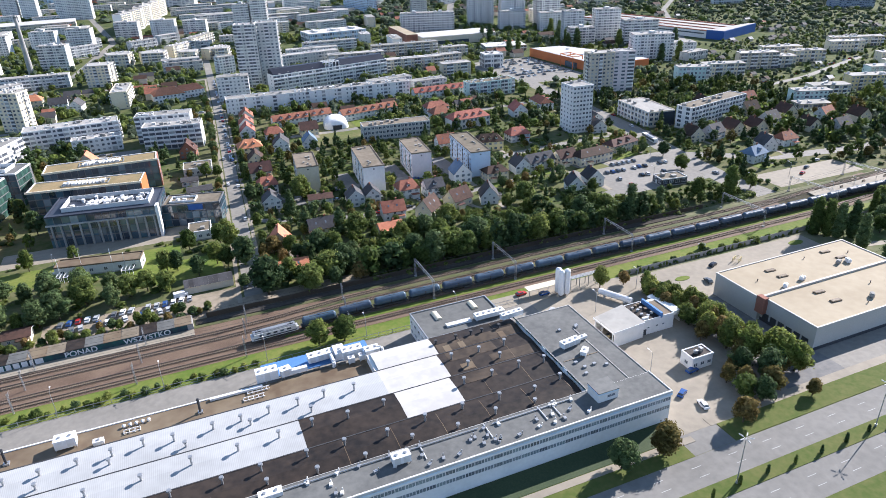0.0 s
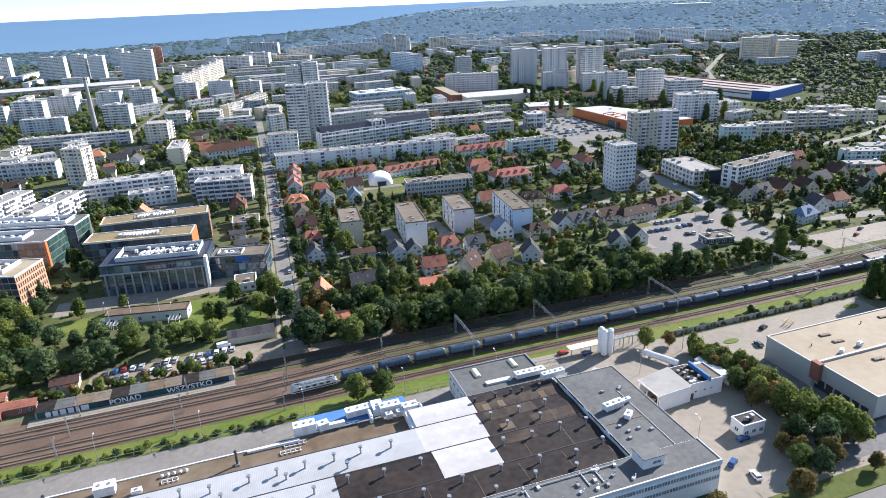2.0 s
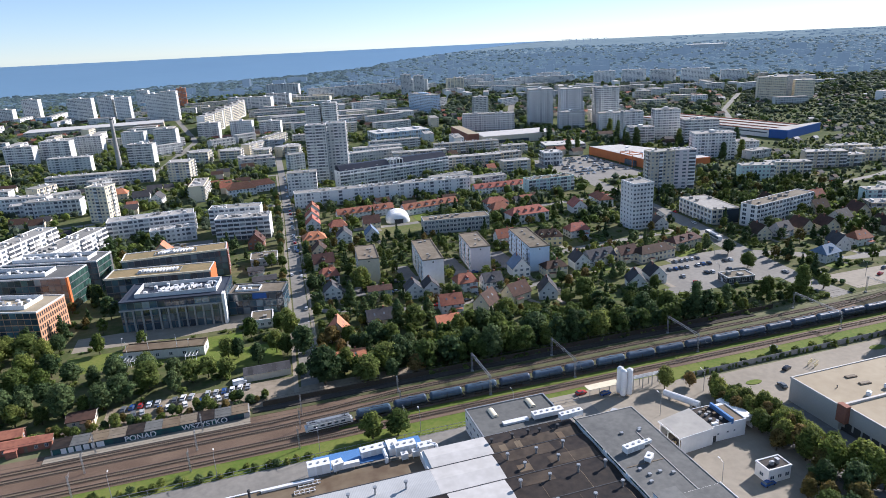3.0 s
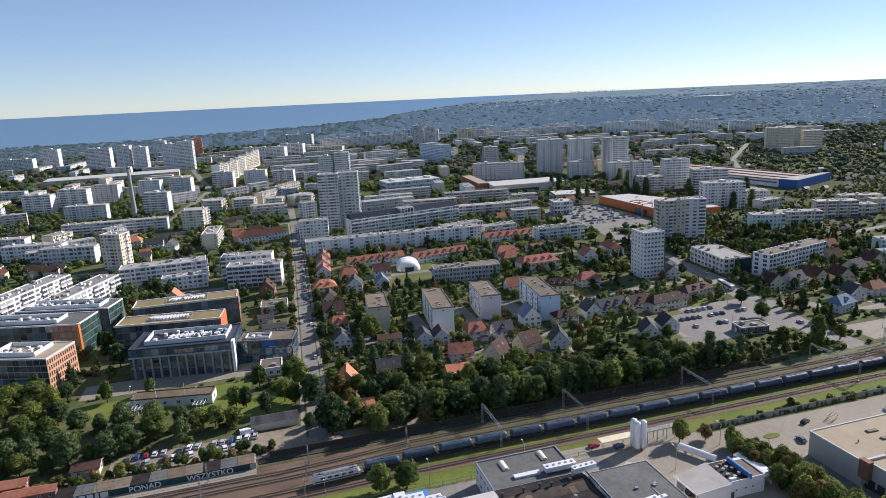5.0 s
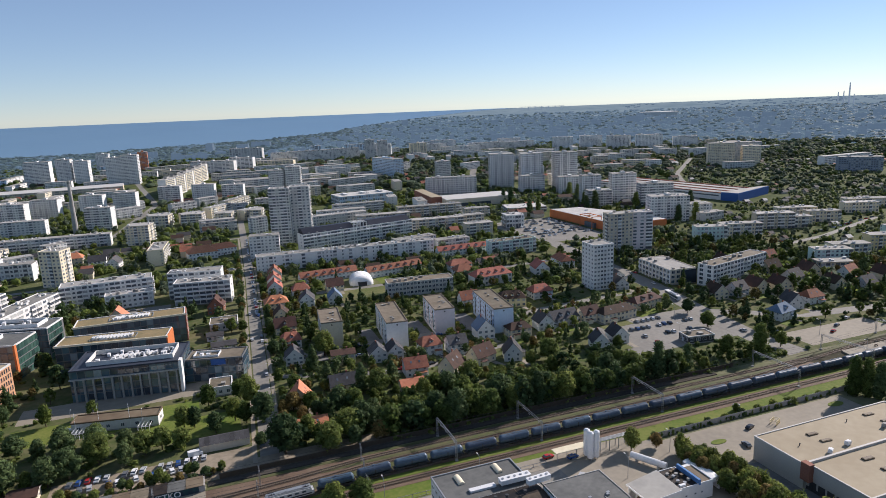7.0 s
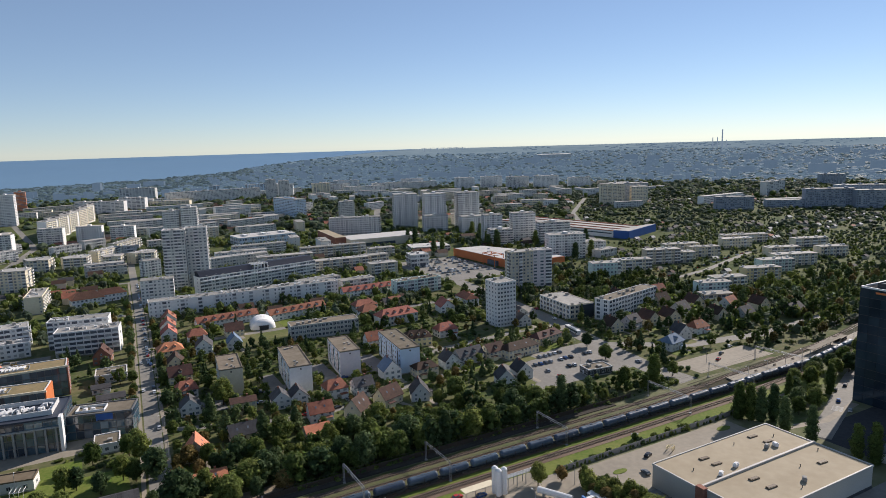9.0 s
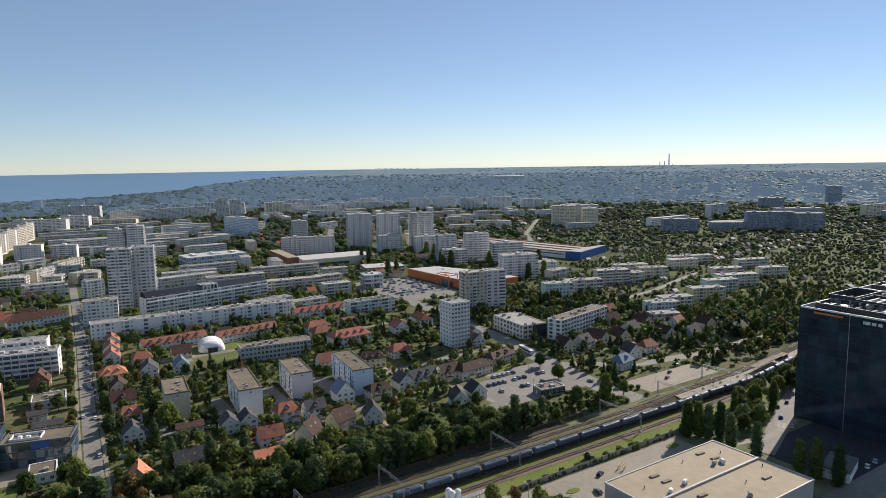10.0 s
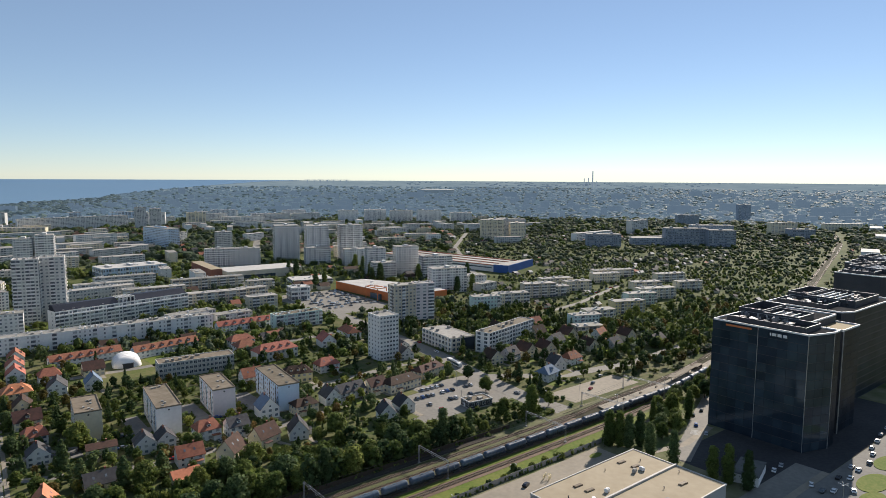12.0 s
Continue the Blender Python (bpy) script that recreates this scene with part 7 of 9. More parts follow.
gp = Geo().box(-1.2, -0.14, 0.3, 1.2, 0, 3.3).mesh("glass_panel", [GREEN_GLASS])
for f in range(5):
    for k in range(8):
        part("glass_panel", gp, None, green, at=pose(58.0, 2.8 + 2.55 * k, 3.6 * f, 0, 0, 90))
green2 = office("rear office with green glass fins", -134, 404, 52, 18, 18, OFFICE_FRAME, FELT, -16, 5, glass=OFFICE_GLASS, east="plain")
for f in range(5):
    for k in range(6):
        part("glass_panel", gp, None, green2, at=pose(52.0, 2.0 + 2.55 * k, 3.6 * f, 0, 0, 90))
roof_plant(green2, 4, 3, 46, 14, 18, 8, WHITE_METAL)
block("low_office", "single-storey white building with a flat brown roof", -42, 288, 34, 8, 1, WHITE_WALL, BROWN_FELT, -11, 3.9, "SE", {"S": 6, "E": 1}, "NW", category="office building", units=0, edge=BROWN_FELT)
sh = thing("shed", "long shed with a ribbed grey roof and green doors", "shed", -1, 251.5)
part("wall", Geo().box(-9.3, -3.5, -0.2, 9.3, 3.5, 3.0), BEIGE_WALL, sh)
for k in range(10):
    part("roof_panel", Geo().prism([(-3.9, 3.0), (3.9, 3.0), (0, 4.6)], -0.92, 0.92), GREY_TILE, sh, at=pose(-8.4 + 1.87 * k, 0, 0, 90, 0, 90))
keep(-11, 247, 9, 256)
for x, y, w, d, m_, t_ in ((-67, 240, 9, 7, BEIGE_WALL, BROWN_TILE), (-92, 236, 14, 6, BRICK_WALL, RED_TILE), (-82, 228.5, 16, 5, BRICK_WALL, RED_TILE), (4, 366, 13, 9, PALE_WALL, GREY_TILE), (0, 385, 9, 8, PALE_WALL, GREY_TILE)):
    house("low outbuilding with a shallow pitched roof", x, y, w, d, 2.8, 1.1, m_, t_, 0, chimney=False, name="outbuilding")
block("flat_garage", "low grey flat-roofed garages beside the street", 6, 404, 16, 14, 1, PALE_WALL, FADED_FELT, -4, 4.0, "SE", None, "NW", category="garage", units=2)
block("flat_garage", "low white flat-roofed building by the gardens", 0, 306, 10, 12, 1, WHITE_WALL, FADED_FELT, -4, 3.6, "SE", None, "NW", category="garage", units=1)
sat = thing("antenna_rack", "white steel equipment rack on the lawn", "equipment", -60, 290)
for k in range(5):
    part("frame_bar", Geo().box(-3 + 1.5 * k, -1, 0, -2.85 + 1.5 * k, 1, 2.2), WHITE_METAL, sat)
part("crate", Geo().box(-3.5, -0.8, 0.8, 3.5, 0.8, 1.6), WHITE_METAL, sat)
for x, y in ((-58, 285.5), (-33, 281.0)):
    pg = thing("pergola", "white steel pergola frame against the low office", "pergola", x, y, 0, -11)
    for k in range(4):
        part("rafter", Geo().box(1.5 * k - 0.08, -4.2, 2.7, 1.5 * k + 0.08, 0.6, 2.86), WHITE_METAL, pg)
        part("post", Geo().box(1.5 * k - 0.07, -4.2, 0, 1.5 * k + 0.07, -4.05, 2.7), WHITE_METAL, pg)
    part("beam", Geo().box(-0.2, -4.25, 2.55, 4.7, -4.0, 2.7), WHITE_METAL, pg)
for x, y in ((-49, 287), (-57, 283), (-37, 283)):
    pl = thing("flagpole", "slim white flagpole on the lawn", "flagpole", x, y)
    part("pole", Geo().tube((0, 0, -0.2), (0, 0, 11), 0.12, 0.06), WHITE_METAL, pl)


# ---- four apartment blocks and the school ----
for x, y, w, d, wall_, lab in ((60.8, 351, 11.5, 26, BEIGE_WALL, "five-storey beige apartment block with a worn brown roof"), (93.4, 341, 11.5, 38, WHITE_WALL, "five-storey white apartment block with a worn brown roof"),
                               (124, 347, 11.5, 30, PINK_WALL, "five-storey pinkish apartment block with a worn brown roof"), (154.6, 338, 11.5, 40, BLUE_WALL, "five-storey pale blue apartment block with a worn brown roof")):
    ob = block("apartment_block", lab, x, y, w, d, 5, wall_, FADED_FELT, -6, 2.8, "WE", {"W": round(d / 3.2), "E": round(d / 3.2)}, "", (1.6, 1.4), group="apartment blocks", units=0, edge=FADED_FELT)
    roof_units(ob, w, d, 14.6, 6, int(x), ROOF_VENT, (0.7, 1.2), 0.5)
    part("gable_vent", Geo().tube((0, -d / 2 - 0.05, 13.2), (0, -d / 2, 13.2), 0.45, n=10), DARK_METAL, ob)
    part("gable_edge", Geo().box(-w / 2 - 0.1, -d / 2 - 0.06, 14.3, w / 2 + 0.1, -d / 2, 14.7), CONCRETE, ob)
    for k in range(int(d / 10)):
        part("stair_glazing", Geo().box(-0.08, -0.9, 2.6, 0.0, 0.9, 13.0), GLASS, ob, at=pose(-w / 2, -d / 2 + 5 + 10 * k, 0))
        part("stair_panel", Geo().box(-0.06, -2.6, 0.8, 0.0, -1.1, 14.2), BLUE_WALL if wall_ is not BEIGE_WALL else CREAM_WALL, ob, at=pose(-w / 2, -d / 2 + 5 + 10 * k, 0))
block("school", "three-storey grey school with rows of windows and a flat roof", 137, 421, 46, 13, 3, SCHOOL_WALL, FADED_FELT, -7, 3.0, "SW", {"S": 18, "W": 4}, "NE", (1.9, 1.8), "school", units=6)
dome = thing("air_dome", "white inflated sports dome on dry grass", "sports dome", 106.6, 467.5, 0, -9)
g = Geo()
N_, M_ = 20, 16
for i in range(N_ + 1):
    for j in range(M_ + 1):
        t, u = i / N_ * 2 - 1, math.pi * j / M_
        r = max(0.03, 1 - abs(t) ** 7) ** 0.5
        g.v.append((math.cos(u) * 8.8 * r, t * 11.5, math.sin(u) ** 0.9 * 7.0 * r))
for i in range(N_):
    for j in range(M_):
        a = i * (M_ + 1) + j
        g.f.append((a, a + M_ + 1, a + M_ + 2, a + 1))
        g.m.append(0)
ob = part("membrane", g, DOME_SKIN, dome)
for p_ in ob.data.polygons:
    p_.use_smooth = True
part("entrance", Geo().box(-2.8, -11.9, 0, 3.4, -9.0, 2.8).box(-3.2, -12.1, 2.8, 3.8, -9.0, 3.1), DARK_METAL, dome, "dark entrance lock")
for k in range(5):
    s_ = Geo()
    t = -0.7 + 0.35 * k
    r = max(0.03, 1 - abs(t) ** 7) ** 0.5
    arc = [(math.cos(math.pi * j / 12) * 8.83 * r, t * 11.5, math.sin(math.pi * j / 12) ** 0.9 * 7.04 * r) for j in range(13)]
    for p_, q_ in zip(arc, arc[1:]):
        s_.tube(p_, q_, 0.06, n=4, caps=False)
    part("seam", s_, PALE_WALL, dome)
keep(97, 450, 117, 482)

# ---- towers and slabs of the middle distance ----
block("apartment_tower", "eleven-storey white apartment tower with loggias", 250.5, 373, 15, 16, 11, WHITE_WALL, FELT, -3, 2.8, "SW", {"S": 6, "W": 4}, "NE", (1.6, 1.4), "apartment tower", balcony="S", balcony_bays=(2, 3), units=2)
block("apartment_tower", "eleven-storey grey and beige apartment tower", 330, 462, 21, 13, 11, BEIGE_WALL, FELT, -8, 2.9, "SW", {"S": 6, "W": 3}, "NE", (1.8, 1.5), "apartment tower", balcony="S", balcony_bays=(2, 3), units=2)
block("apartment_tower", "eleven-storey pinkish apartment tower with blank gables", 350.5, 459, 18, 12, 11, PINK_WALL, FELT, -20, 2.9, "SW", {"S": 3, "W": 2}, "NE", (1.6, 1.4), "apartment tower", units=1)
block("apartment_block", "five-storey white slab with dark loggias", 344, 347, 62, 12, 5, WHITE_WALL, FADED_FELT, 13, 2.9, "SW", {"S": 16, "W": 2}, "NE", (2.9, 2.0), balcony="S", balcony_bays=(1, 2, 5, 6, 9, 10, 13, 14), units=9)
block("pavilion", "low dark pavilion with a flat roof in the car park", 238, 262, 15, 9, 1, DARK_CLAD, FADED_FELT, -8, 3.2, "SW", {"S": 4, "W": 2}, "NE", (2.4, 1.8), "pavilion", units=2, edge=PALE_WALL)
shop = block("shop", "three-storey brown shop building with a gridded front", 308, 372, 20, 40, 3, BEIGE_WALL, FELT, -6, 3.3, "SW", {"S": 5, "W": 9}, "NE", (2.6, 2.0), "shop", units=6)
part("glass_front", Geo().box(-2.0, -20.3, 0.4, 10.2, -20.15, 10.0).box(10.05, -20.3, 0.4, 10.2, 6, 10.0), CURTAIN, shop, "dark glazed front")
for k in range(10):
    part("frame_pier", Geo().box(-10.5, -19.8 + 4.3 * k, 0, -10.0, -19.2 + 4.3 * k, 10.6), WHITE_WALL, shop)
for z_ in (3.7, 7.0, 10.3):
    part("frame_band", Geo().box(-10.45, -20, z_, -10.0, 20, z_ + 0.5), WHITE_WALL, shop)
block("apartment_tower", "tall grey apartment tower with stacked balconies", 73, 645, 19, 18, 19, PALE_WALL, FELT, -12, 2.9, "SW", {"S": 6, "W": 5}, "NE", (1.9, 1.5), "apartment tower", balcony="S", balcony_bays=(1, 4), units=2)
block("apartment_tower", "second grey apartment tower of the joined pair", 93, 650, 19, 18, 19, PALE_WALL, FELT, -12, 2.9, "SE", {"S": 5, "E": 4}, "NW", (1.9, 1.5), "apartment tower", balcony="S", balcony_bays=(1, 3), units=2)
sol = block("apartment_block", "long five-storey block with white balcony grid and dark solar roof", 140, 617, 116, 14, 5, WHITE_WALL, SOLAR, 13, 3.1, "SW", {"S": 34, "W": 3}, "NE", (2.2, 1.8), balcony="S", balcony_bays=tuple(range(0, 34, 2)), units=14, style="BBBW")
for x0, x1 in ((-57, -6), (8, 57)):
    part("solar_roof", Geo().prism([(-6.5, 16.1), (6.6, 16.1), (6.6, 20.6), (1.0, 20.6)], x0, x1), SOLAR, sol, "sloping dark solar roof", at=pose(0, 0, 0, 0, 0, 90) @ pose(0, 0, 0, 90))
roof_frame = Geo()
for k in range(5):
    for y_ in (-6.2, 0.0, 6.2):
        roof_frame.box(-6.5 + 3.4 * k, y_ - 0.3, 16.1, -5.9 + 3.4 * k, y_ + 0.3, 20.4)
    roof_frame.box(-6.5 + 3.4 * k, -6.5, 20.4, -5.9 + 3.4 * k, 6.5, 20.9)
for y_ in (-6.2, 0.0, 6.2):
    roof_frame.box(-6.5, y_ - 0.3, 20.4, 7.7, y_ + 0.3, 20.9)
part("roof_frame", roof_frame, WHITE_WALL, sol, "open white concrete frame on the roof")
for k in range(18):
    part("roof_terrace", Geo().box(-57 + 6.4 * k, -8.6, 12.6, -51.4 + 6.4 * k, -7.0, 13.6), WHITE_WALL, sol)
block("apartment_block", "long low grey-white block with ribbon windows", 113, 540, 150, 13, 4, WHITE_WALL, TOWN_FELT, -3, 3.0, "SW", {"S": 46, "W": 3}, "NE", (1.9, 1.5), units=18, style="sssB")
block("apartment_block", "five-storey white block with balconies beside the street", -3.5, 470, 37, 14, 5, WHITE_WALL, FELT, -10, 3.0, "SE", {"S": 9, "E": 3}, "NW", (3.2, 1.8), balcony="S", balcony_bays=(0, 1, 3, 4, 5, 7, 8), units=6, style="B")
block("apartment_block", "rear wing of the white balcony block", -8, 490, 36, 13, 6, WHITE_WALL, FELT, -10, 3.0, "SE", {"S": 10, "E": 3}, "NW", (2.0, 1.7), balcony="S", balcony_bays=(0, 2, 4, 6, 8), units=5, style="BW")
block("apartment_block", "long white block with dark window bands", -67, 503, 58, 15, 5, WHITE_WALL, FELT, 3, 3.0, "SE", {"S": 17, "E": 4}, "NW", (2.0, 1.6), balcony="S", balcony_bays=(1, 4, 7, 10, 13, 16), units=7, style="BBW")
block("apartment_block", "low white front wing with large windows", -52, 484, 30, 10, 3, WHITE_WALL, FELT, 3, 3.0, "SE", {"S": 9, "E": 3}, "NW", (2.0, 1.6), units=3)
for x, y, w, lab in ((-116, 446, 82, "long white terrace of flats with continuous balconies"), (-150, 462, 84, "second white terrace of flats with green-grey front")):
    block("apartment_block", lab, x, y, w, 14, 5, WHITE_WALL, FELT, 67, 3.0, "SW", {"S": 14, "W": 3}, "NE", (3.6, 1.7), balcony="S", balcony_bays=tuple(b for b in range(14) if b % 3 != 2), units=9, style="BBW")
block("apartment_tower", "ten-storey cream apartment tower", -110, 575, 17, 14, 10, CREAM_WALL, FELT, -24, 2.8, "SE", {"S": 5, "E": 4}, "NW", (1.6, 1.5), "apartment tower", balcony="E", balcony_bays=(1, 2), units=2)
block("apartment_block", "five-storey cream block with yellow balconies", -39, 628, 13, 40, 5, CREAM_WALL, FELT, -5, 2.7, "SE", {"S": 3, "E": 11}, "NW", (1.8, 1.4), units=3, style="BW")
block("apartment_block", "four-storey mint green block with white windows", 248, 500, 42, 12, 4, MINT_WALL, FADED_FELT, 0, 2.9, "SW", {"S": 13, "W": 3}, "NE", (1.6, 1.5), units=5)
cube = block("shop", "plain white cube building by the car park", 306, 612, 19, 18, 3, WHITE_WALL, WHITE_MEMBRANE, -10, 4.2, "", None, "SW", category="shop", units=2)
hyper = thing("hypermarket", "wide orange hypermarket with a white roof", "shop", 368, 524, 0, 0)
HYPER = [(6, 0), (64, 0), (64, 38), (35, 113), (0, 119)]
part("wall", Geo().prism(HYPER, -0.4, 8.5), ORANGE_WALL, hyper)
part("roof", Geo().prism([(p[0] * 0.98 + 0.6, p[1] * 0.98 + 1.0) for p in HYPER], 8.5, 8.8), WHITE_MEMBRANE, hyper)
porch = Geo()
for y_ in (30, 52):
    porch.box(-3.0, y_, 0, -2.4, y_ + 0.6, 12).box(8, y_, 8.8, 8.6, y_ + 0.6, 12).box(-3.0, y_, 12, 8.6, y_ + 0.6, 12.6)
porch.box(-3.0, 30, 12, -2.4, 52.6, 12.6).box(8, 30, 12, 8.6, 52.6, 12.6).box(-3.0, 41, 12, 8.6, 41.6, 12.6)
part("sign_frame", porch, ORANGE_WALL, hyper, "orange entrance frame")
part("entrance", Geo().box(1.2, 33, 0.2, 4.0, 50, 5.5), GLASS, hyper)
for k in range(6):
    part("roof_seam", Geo().box(8, 10 + 17 * k, 8.8, 40, 10.4 + 17 * k, 8.9), PALE_WALL, hyper)
for x_, y_ in ((20, 25), (34, 40), (16, 70), (28, 88), (44, 18), (22, 52)):
    part("roof_unit", Geo().box(-1.4, -1.0, 0, 1.4, 1.0, 1.2), WHITE_METAL, hyper, at=pose(x_, y_, 8.8))
keep(366, 522, 434, 646)
long_shop = thing("warehouse", "very long pale warehouse with red roof lines and blue end", "warehouse", 603, 632, 0, 11)
part("wall", Geo().box(0, 0, -0.5, 64, 215, 8), WHITE_WALL, long_shop)
part("roof", Geo().box(0.4, 0.4, 8, 63.6, 214.6, 8.4), TOWN_FELT, long_shop)
for x_ in (0.2, 21, 42, 62):
    part("roof_strip", Geo().box(x_, 0, 8.4, x_ + 1.6, 215, 9.3), RED_TILE, long_shop, "red metal roof line")
for k in range(9):
    part("roof_light", Geo().box(8, 12 + 22 * k, 8.4, 18, 14.5 + 22 * k, 8.9), WHITE_MEMBRANE, long_shop)
part("window_band", Geo().box(-0.1, 4, 4.5, 0, 212, 6.0), TOWN_GLASS, long_shop)
part("blue_end", Geo().prism([(1, -22), (86, -7), (80, -0.2), (-2, -0.2)], -0.5, 10), DEEP_BLUE, long_shop, "deep blue clad end hall")
part("blue_roof", Geo().prism([(2, -21), (84, -6.4), (79, -0.6), (-1, -0.6)], 10, 10.3), TOWN_FELT, long_shop)
keep(560, 600, 695, 850)
wedge = thing("shopping_centre", "low shopping centre with a brown corner and pale roof", "shopping centre", 293, 772, 0, -4)
part("wall", Geo().box(0, 0, -0.5, 96, 46, 10), BEIGE_WALL, wedge)
part("roof", Geo().box(0.5, 0.5, 10, 95.5, 45.5, 10.4), WHITE_MEMBRANE, wedge)
part("brown_front", Geo().box(-14, 20, -0.5, 0, 110, 12), BRICK_WALL, wedge, "brown brick wing")
part("wing_roof", Geo().box(-14, 20, 12, 0, 110, 12.3), SAND_ROOF, wedge)
part("glazing", Geo().box(4, -0.3, 1, 60, 0, 5), GLASS, wedge)
keep(275, 765, 392, 885)

# ---- row houses ----
for x, y, w, rot in ((86, 488, 44, 5), (136, 482, 46, 10), (212, 520, 50, 0)):
    house("row of terraced houses under one long red tile roof", x, y, w, 9, 5.2, 3.2, WHITE_WALL, RED_TILE, rot, dormers=6, name="terrace")
# ---- detached houses, from the railway northwards ----
def homes(rows):
    looks = {"r": (WHITE_WALL, RED_TILE, "white house with a red tile roof"), "n": (CREAM_WALL, BROWN_TILE, "cream house with a brown tile roof"), "d": (PALE_WALL, GREY_TILE, "pale grey house with a dark roof"),
             "w": (WHITE_WALL, GREY_TILE, "white gabled house with a dark grey roof"), "g": (CREAM_WALL, GREY_TILE, "plain cream house with a grey roof"), "b": (WHITE_WALL, BLUE_TILE, "white house with a blue-grey roof"),
             "y": (YELLOW_WALL, BROWN_TILE, "yellow house with a brown hipped roof"), "h": (WHITE_WALL, ORANGE_TILE, "large white house with a hipped orange roof"), "k": (BRICK_WALL, BROWN_TILE, "red brick house with a brown roof"), "o": (BEIGE_WALL, ORANGE_TILE, "beige house with a bright orange roof")}
    for x, y, w, d, h, rh, rot, kind, hip, dorm in rows:
        wall_, tile, words = looks[kind]
        if y < 460:
            garden = Geo().box(-w * 0.75, -d * 0.5 - 8.5, -0.2, w * 0.1, -d * 0.5 - 0.8, 0.09)
            lawn = setting("garden_lawn", garden, GRASS if (x + y) % 3 > 1 else MEADOW, "small lawn in front of a house", "grass")
            lawn.matrix_basis = pose(x, y, 0, 0, 0, rot % 90 if rot % 90 < 30 else 0)
            drive = setting("garden_path", Geo().box(w * 0.2, -d * 0.5 - 8.0, -0.2, w * 0.2 + 2.6, -d * 0.5 - 0.6, 0.11), PAVING, "paved path beside the house", "path")
            drive.matrix_basis = lawn.matrix_basis.copy()
        house(words + (" and dormers" if dorm else " in its garden"), x, y, w, d, h, rh * (1.0 if hip else 1.22), wall_, tile, rot, hip, dorm)


homes(((32, 276, 10, 10, 3.2, 5.0, 80, "o", 0, 0), (33, 250, 12, 8, 2.8, 2.0, 0, "o", 0, 0), (53, 285, 12, 8, 3.0, 3.2, 0, "g", 0, 0), (60, 316, 12, 8, 5.5, 1.2, -6, "n", 0, 0),
       (37, 327, 9, 9, 4.6, 3.2, 85, "d", 0, 1), (39, 353, 10, 10, 4.6, 3.4, 0, "r", 2.0, 1), (39, 378, 12, 9, 4.6, 3.6, 0, "n", 0, 1), (77, 311, 9, 9, 5.0, 3.2, 84, "w", 0, 0), (86, 311, 9, 8, 5.0, 3.0, 84, "w", 0, 0)))
homes(((105, 310, 11, 10, 5.2, 3.6, 0, "r", 2.0, 1), (118, 305, 10, 9, 5.4, 3.0, 0, "w", 0, 1), (140, 319, 11, 10, 5.6, 4.4, 84, "b", 0, 0), (158, 312, 13, 9, 5.0, 2.6, 0, "n", 2.5, 1),
       (89, 286, 11, 9, 4.6, 3.2, -5, "r", 0, 0), (82, 270, 11, 7, 2.8, 1.8, 0, "o", 0, 0), (106, 281, 11, 9, 4.0, 4.4, 40, "n", 0, 0), (124, 286, 12, 9, 4.2, 4.0, 20, "n", 0, 0), (140, 283, 10, 9, 4.4, 4.4, 70, "d", 0, 0)))
homes(((180, 364, 17, 11, 6.0, 3.6, -14, "y", 3.5, 3), (191, 420, 29, 13, 7.0, 4.2, 4, "r", 4.5, 4), (182, 449, 15, 12, 5.0, 4.2, 0, "r", 4.5, 0), (186, 468, 18, 11, 5.0, 3.4, 0, "r", 4.0, 0), (176, 316, 10, 9, 5.0, 3.6, 86, "w", 0, 0), (189, 317, 17, 9, 5.0, 3.2, 5, "w", 0, 2),
       (206, 316, 12, 9, 5.0, 3.2, 5, "n", 0, 1), (222, 312, 24, 10, 5.4, 3.0, 6, "n", 4.0, 0), (250, 322, 22, 9, 5.2, 2.8, 12, "n", 2.5, 2), (201, 280, 10, 9, 4.6, 3.6, 80, "w", 0, 0)))
homes(((187, 276, 10, 9, 4.4, 3.8, 70, "d", 0, 0), (236, 428, 14, 11, 5.2, 4.0, 80, "r", 0, 1), (262, 438, 20, 11, 6.0, 3.4, 85, "r", 3.0, 2), (305, 270, 13, 10, 5.0, 3.8, 10, "b", 2.5, 1),
       (327, 282, 11, 9, 4.6, 4.0, 75, "d", 0, 0), (303, 318, 12, 10, 4.6, 4.0, 80, "n", 0, 0), (318, 316, 11, 10, 4.6, 3.8, 10, "d", 0, 1), (334, 316, 13, 10, 4.8, 4.2, 84, "n", 0, 0)))
homes(((350, 312, 12, 10, 4.8, 4.0, 80, "n", 0, 0), (345, 284, 12, 9, 4.6, 3.6, 0, "r", 2, 0), (262, 365, 12, 10, 4.5, 3.4, 80, "d", 0, 0), (273, 385, 15, 9, 4.5, 2.6, 80, "w", 0, 0), (40, 430, 15, 12, 5.0, 4.0, 0, "o", 4.5, 2),
       (44, 470, 12, 10, 5.0, 3.8, 84, "r", 0, 1), (46, 492, 12, 10, 5.0, 3.8, 84, "r", 0, 1), (49, 514, 12, 10, 5.0, 3.8, 84, "r", 0, 1), (51, 548, 12, 10, 5.0, 3.8, 84, "r", 0, 1)))
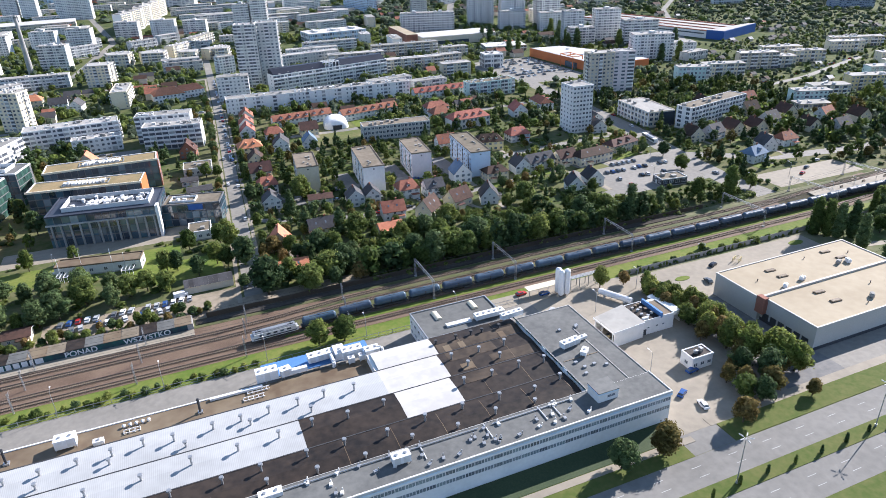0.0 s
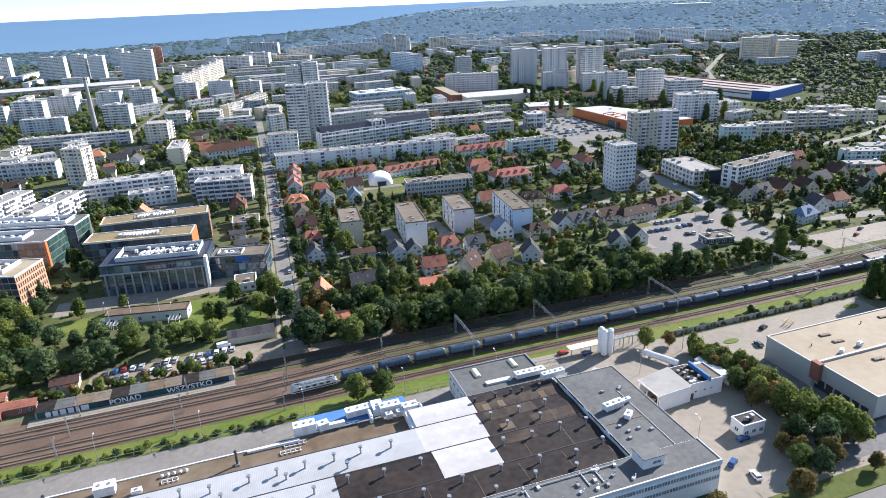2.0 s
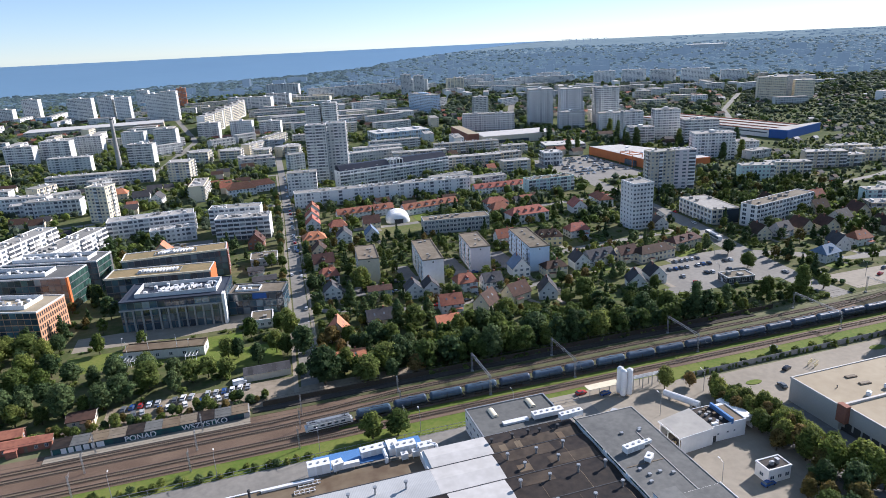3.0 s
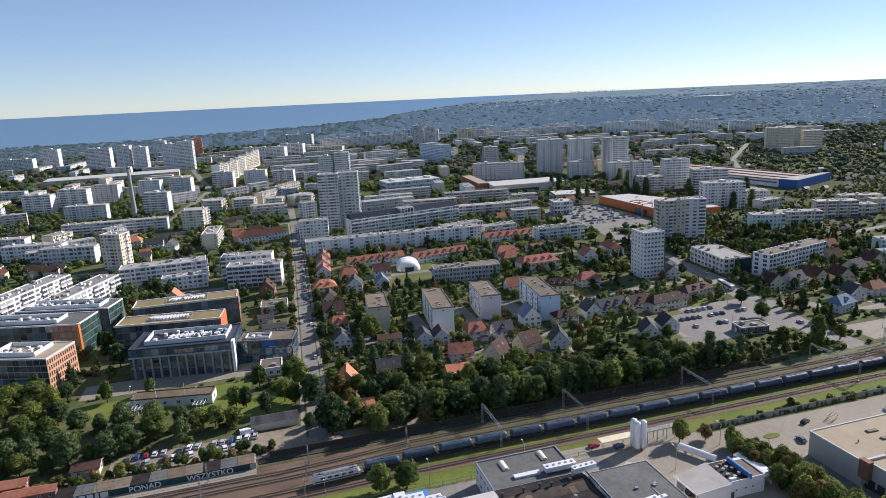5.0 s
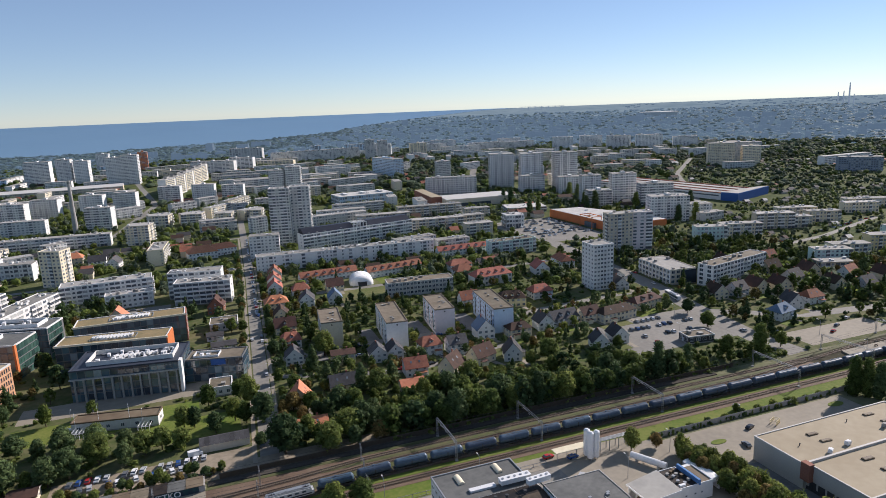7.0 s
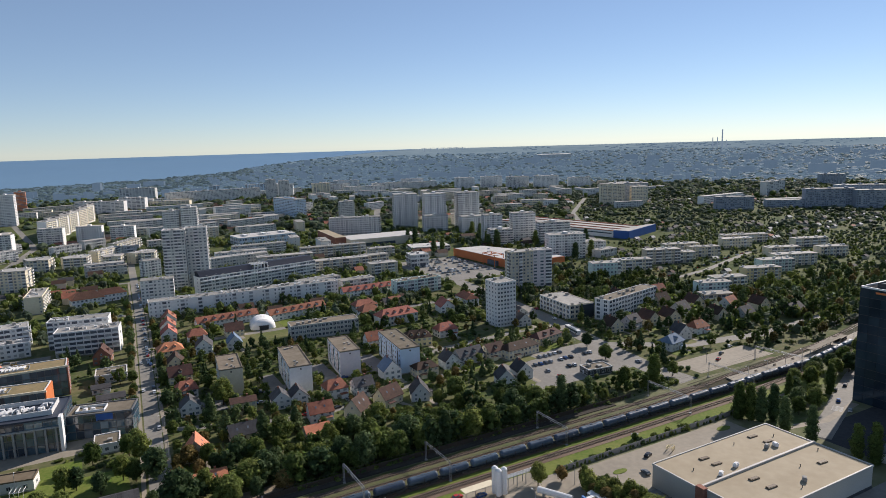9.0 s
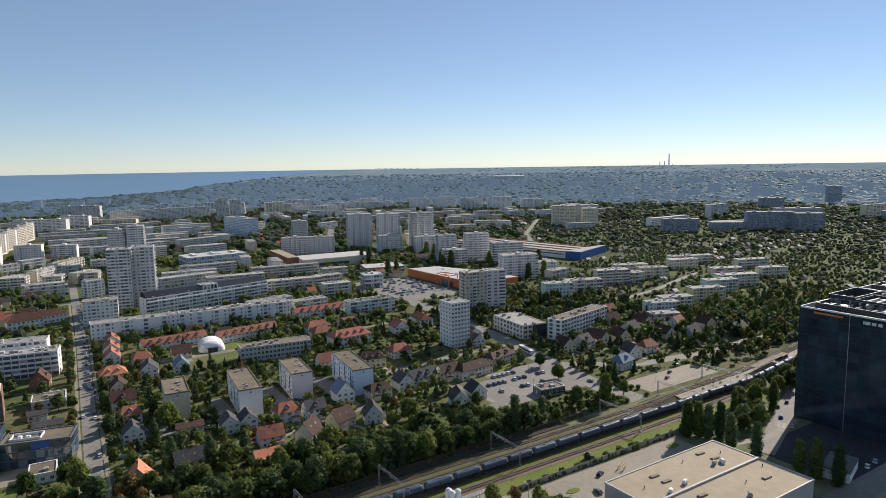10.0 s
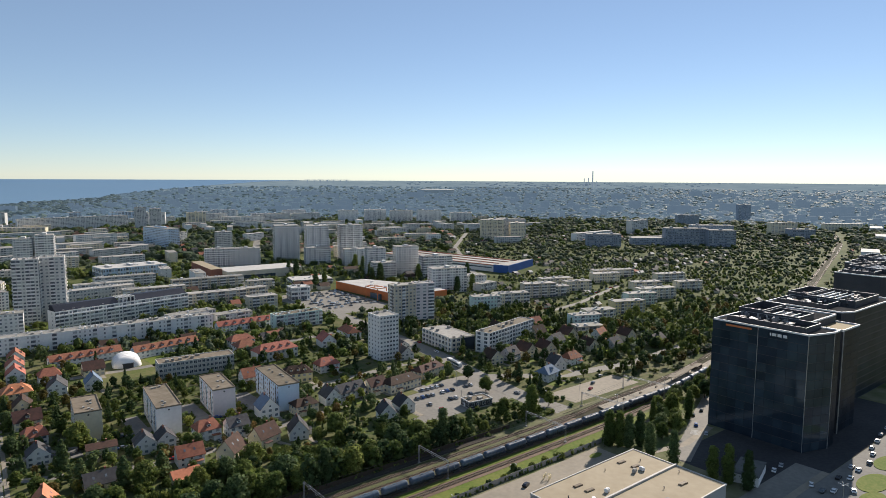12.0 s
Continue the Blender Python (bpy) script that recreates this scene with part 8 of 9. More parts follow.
homes(((60, 428, 12, 10, 4.8, 3.8, 80, "w", 0, 0), (78, 424, 10, 9, 4.8, 4.0, 84, "b", 0, 0), (60, 455, 12, 10, 4.8, 3.8, 0, "r", 3, 0), (84, 455, 12, 10, 4.6, 3.6, 0, "n", 0, 0), (40, 403, 11, 9, 4.6, 3.6, 84, "n", 0, 0),
       (3, 440, 10, 10, 5.4, 4.4, 80, "k", 0, 1), (-54, 430, 9, 12, 8.0, 5.0, 84, "o", 0, 0), (156, 378, 12, 9, 4.8, 3.8, 0, "r", 0, 0), (205, 372, 14, 10, 5.0, 3.8, 0, "r", 3, 0)))
homes(((-3, 624, 25, 17, 6.5, 5.0, 8, "h", 6, 0), (15, 632, 24, 12, 6.5, 4.0, 12, "h", 4, 0), (-90, 640, 14, 10, 5.0, 3.6, 0, "w", 0, 0), (-75, 625, 14, 10, 5.0, 3.6, 80, "w", 0, 0), (-112, 660, 16, 12, 6, 4, 0, "o", 4, 0)))
homes(((380, 348, 12, 10, 4.8, 4.2, 0, "n", 0, 0), (396, 330, 12, 10, 4.8, 4.2, 80, "n", 0, 0), (372, 322, 12, 10, 4.6, 4.0, 10, "d", 0, 0), (384, 300, 12, 9, 4.4, 3.6, 80, "n", 0, 0), (412, 312, 12, 10, 4.8, 4.0, 10, "r", 0, 0),
       (430, 300, 12, 10, 4.8, 4.0, 80, "n", 0, 0), (400, 290, 12, 9, 4.4, 3.6, 5, "d", 0, 0), (365, 378, 12, 10, 4.8, 4.0, 80, "n", 0, 0), (402, 372, 12, 10, 4.8, 4.0, 0, "r", 0, 0)))

# ---- distant blocks ----
def spread(rows, wall, label, d=13, rot=0.0, name="apartment_block", category="apartment block", roof=None):
    for x, y, w, h in rows:
        h = h * (0.82 if h < 20 else 0.95)
        far_block(name, label, x, y, w, h, d, wall, rot, category=category, roof=roof, z=rise(math.hypot(x, y)), stairs=h > 20)


spread(((-482, 1636, 66, 31), (-423, 1668, 34, 48), (-298, 1521, 48, 51), (-221, 1892, 30, 43)), WHITE_WALL, "distant white high-rise near the coastal woods", 18, -10, "apartment_tower", "apartment tower")
spread(((-242, 1470, 27, 56), (-210, 1462, 27, 52), (-150, 1440, 30, 56), (-120, 1428, 30, 60)), WHITE_WALL, "distant grey-white high-rise with stacked balconies", 20, -8, "apartment_tower", "apartment tower")
spread(((-113, 1703, 21, 52),), ORANGE_WALL, "slim orange high-rise among far woods", 16, 0, "apartment_tower", "apartment tower")
spread(((-232, 1276, 219, 13),), BEIGE_WALL, "wide low shopping hall with a pale roof", 60, 4, "shopping_hall", "shopping hall", WHITE_MEMBRANE)
spread(((-262, 935, 36, 26), (-223, 945, 38, 29), (-193, 993, 35, 27), (-138, 999, 31, 28), (-97, 1003, 31, 28), (-112, 848, 30, 28), (-41, 1065, 32, 26), (7, 1047, 33, 27), (49, 1041, 32, 24)), WHITE_WALL,
       "nine-storey white apartment block with a grey gable", 13, -16)
spread(((-140, 741, 102, 15), (17, 761, 40, 12), (44, 901, 31, 13), (155, 756, 57, 15), (75, 1304, 79, 17)), PALE_WALL, "long pale five-storey block among trees", 12, -3)
spread(((-62, 722, 22, 21), (-47, 827, 22, 17), (-11, 811, 23, 18), (25, 820, 19, 14), (62, 812, 14, 16)), CREAM_WALL, "five-storey cream block with balconies", 20, -14)
spread(((-155, 608, 44, 17), (-190, 640, 50, 16), (50, 592, 26, 21), (-230, 690, 44, 15)), WHITE_WALL, "white block of flats with grey bands", 13, -8)
spread(((100, 900, 19, 54), (121, 895, 19, 58)), WHITE_WALL, "tall grey tower with dark stripes", 20, -12, "apartment_tower", "apartment tower")
spread(((295, 1700, 231, 31), (259, 1307, 69, 21), (87, 1138, 59, 20), (180, 1210, 70, 18)), WHITE_WALL, "very long white slab block among trees", 14, 6)
spread(((421, 1645, 24, 54), (452, 1636, 24, 50), (396, 1051, 24, 37), (288, 1136, 25, 15)), PALE_WALL, "grey-white high-rise on the plain", 18, -10, "apartment_tower", "apartment tower")
spread(((354, 1175, 20, 36),), BLUE_WALL, "long pale blue slab seen end on", 90, 12)
spread(((347, 893, 74, 26),), WHITE_WALL, "white hotel slab with even windows", 16, -22, "hotel", "hotel")
spread(((437, 907, 36, 55), (468, 869, 32, 56), (508, 839, 32, 57)), WHITE_WALL, "sixteen-storey grey and white apartment tower", 26, -18, "apartment_tower", "apartment tower")
spread(((450, 835, 35, 26), (492, 800, 34, 24)), WHITE_WALL, "lower white wing before the towers", 18, -18)
spread(((465, 707, 24, 36), (498, 685, 30, 38), (449, 664, 28, 22), (509, 636, 38, 29), (455, 547, 40, 28), (503, 557, 26, 16)), WHITE_WALL, "white modern apartment block with dark loggias", 18, -20)
spread(((929, 1553, 55, 36), (1000, 1527, 60, 37), (1046, 1467, 62, 36), (1094, 1404, 66, 38), (1180, 1370, 60, 30)), WHITE_WALL, "far pale blue slab block beyond trees", 16, -30)
spread(((915, 965, 46, 42), (957, 935, 30, 36)), CREAM_WALL, "far yellow and grey slab block", 26, -36)
spread(((418, 447, 27, 17), (436, 342, 27, 14), (563, 375, 33, 14)), MINT_WALL, "four-storey pale mint block in a row", 12, -22)
spread(((511, 465, 36, 18), (530, 459, 31, 13)), BEIGE_WALL, "four-storey beige block in a row", 12, -22)
spread(((518, 358, 33, 14),), YELLOW_WALL, "four-storey pale yellow block in a row", 12, -22)
spread(((453, 448, 36, 16), (566, 489, 39, 15), (459, 346, 29, 15), (603, 383, 44, 14), (577, 467, 32, 13), (652, 485, 35, 13)), CREAM_WALL, "four-storey cream block in a row", 12, -22)
spread(((678, 390, 31, 13), (689, 502, 56, 12), (640, 420, 36, 12), (720, 440, 40, 12), (422, 328, 24, 8)), CREAM_WALL, "low cream block among gardens", 12, -22)
spread(((255, 727, 77, 15), (229, 634, 59, 15), (256, 585, 28, 15), (190, 700, 60, 14), (300, 690, 30, 12)), BEIGE_WALL, "five-storey beige slab with loggias", 12, -6)
far_block("sports_hall", "blue-walled low hall with a white roof", 218, 885, 78, 11, 40, BLUE_WALL, 6, 2, category="hall", roof=WHITE_MEMBRANE)
spread(((1134, 665, 80, 34), (1169, 614, 51, 32), (1200, 650, 80, 38), (1086, 712, 67, 16), (989, 745, 62, 24), (1613, 944, 57, 30), (1452, 588, 54, 22), (981, 990, 78, 40)), SHADED_WALL, "far grey office slab toned for shade among trees", 20, -40)
spread(((1930, 950, 37, 52),), SHADED_WALL, "far grey office tower toned for shade by the railway", 22, -50, "office_tower", "office tower")
spread(((1240, 380, 60, 10), (1590, 470, 70, 11), (1850, 565, 80, 11), (1000, 318, 50, 9)), PALE_WALL, "low pale hall along the railway", 26, 18, "hall", "hall", WHITE_MEMBRANE)
spread(((691, 1630, 61, 23), (863, 1742, 67, 30), (705, 1877, 69, 29), (620, 1500, 50, 20), (780, 1400, 60, 18)), WHITE_WALL, "far white slab block among trees", 14, -16)
def slabs(rows, wall, label, d=12, roof=None, name="apartment_block", category="apartment block"):
    """Rows of x, y, length, height, turn."""
    for x, y, w, h, rot in rows:
        far_block(name, label, x, y, w, h, d, wall, rot, category=category, roof=roof, z=rise(math.hypot(x, y)), stairs=False)


slabs(((-366, 1640, 120, 12, 84), (-317, 1485, 110, 11, 82), (-423, 1640, 90, 11, 82), (-168, 619, 42, 11, 9), (59, 724, 17, 17, 20), (179, 1517, 114, 12, -3), (-135, 722, 20, 9, 40)), WHITE_WALL, "white slab of flats among trees")
slabs(((-46, 838, 24, 14, 14), (-9, 835, 25, 13, 20), (26, 872, 42, 14, 50), (52, 945, 60, 13, 58), (61, 833, 30, 12, 40), (-180, 704, 25, 11, 60)), CREAM_WALL, "cream four-storey block with balconies among trees", 13)
slabs(((-90, 940, 41, 12, 32), (-90, 1004, 41, 12, 32), (-159, 652, 36, 11, 24), (16, 767, 38, 12, 0), (92, 1365, 130, 14, -4), (83, 1225, 93, 13, -7), (214, 1193, 68, 16, 8), (241, 1092, 68, 14, 18), (146, 722, 63, 13, 8), (186, 799, 64, 12, -1), (228, 1006, 50, 12, 10)), PALE_WALL,
      "long pale grey five-storey slab among trees")
slabs(((179, 549, 40, 12, 12), (211, 541, 32, 9, 4), (524, 1226, 45, 14, 22), (394, 1302, 65, 16, 30), (484, 1772, 121, 18, 12), (154, 1078, 44, 12, 22), (178, 664, 36, 10, 0), (85, 936, 23, 11, 5), (-19, 959, 36, 11, 30), (13, 1000, 30, 11, 30), (500, 532, 28, 8, 8)), PALE_WALL,
      "pale grey block of flats with a flat roof")
slabs(((768, 1688, 107, 24, -6), (869, 1686, 90, 22, 0), (695, 1886, 129, 24, 10), (640, 1760, 76, 24, 10), (1114, 730, 78, 13, -19), (1093, 848, 120, 15, 2)), WHITE_WALL, "far white slab of flats beyond the trees", 14)
slabs(((271, 642, 31, 11, 0),), BEIGE_WALL, "five-storey beige slab with loggias")
slabs(((361, 684, 47, 6, -14),), WHITE_WALL, "low hall with a broad white roof", 30, WHITE_MEMBRANE, "hall", "hall")
wave = thing("apartment_wave", "very long folded slab block with white balconies", "apartment block", -58, 1120, 0, 0)
WAVE = ((0, 0), (14, 30), (14, 62), (28, 92), (28, 126), (42, 158), (42, 192), (55, 226), (55, 262), (68, 300), (68, 340))
for k, (a, b) in enumerate(zip(WAVE, WAVE[1:])):
    ln = math.dist(a, b)
    p_ = part("wall", Geo().box(0, -13, -1, ln, 0, 31), WHITE_WALL, wave, at=pose(a[0], a[1], 0, 0, 0, math.degrees(math.atan2(b[1] - a[1], b[0] - a[0]))))
    part("roof", Geo().box(-0.2, -13.2, 31, ln + 0.2, 0.2, 31.5).box(ln * 0.4, -9, 31.5, ln * 0.6, -4, 34), TOWN_FELT, p_)
    wr, gl = Geo(), Geo()
    for f in range(10):
        for q in range(int(ln / 6)):
            x_ = 0.6 + q * 6
            wr.box(x_, -14.0, 2.0 + 2.9 * f, x_ + 4.6, -13, 3.0 + 2.9 * f)
            gl.box(x_, -13.06, 3.0 + 2.9 * f, x_ + 5.2, -13, 4.5 + 2.9 * f)
            gl.box(x_, 0, 2.9 + 2.9 * f, x_ + 3.6, 0.06, 4.4 + 2.9 * f)
    tagged(part("balcony_front", wr, CREAM_WALL, p_), kind="stuff")
    tagged(part("glazing", gl, TOWN_GLASS, p_), kind="stuff")
keep(-74, 1105, 26, 1465)
stack = thing("chimney", "tall tapering concrete chimney", "chimney", -134.5, 834.5)
part("shaft", Geo().tube((0, 0, -1), (0, 0, 61.5), 3.2, 1.5, 16), CONCRETE, stack)
part("ring", Geo().tube((0, 0, 58.5), (0, 0, 59.5), 1.9, 1.9, 16), DARK_METAL, stack)


# ---- far distance: power station, stadium, cranes, woods ----
def far_at(turn, r):
    return r * math.sin(radians(turn)), r * math.cos(radians(turn)), rise(r)


for turn, r, h, wd in ((51.9, 4300, 112, 5), (51.55, 4300, 68, 4), (51.2, 4280, 66, 4), (52.2, 4300, 50, 4)):
    x, y, z = far_at(turn, r)
    st = thing("power_station_chimney", "far tall power station chimney", "chimney", x, y, z, 0, "power station chimneys")
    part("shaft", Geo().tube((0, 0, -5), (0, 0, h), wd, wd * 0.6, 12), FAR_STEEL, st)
x, y, z = far_at(38.6, 3720)
st = thing("stadium", "far oval stadium with a pale amber rim", "stadium", x, y, z, -38)
bowl = Geo()
for k in range(32):
    a, b = 2 * math.pi * k / 32, 2 * math.pi * (k + 1) / 32
    lo_, hi_ = (84, 48), (100, 58)
    bowl.face([(lo_[0] * math.cos(a), lo_[1] * math.sin(a), -6), (lo_[0] * math.cos(b), lo_[1] * math.sin(b), -6), (hi_[0] * math.cos(b), hi_[1] * math.sin(b), 24), (hi_[0] * math.cos(a), hi_[1] * math.sin(a), 24)])
    bowl.face([(hi_[0] * math.cos(a), hi_[1] * math.sin(a), 24), (hi_[0] * math.cos(b), hi_[1] * math.sin(b), 24), (64 * math.cos(b), 34 * math.sin(b), 27), (64 * math.cos(a), 34 * math.sin(a), 27)])
part("bowl", bowl, PALE_WALL, st)
for k in range(7):
    x, y, z = far_at(27.5 + 0.55 * k, 4700)
    cr = thing("harbour_crane", "far harbour crane on the horizon", "crane", x, y, z, 0, "cranes")
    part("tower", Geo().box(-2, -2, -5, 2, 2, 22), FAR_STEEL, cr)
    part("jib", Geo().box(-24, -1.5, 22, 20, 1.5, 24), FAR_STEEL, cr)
rng = random.Random(77)
for k in range(130):
    turn = rng.uniform(-14, 74)
    r = rng.uniform(1500, 3700)
    if turn < 26 and r > shore(turn) - 350:
        continue
    x, y, z = far_at(turn, r)
    if not is_free(x, y, 30):
        continue
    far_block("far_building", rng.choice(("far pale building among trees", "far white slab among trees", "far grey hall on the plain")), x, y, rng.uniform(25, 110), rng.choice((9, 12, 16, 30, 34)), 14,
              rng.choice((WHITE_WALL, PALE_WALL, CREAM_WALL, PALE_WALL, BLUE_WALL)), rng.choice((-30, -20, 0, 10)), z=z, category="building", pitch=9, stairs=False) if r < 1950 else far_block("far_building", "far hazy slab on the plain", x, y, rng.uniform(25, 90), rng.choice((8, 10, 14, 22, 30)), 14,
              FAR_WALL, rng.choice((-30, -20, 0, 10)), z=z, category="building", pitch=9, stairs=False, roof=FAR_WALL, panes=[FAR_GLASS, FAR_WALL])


rg = random.Random(27)
for k in range(900):
    r, a = math.sqrt(rg.uniform(640 ** 2, 1900 ** 2)), rg.uniform(-19, 47)
    x, y, _ = far_at(a, r)
    rot = rg.choice((-8, -8, 12, 82)) + (0 if a < 20 else -14)
    w, h = rg.uniform(26, 62), rg.choice((11, 11, 14, 14, 17))
    if (a > 37 and r < 1250) or r > shore(a) - (1120 if a < 13 else 700) or noise.noise((x * 0.0035, y * 0.0035, 5)) < -0.12:
        continue
    c, s = math.cos(radians(rot)), math.sin(radians(rot))
    if all(is_free(x + c * t * w - s * 6, y + s * t * w + c * 6, 13) for t in (-0.5, -0.25, 0, 0.25, 0.5)):
        far_block("apartment_block", "mid-rise slab of flats in an estate among trees", x, y, w, h, 12, rg.choice((WHITE_WALL, PALE_WALL, CREAM_WALL, PALE_WALL, BEIGE_WALL)), rot, z=rise(r), stairs=False, pitch=4.4)


def lump_variants(seed, n, lumps=4, sprays=26):
    """Small uneven tree shapes: a few lumps with loose leaf sprays round them."""
    rg = random.Random(seed)
    out = []
    for k in range(n):
        vs, fs = [], []
        for j in range(lumps):
            pts, faces = ball(rg)
            a, out_ = rg.uniform(0, 6.28), rg.uniform(0.0, 0.62)
            ox, oy, oz, s = out_ * math.cos(a), out_ * math.sin(a), rg.uniform(0.3, 1.35) * (1 - 0.35 * out_), rg.uniform(0.3, 0.62)
            if j == 0:
                ox, oy, oz, s = 0.0, 0.0, 0.7, 0.62
            fs += [tuple(len(vs) + q for q in f) for f in faces]
            vs += [(p[0] * s + ox, p[1] * s + oy, p[2] * s * 0.95 + oz) for p in pts]
            for q in range(sprays // lumps):
                d = Vector((rg.gauss(0, 1), rg.gauss(0, 1), rg.gauss(0.3, 1))).normalized()
                c = Vector((ox, oy, oz)) + d * s * rg.uniform(0.95, 1.35)
                u = d.orthogonal().normalized() * 0.2
                v = d.cross(u).normalized() * 0.2
                t = rg.uniform(0, 6.28)
                e1, e2 = u * math.cos(t) + v * math.sin(t), v * math.cos(t) - u * math.sin(t)
                fs.append((len(vs), len(vs) + 1, len(vs) + 2))
                vs += [tuple(c - e1), tuple(c + e1), tuple(c + e2 * 1.4 + d * 0.12)]
        out.append((np.array(vs), fs))
    return out


def wood(name, label, spots, materials, single=False):
    """Many far trees in one mesh: spots of x, y, z, radius, height."""
    shapes = lump_variants(9, 7, *((2, 6) if single else (3, 18)))
    vs, fs, total = [], [], 0
    for k, (x, y, z, r, h) in enumerate(spots):
        v, f = shapes[k % len(shapes)]
        t = (k * 2.39) % 6.283
        c, s = math.cos(t), math.sin(t)
        q = np.stack([(v[:, 0] * c - v[:, 1] * s) * r + x, (v[:, 0] * s + v[:, 1] * c) * r + y, v[:, 2] * h * 0.6 + z], 1)
        vs.append(q)
        fs += [tuple(q + total for q in p) for p in f]
        total += len(v)
    me = bpy.data.meshes.new(name)
    me.from_pydata(np.concatenate(vs).tolist(), [], fs)
    for m_ in materials:
        me.materials.append(m_)
    per = len(shapes[0][1])
    idx = np.repeat(np.array([(k * 7919) % len(materials) for k in range(len(spots))]), per)
    me.polygons.foreach_set("material_index", idx.astype(np.int32))
    return tagged(new(name, me), label, "trees", kind="stuff")


CELLS = {}
for box_ in USED:
    for i in range(int(box_[0] // 60), int(box_[2] // 60) + 1):
        for j in range(int(box_[1] // 60), int(box_[3] // 60) + 1):
            CELLS.setdefault((i, j), []).append(box_)


def open_land(x, y, gap):
    return not any(a - gap < x < c + gap and b - gap < y < d + gap for a, b, c, d in CELLS.get((int(x // 60), int(y // 60)), ()))


def scatter(count, r0, r1, a0, a1, size, seed, gap=3.0, also=None):
    rg = random.Random(seed)
    out = []
    while len(out) < count:
        r = math.sqrt(rg.uniform(r0 * r0, r1 * r1))
        a = rg.uniform(a0, a1)
        x, y = r * math.sin(radians(a)), r * math.cos(radians(a))
        count -= 0.02
        if a < 36 and r > shore(a) - 20:
            continue
        if y < 240 or not open_land(x, y, gap) or (also and not also(x, y)):
            continue
        if noise.noise((x * 0.012, y * 0.012, seed)) < (-0.42 if r < 1000 else -0.4):
            continue
        s = rg.uniform(*size) * (0.62 if a > 40 and 600 < r < 1500 else 1.0)
        out.append((x, y, rise(r) - 0.3, s * rg.uniform(0.45, 0.75), s * rg.uniform(0.8, 1.2)))
    return out


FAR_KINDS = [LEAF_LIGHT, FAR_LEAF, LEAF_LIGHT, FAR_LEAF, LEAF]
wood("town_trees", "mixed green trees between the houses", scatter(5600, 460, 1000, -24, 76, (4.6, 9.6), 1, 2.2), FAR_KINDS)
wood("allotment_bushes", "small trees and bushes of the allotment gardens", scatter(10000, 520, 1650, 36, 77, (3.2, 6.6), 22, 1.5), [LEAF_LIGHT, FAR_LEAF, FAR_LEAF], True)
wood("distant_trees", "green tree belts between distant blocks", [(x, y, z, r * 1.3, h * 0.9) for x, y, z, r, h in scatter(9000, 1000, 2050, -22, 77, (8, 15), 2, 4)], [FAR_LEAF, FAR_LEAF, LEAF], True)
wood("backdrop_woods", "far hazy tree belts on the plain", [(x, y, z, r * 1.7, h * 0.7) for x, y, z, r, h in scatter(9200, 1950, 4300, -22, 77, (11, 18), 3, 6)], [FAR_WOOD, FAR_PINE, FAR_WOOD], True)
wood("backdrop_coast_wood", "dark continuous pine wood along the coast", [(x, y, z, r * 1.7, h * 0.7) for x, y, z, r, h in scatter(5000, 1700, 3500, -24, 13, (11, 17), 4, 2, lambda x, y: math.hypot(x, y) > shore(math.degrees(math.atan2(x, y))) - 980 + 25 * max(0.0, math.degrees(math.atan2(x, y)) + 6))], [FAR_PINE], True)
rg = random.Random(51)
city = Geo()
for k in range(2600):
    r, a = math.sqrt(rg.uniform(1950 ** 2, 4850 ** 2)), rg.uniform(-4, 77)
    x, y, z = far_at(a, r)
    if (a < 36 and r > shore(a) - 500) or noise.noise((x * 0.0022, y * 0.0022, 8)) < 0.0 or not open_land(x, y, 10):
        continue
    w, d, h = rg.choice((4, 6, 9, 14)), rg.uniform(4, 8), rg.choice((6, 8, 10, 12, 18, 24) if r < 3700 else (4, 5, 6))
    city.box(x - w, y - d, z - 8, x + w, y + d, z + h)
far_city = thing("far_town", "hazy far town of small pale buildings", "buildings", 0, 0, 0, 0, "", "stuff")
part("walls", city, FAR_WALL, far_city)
rg = random.Random(15)
roofs, walls_ = Geo(), Geo()
for k in range(1700):
    r, a = math.sqrt(rg.uniform(500 ** 2, 1700 ** 2)), rg.uniform(-20, 76)
    x, y = r * math.sin(radians(a)), r * math.cos(radians(a))
    if not open_land(x, y, 6) or noise.noise((x * 0.004, y * 0.004, 3)) < -0.05:
        continue
    w, d, h = rg.uniform(4, 7), rg.uniform(4, 5.5), rg.uniform(2.6, 6)
    if a > 40 and r > 600:
        w, d, h = w * rg.uniform(0.45, 0.7), d * 0.6, 2.6
    walls_.box(x - w, y - d, -0.5, x + w, y + d, h)
    m_ = rg.choice((0, 1, 1, 2) if a < 38 else (0, 1, 2, 2, 2, 3))
    for s in (-1, 1):
        q = [(x - w - 0.4, y + s * (d + 0.4), h), (x + w + 0.4, y + s * (d + 0.4), h), (x + w + 0.4, y, h + d * 0.7), (x - w - 0.4, y, h + d * 0.7)]
        roofs.face(q if s < 0 else q[::-1], m_)
    for s in (-1, 1):
        roofs.face([(x + s * w, y - d, h), (x + s * w, y + d, h), (x + s * w, y, h + d * 0.7)], 2)
estate = thing("far_houses", "many small distant houses with tiled roofs", "houses", 0, 0, 0, 0, "", "stuff")
part("walls", walls_, BEIGE_WALL, estate)
part("roofs", roofs, [RED_TILE, BROWN_TILE, GREY_TILE, WHITE_MEMBRANE], estate)

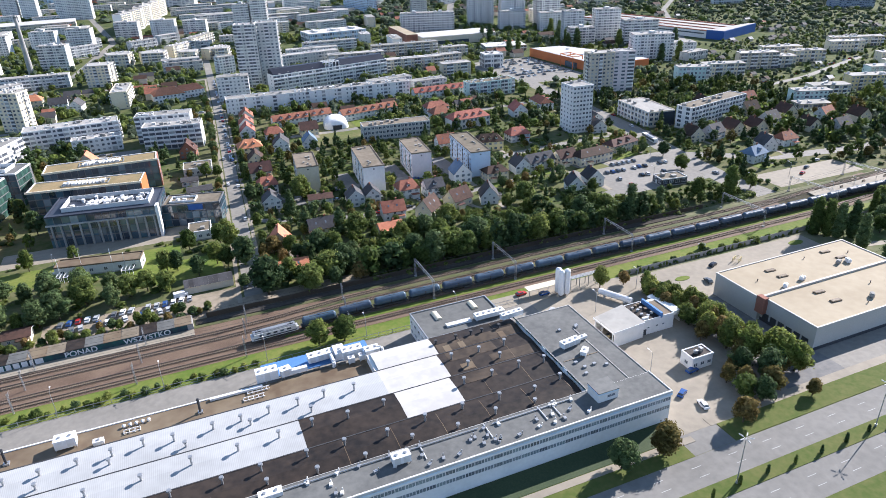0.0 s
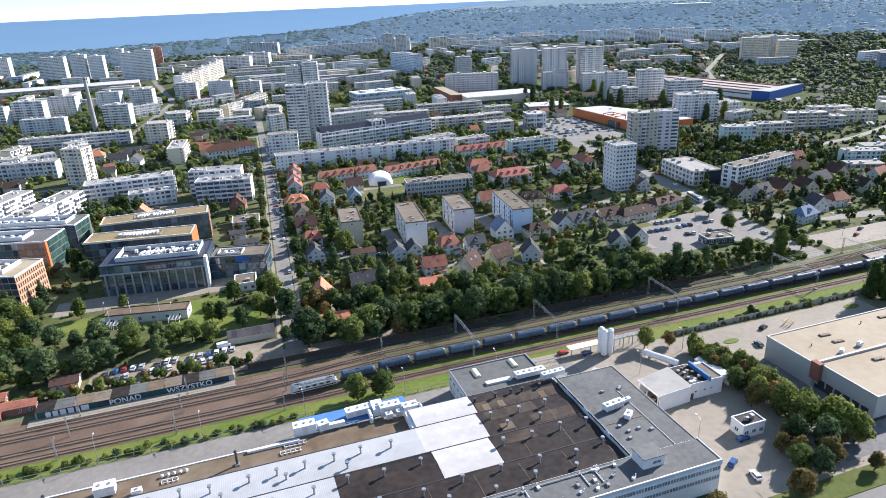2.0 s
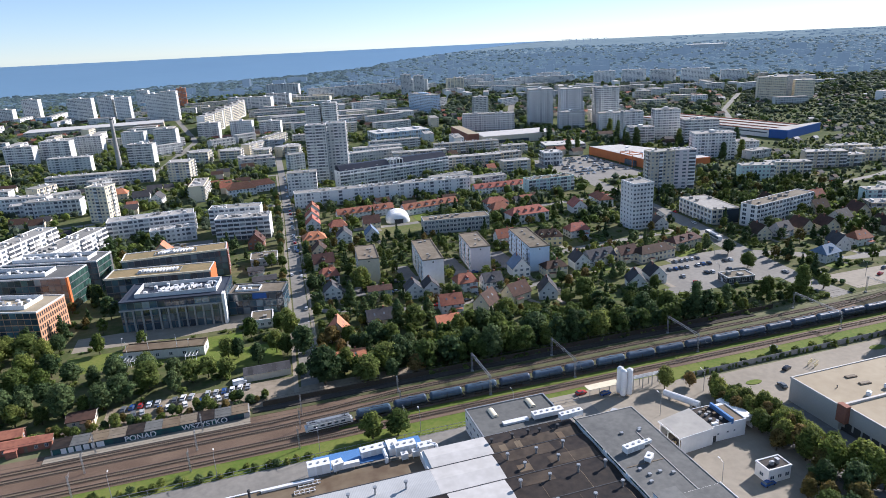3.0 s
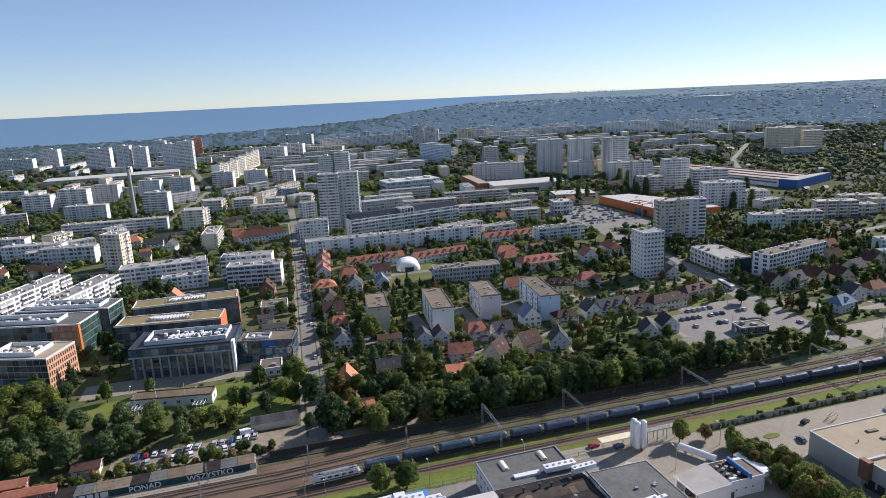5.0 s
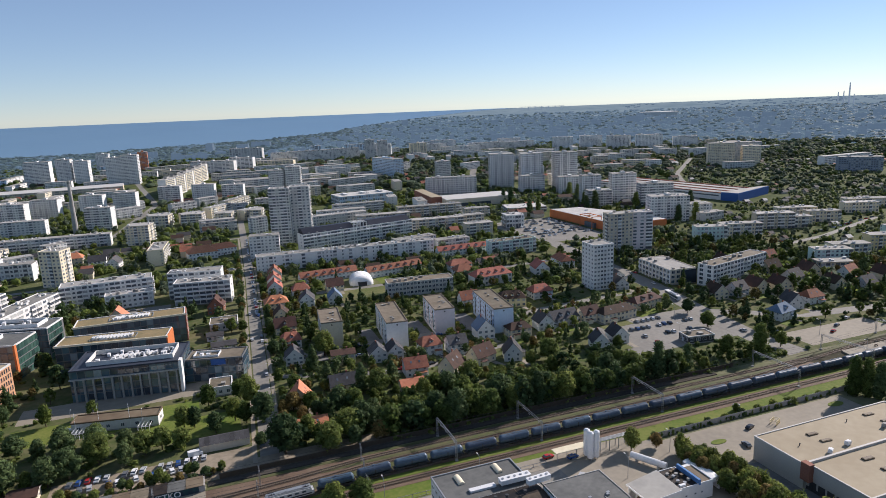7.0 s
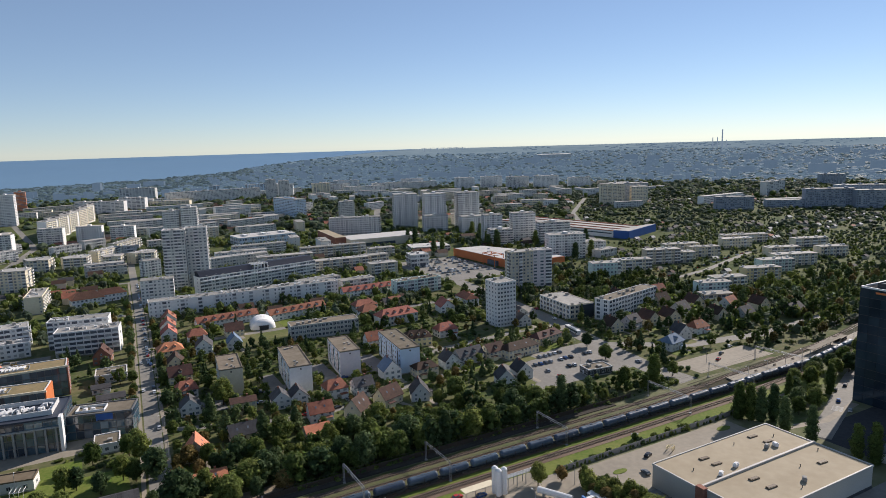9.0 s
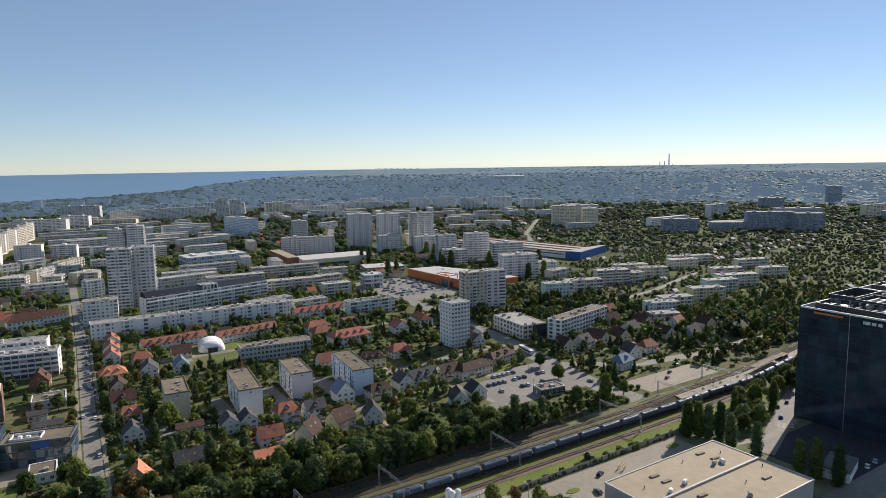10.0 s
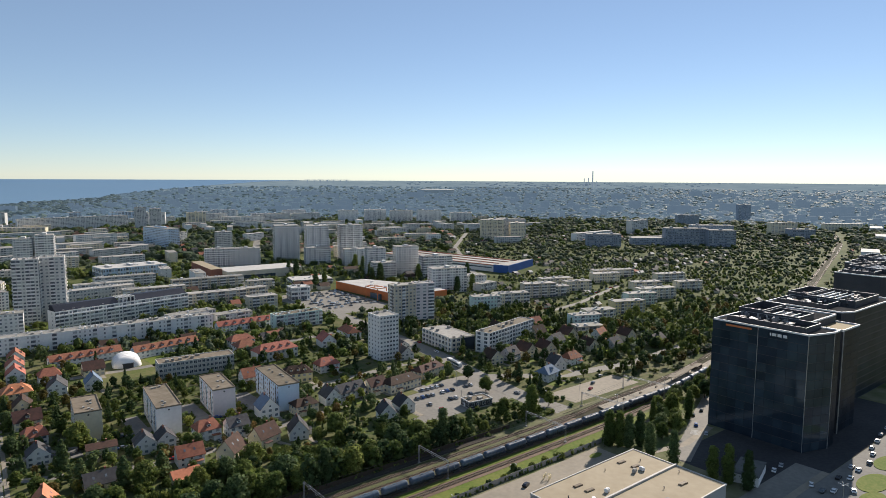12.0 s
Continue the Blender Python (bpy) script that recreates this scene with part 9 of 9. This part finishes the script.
def shrubs(count, x0, x1, y0, y1, seed):
    rg = random.Random(seed)
    out = []
    for k in range(count):
        x, y = rg.uniform(x0, x1), rg.uniform(y0, y1)
        if open_land(x, y, 0.4) and noise.noise((x * 0.05, y * 0.05, seed)) > -0.12:
            s = rg.uniform(1.0, 2.6)
            out.append((x, y, -0.3, s * rg.uniform(0.8, 1.3), s * rg.uniform(0.9, 1.5)))
    return out


wood("garden_shrubs", "low green shrubs and hedges in the gardens", shrubs(4200, 26, 300, 226.5, 480, 71) + shrubs(700, -140, 12, 226.5, 440, 72) + shrubs(520, -4, 300, 226.6, 230.5, 74) + shrubs(900, 300, 460, 228, 440, 73), [LEAF, LEAF_DARK, LEAF_LIGHT, LEAF])
ivy_rng = random.Random(36)
wood("fence_ivy", "dark ivy and shrubs climbing over the concrete fence",
     [(154 + 1.9 * k + ivy_rng.uniform(-0.6, 0.6), 186.0 + ivy_rng.uniform(-0.35, 0.35), -0.3, ivy_rng.uniform(0.6, 1.1), ivy_rng.uniform(1.6, 3.4)) for k in range(73) if ivy_rng.random() < 0.62], [LEAF_DARK, LEAF, LEAF_DARK])
# ---- trees of the near town ----
for x, y, s, k in ((-96, 284, 1.15, "leafy"), (-87, 270, 1.1, "leafy"), (-89, 309, 0.9, "leafy"), (-71, 300, 0.9, "leafy"), (-48, 272, 1.0, "leafy"), (-12, 272, 0.8, "leafy"), (-24, 258, 1.1, "leafy"), (-30, 256, 1.1, "leafy"),
                   (12, 244, 0.6, "leafy"), (-6, 290, 1.0, "leafy")):
    tree(x, y, s, k)
for x, y, s, k in ((216, 240, 0.8, "leafy"), (249.7, 231.5, 1.35, "poplar"), (268.5, 236, 0.8, "leafy"), (205, 231, 1.0, "poplar"), (214, 229.5, 0.7, "leafy")):
    tree(x, y, s, k)
for x, y, s, k in ( (147.6, 180.5, 0.75, "rusty"), (194.3, 190, 0.35, "leafy"), (88, 101, 1.05, "leafy"), (101, 100.5, 1.3, "rusty"), (129, 101.5, 1.0, "rusty"), (156, 102, 0.7, "rusty"), (151, 172, 0.6, "poplar"),
                   (153, 165, 0.7, "leafy"), (152, 156, 0.75, "rusty"), (150, 147, 0.8, "leafy"), (147, 138, 0.85, "rusty"), (152, 131, 0.95, "leafy"), (156, 123, 1.0, "rusty"), (155, 115, 0.9, "leafy"), (144, 121, 0.7, "rusty"), (162, 112, 0.55, "rusty")):
    tree(x, y, s, k)
for x, y, s, k in ((255.8, 175, 1.15, "poplar"), (249.8, 181.4, 1.15, "poplar"), (288, 170, 0.9, "leafy"), (296, 186, 0.9, "leafy"),
                   (262, 190, 0.8, "leafy"), (300, 178, 0.9, "leafy"), (306, 192, 1.0, "leafy"), (255, 184, 0.9, "leafy"), (157.8, 167.6, 0.5, "leafy"), (265, 300, 0.9, "leafy"), (258, 276, 0.95, "leafy"), (348, 330, 0.8, "leafy")):
    tree(x, y, s, k)
for x, y, s in ((378, 760, 1.6), (356, 668, 1.5), (474, 775, 1.5), (462, 735, 1.6), (444, 690, 1.5), (434, 652, 1.7), (478, 634, 1.5), (464, 577, 1.7), (459, 539, 1.6), (528, 601, 1.5), (486, 545, 1.5), (424, 655, 1.4), (452, 700, 1.4), (360, 655, 1.3), (372, 770, 1.4)):
    tree(x, y, s, "poplar")
for x, y, s, k in ((138, 117, 0.8, "rusty"), (138, 110, 0.85, "leafy"), (141, 106, 0.8, "leafy"), (146, 108, 1.0, "rusty"), (145, 119, 0.95, "leafy"), (150, 113, 1.0, "leafy"), (150, 124, 0.95, "rusty"), (141, 113, 0.8, "rusty"),
                   ):
    tree(x, y, s, k)
for x, y, s, k in ((331, 196, 0.9, "leafy"), (339, 190, 0.95, "leafy"), (370, 194, 1.0, "leafy"), (312, 187, 1.0, "leafy"), (349, 189, 1.1, "leafy"), (362, 199, 0.9, "leafy"), (345, 197, 0.85, "leafy"), (356, 193, 0.9, "leafy"),
                   (380, 202, 0.95, "leafy"), (394, 205, 1.0, "leafy"), (408, 208, 1.0, "leafy"), (425, 210, 1.0, "leafy"), (322, 192, 1.0, "leafy"), (254, 150.5, 1.1, "poplar"), (256, 133.5, 1.05, "poplar"), (276, 170, 0.9, "leafy"), (284, 176, 0.9, "leafy"), (253, 178.5, 1.05, "poplar"), (261, 172.4, 1.15, "poplar"), (255, 163, 1.0, "poplar"), (257.5, 127.5, 1.0, "poplar"), (257.5, 119, 1.1, "poplar"),
                   ):
    tree(x, y, s, k)
for x, y, s, k in ((-46, 256, 1.3, "leafy"), (-59, 266, 1.2, "leafy"), (-16, 272, 1.0, "leafy"), (-4, 263, 0.9, "leafy"), (21, 238, 0.95, "leafy"), (30, 243, 1.0, "leafy"), (4, 271, 0.9, "leafy")):
    tree(x, y, s, k)
for x, y, s, k in ((20, 234, 1.79, "leafy"), (45, 238, 1.36, "leafy"), (53, 241, 1.33, "leafy"), (36, 229, 1.26, "leafy"), (46, 229, 0.81, "leafy"), (56, 229, 1.13, "rusty"), (73, 238, 1.07, "leafy"), (81, 234, 1.20, "leafy"), (88, 229, 1.52, "leafy"), (100, 230, 1.34, "leafy"), (112, 239, 1.40, "leafy"), (125, 229, 1.25, "poplar"), (108, 261, 1.33, "leafy"), (94, 256, 1.15, "leafy"), (60, 276, 1.35, "conifer"), (66, 270, 1.23, "leafy"), (46, 258, 1.17, "leafy"), (53, 329, 1.57, "leafy"), (28, 269, 1.20, "rusty"), (75, 278, 1.35, "conifer"), (47, 290, 1.35, "conifer"), (154, 271, 1.42, "leafy"), (138, 229, 1.41, "leafy"), (150, 233, 1.46, "leafy")):
    tree(x, y, s, k)
for x, y, s, k in ((115, 230, 1.23, "leafy"), (68, 237, 0.90, "leafy"), (82, 253, 1.13, "leafy"), (98, 246, 1.12, "leafy"), (44, 313, 1.20, "conifer"), (15, 264, 1.29, "leafy"), (12, 284, 1.19, "leafy"), (52, 257, 1.11, "leafy"), (165, 237, 1.33, "leafy"), (179, 238, 1.24, "leafy"), (188, 230, 1.25, "poplar")):
    tree(x, y, s, k)
tree(138, 182.5, 0.8, "leafy", 3)
tree(235.1, 237.5, 1.05, "leafy", 3)
tree(30, 190.5, 1.1, "leafy", 3)
tree(38.5, 189.5, 1.15, "leafy", 0)
hedge_rng = random.Random(61)
for k in range(26):
    tree(-76 + 2.9 * k + hedge_rng.uniform(-1, 1), 230 + hedge_rng.uniform(-1.5, 5), hedge_rng.uniform(0.3, 0.55), "leafy" if k % 4 else "rusty")
bush_rng = random.Random(8)
for k in range(46):
    tree(-90 + 3.4 * k + bush_rng.uniform(-1, 1), 190.5 - k * 0.08 + bush_rng.uniform(-1.2, 1.2), bush_rng.uniform(0.5, 0.9), "bush") if k < 30 else tree(152 + 8.6 * (k - 30), 187.6, bush_rng.uniform(0.7, 1.2), "bush")
for k in range(22):
    tree(-100 + 4.6 * k, 230.5 + bush_rng.uniform(-2.5, 2.5), bush_rng.uniform(0.7, 1.3), "bush")


def plant(count, x0, x1, y0, y1, size, gap, spacing, kinds, seed):
    rg = random.Random(seed)
    for k in range(count):
        for attempt in range(14):
            x, y = rg.uniform(x0, x1), rg.uniform(y0, y1)
            if open_land(x, y, gap) and not near_tree(x, y, spacing):
                tree(x, y, rg.uniform(*size), rg.choice(kinds))
                break


LIGHT = make_kinds(0.34)


def grove(name, label, count, x0, x1, y0, y1, size, gap, spacing, kinds, seed):
    """Trees past the number that one could count, joined."""
    rg = random.Random(seed)
    vs, fs, ms, mats, total = [], [], [], [], 0
    spots = []
    for k in range(count):
        for attempt in range(10):
            x, y = rg.uniform(x0, x1), rg.uniform(y0, y1)
            if open_land(x, y, gap) and not near_tree(x, y, spacing) and not any(abs(a - x) < spacing and abs(b - y) < spacing for a, b in spots):
                break
        else:
            continue
        spots.append((x, y))
        kind = rg.choice([q for q in LIGHT if q[0] in kinds])
        trunk, crown, up = LIGHT[kind]
        s = rg.uniform(*size)
        t = rg.uniform(0, 6.28)
        for me, lift in ((trunk, 0.0), (crown, up)):
            if me.materials[0] not in mats:
                mats.append(me.materials[0])
            v = np.zeros(len(me.vertices) * 3)
            me.vertices.foreach_get("co", v)
            v = v.reshape(-1, 3) + (0, 0, lift)
            c, sn = math.cos(t) * s, math.sin(t) * s
            vs.append(np.stack([v[:, 0] * c - v[:, 1] * sn + x, v[:, 0] * sn + v[:, 1] * c + y, v[:, 2] * s * rg.uniform(0.9, 1.1)], 1))
            fs += [tuple(total + q for q in p.vertices) for p in me.polygons]
            ms += [mats.index(me.materials[0])] * len(me.polygons)
            total += len(v)
    if not vs:
        return None
    me = bpy.data.meshes.new(name)
    me.from_pydata(np.concatenate(vs).tolist(), [], fs)
    for m_ in mats:
        me.materials.append(m_)
    me.polygons.foreach_set("material_index", ms)
    return tagged(new(name, me), label, "trees", kind="stuff")


MIXED = ("leafy", "leafy", "leafy", "leafy", "conifer", "bush", "bush", "rusty")
plant(26, 26, 200, 228.5, 256, (0.5, 1.0), 1.5, 6.5, ("leafy", "leafy", "leafy", "bush", "bush"), 1)
plant(44, 30, 275, 256, 300, (0.4, 0.85), 1.4, 5.0, MIXED, 2)
plant(50, -115, 8, 232, 300, (0.7, 1.2), 2.0, 6.0, ("leafy", "leafy", "bush"), 4)
big_rng = random.Random(31)
for k in range(34):
    x, y = big_rng.uniform(-135, -74), big_rng.uniform(244, 312)
    if open_land(x, y, 1.0) and not near_tree(x, y, 5.5):
        tree(x, y, big_rng.uniform(1.1, 1.5), "leafy")
STREET = ((226, 13.8), (326, 19.5), (405, 24), (527, 31), (705, 39))
street_rng = random.Random(83)
for k in range(56):
    y = 236 + 6.2 * k
    mid_ = next(a[1] + (b[1] - a[1]) * (y - a[0]) / (b[0] - a[0]) for a, b in zip(STREET, STREET[1:]) if y <= b[0])
    for side, chance in ((-7.6, 0.5), (7.8, 0.32)):
        x = mid_ + side + street_rng.uniform(-0.7, 0.7)
        if street_rng.random() < chance and not near_tree(x, y, 3.0) and open_land(x, y, 0.2):
            tree(x, y, street_rng.uniform(0.5, 0.85), street_rng.choice(("leafy", "leafy", "leafy", "rusty")))
yard_rng = random.Random(19)
for k in range(34):
    t = k / 33
    tree(150.5 + 7 * t + yard_rng.uniform(-4.5, 5.5), 172 - 60 * t + yard_rng.uniform(-2, 2), yard_rng.uniform(0.6, 0.85) + 0.45 * t, "leafy" if k % 4 else "rusty", 3 if k % 4 else 0)
for k in range(22):
    tree(20 + 9.1 * k, 84.2 + yard_rng.uniform(-0.4, 0.4), yard_rng.uniform(0.17, 0.24), "poplar")
plant(14, 272, 312, 176, 202, (0.5, 1.0), 1.5, 5, ("leafy", "bush", "poplar"), 10)
grove("garden_trees", "dense mixed garden trees between the houses", 170, 28, 280, 290, 350, (0.35, 0.7), 1.2, 4.2, MIXED, 12)
grove("town_grove", "dense mixed trees round the school and blocks", 210, 30, 300, 345, 480, (0.5, 0.9), 1.5, 4.8, MIXED, 3)
grove("west_grove", "mixed trees between the offices and flats", 150, -150, 14, 300, 540, (0.6, 1.05), 2.0, 6.0, MIXED, 5)
grove("east_grove", "dense trees round the eastern houses", 330, 276, 460, 228, 470, (0.6, 1.05), 1.5, 5.2, MIXED, 6)
grove("belt_grove", "dense tree belt along the railway", 140, 26, 202, 228.0, 256, (0.55, 1.05), 0.4, 3.6, ("leafy", "leafy", "bush"), 41)
grove("house_grove", "dense trees between the old houses", 170, 26, 300, 262, 345, (0.3, 0.6), 0.8, 4.2, MIXED, 42)
grove("school_grove", "small garden trees round the school and terraces", 120, 30, 210, 395, 536, (0.35, 0.75), 0.8, 3.6, MIXED, 43)
grove("yard_grove", "small trees between the apartment blocks", 44, 48, 172, 318, 400, (0.35, 0.65), 0.8, 3.6, MIXED, 44)
grove("front_grove", "leafy trees before the long grey-white block", 30, 42, 188, 500, 533, (0.5, 0.85), 0.4, 4.0, ("leafy", "bush"), 45)
grove("fence_grove", "tall dense trees right behind the railway fence", 56, 16, 200, 227.4, 230.5, (0.9, 1.35), 0.0, 3.4, ("leafy",), 46)
grove("park_grove", "low trees and bushes between the railway and the car park", 30, 203, 262, 228, 242, (0.35, 0.7), 0.6, 3.4, ("leafy", "bush"), 47)
grove("rail_grove", "dense trees beside the railway curve", 170, 420, 640, 250, 340, (0.7, 1.1), 2.0, 6.5, MIXED, 7)
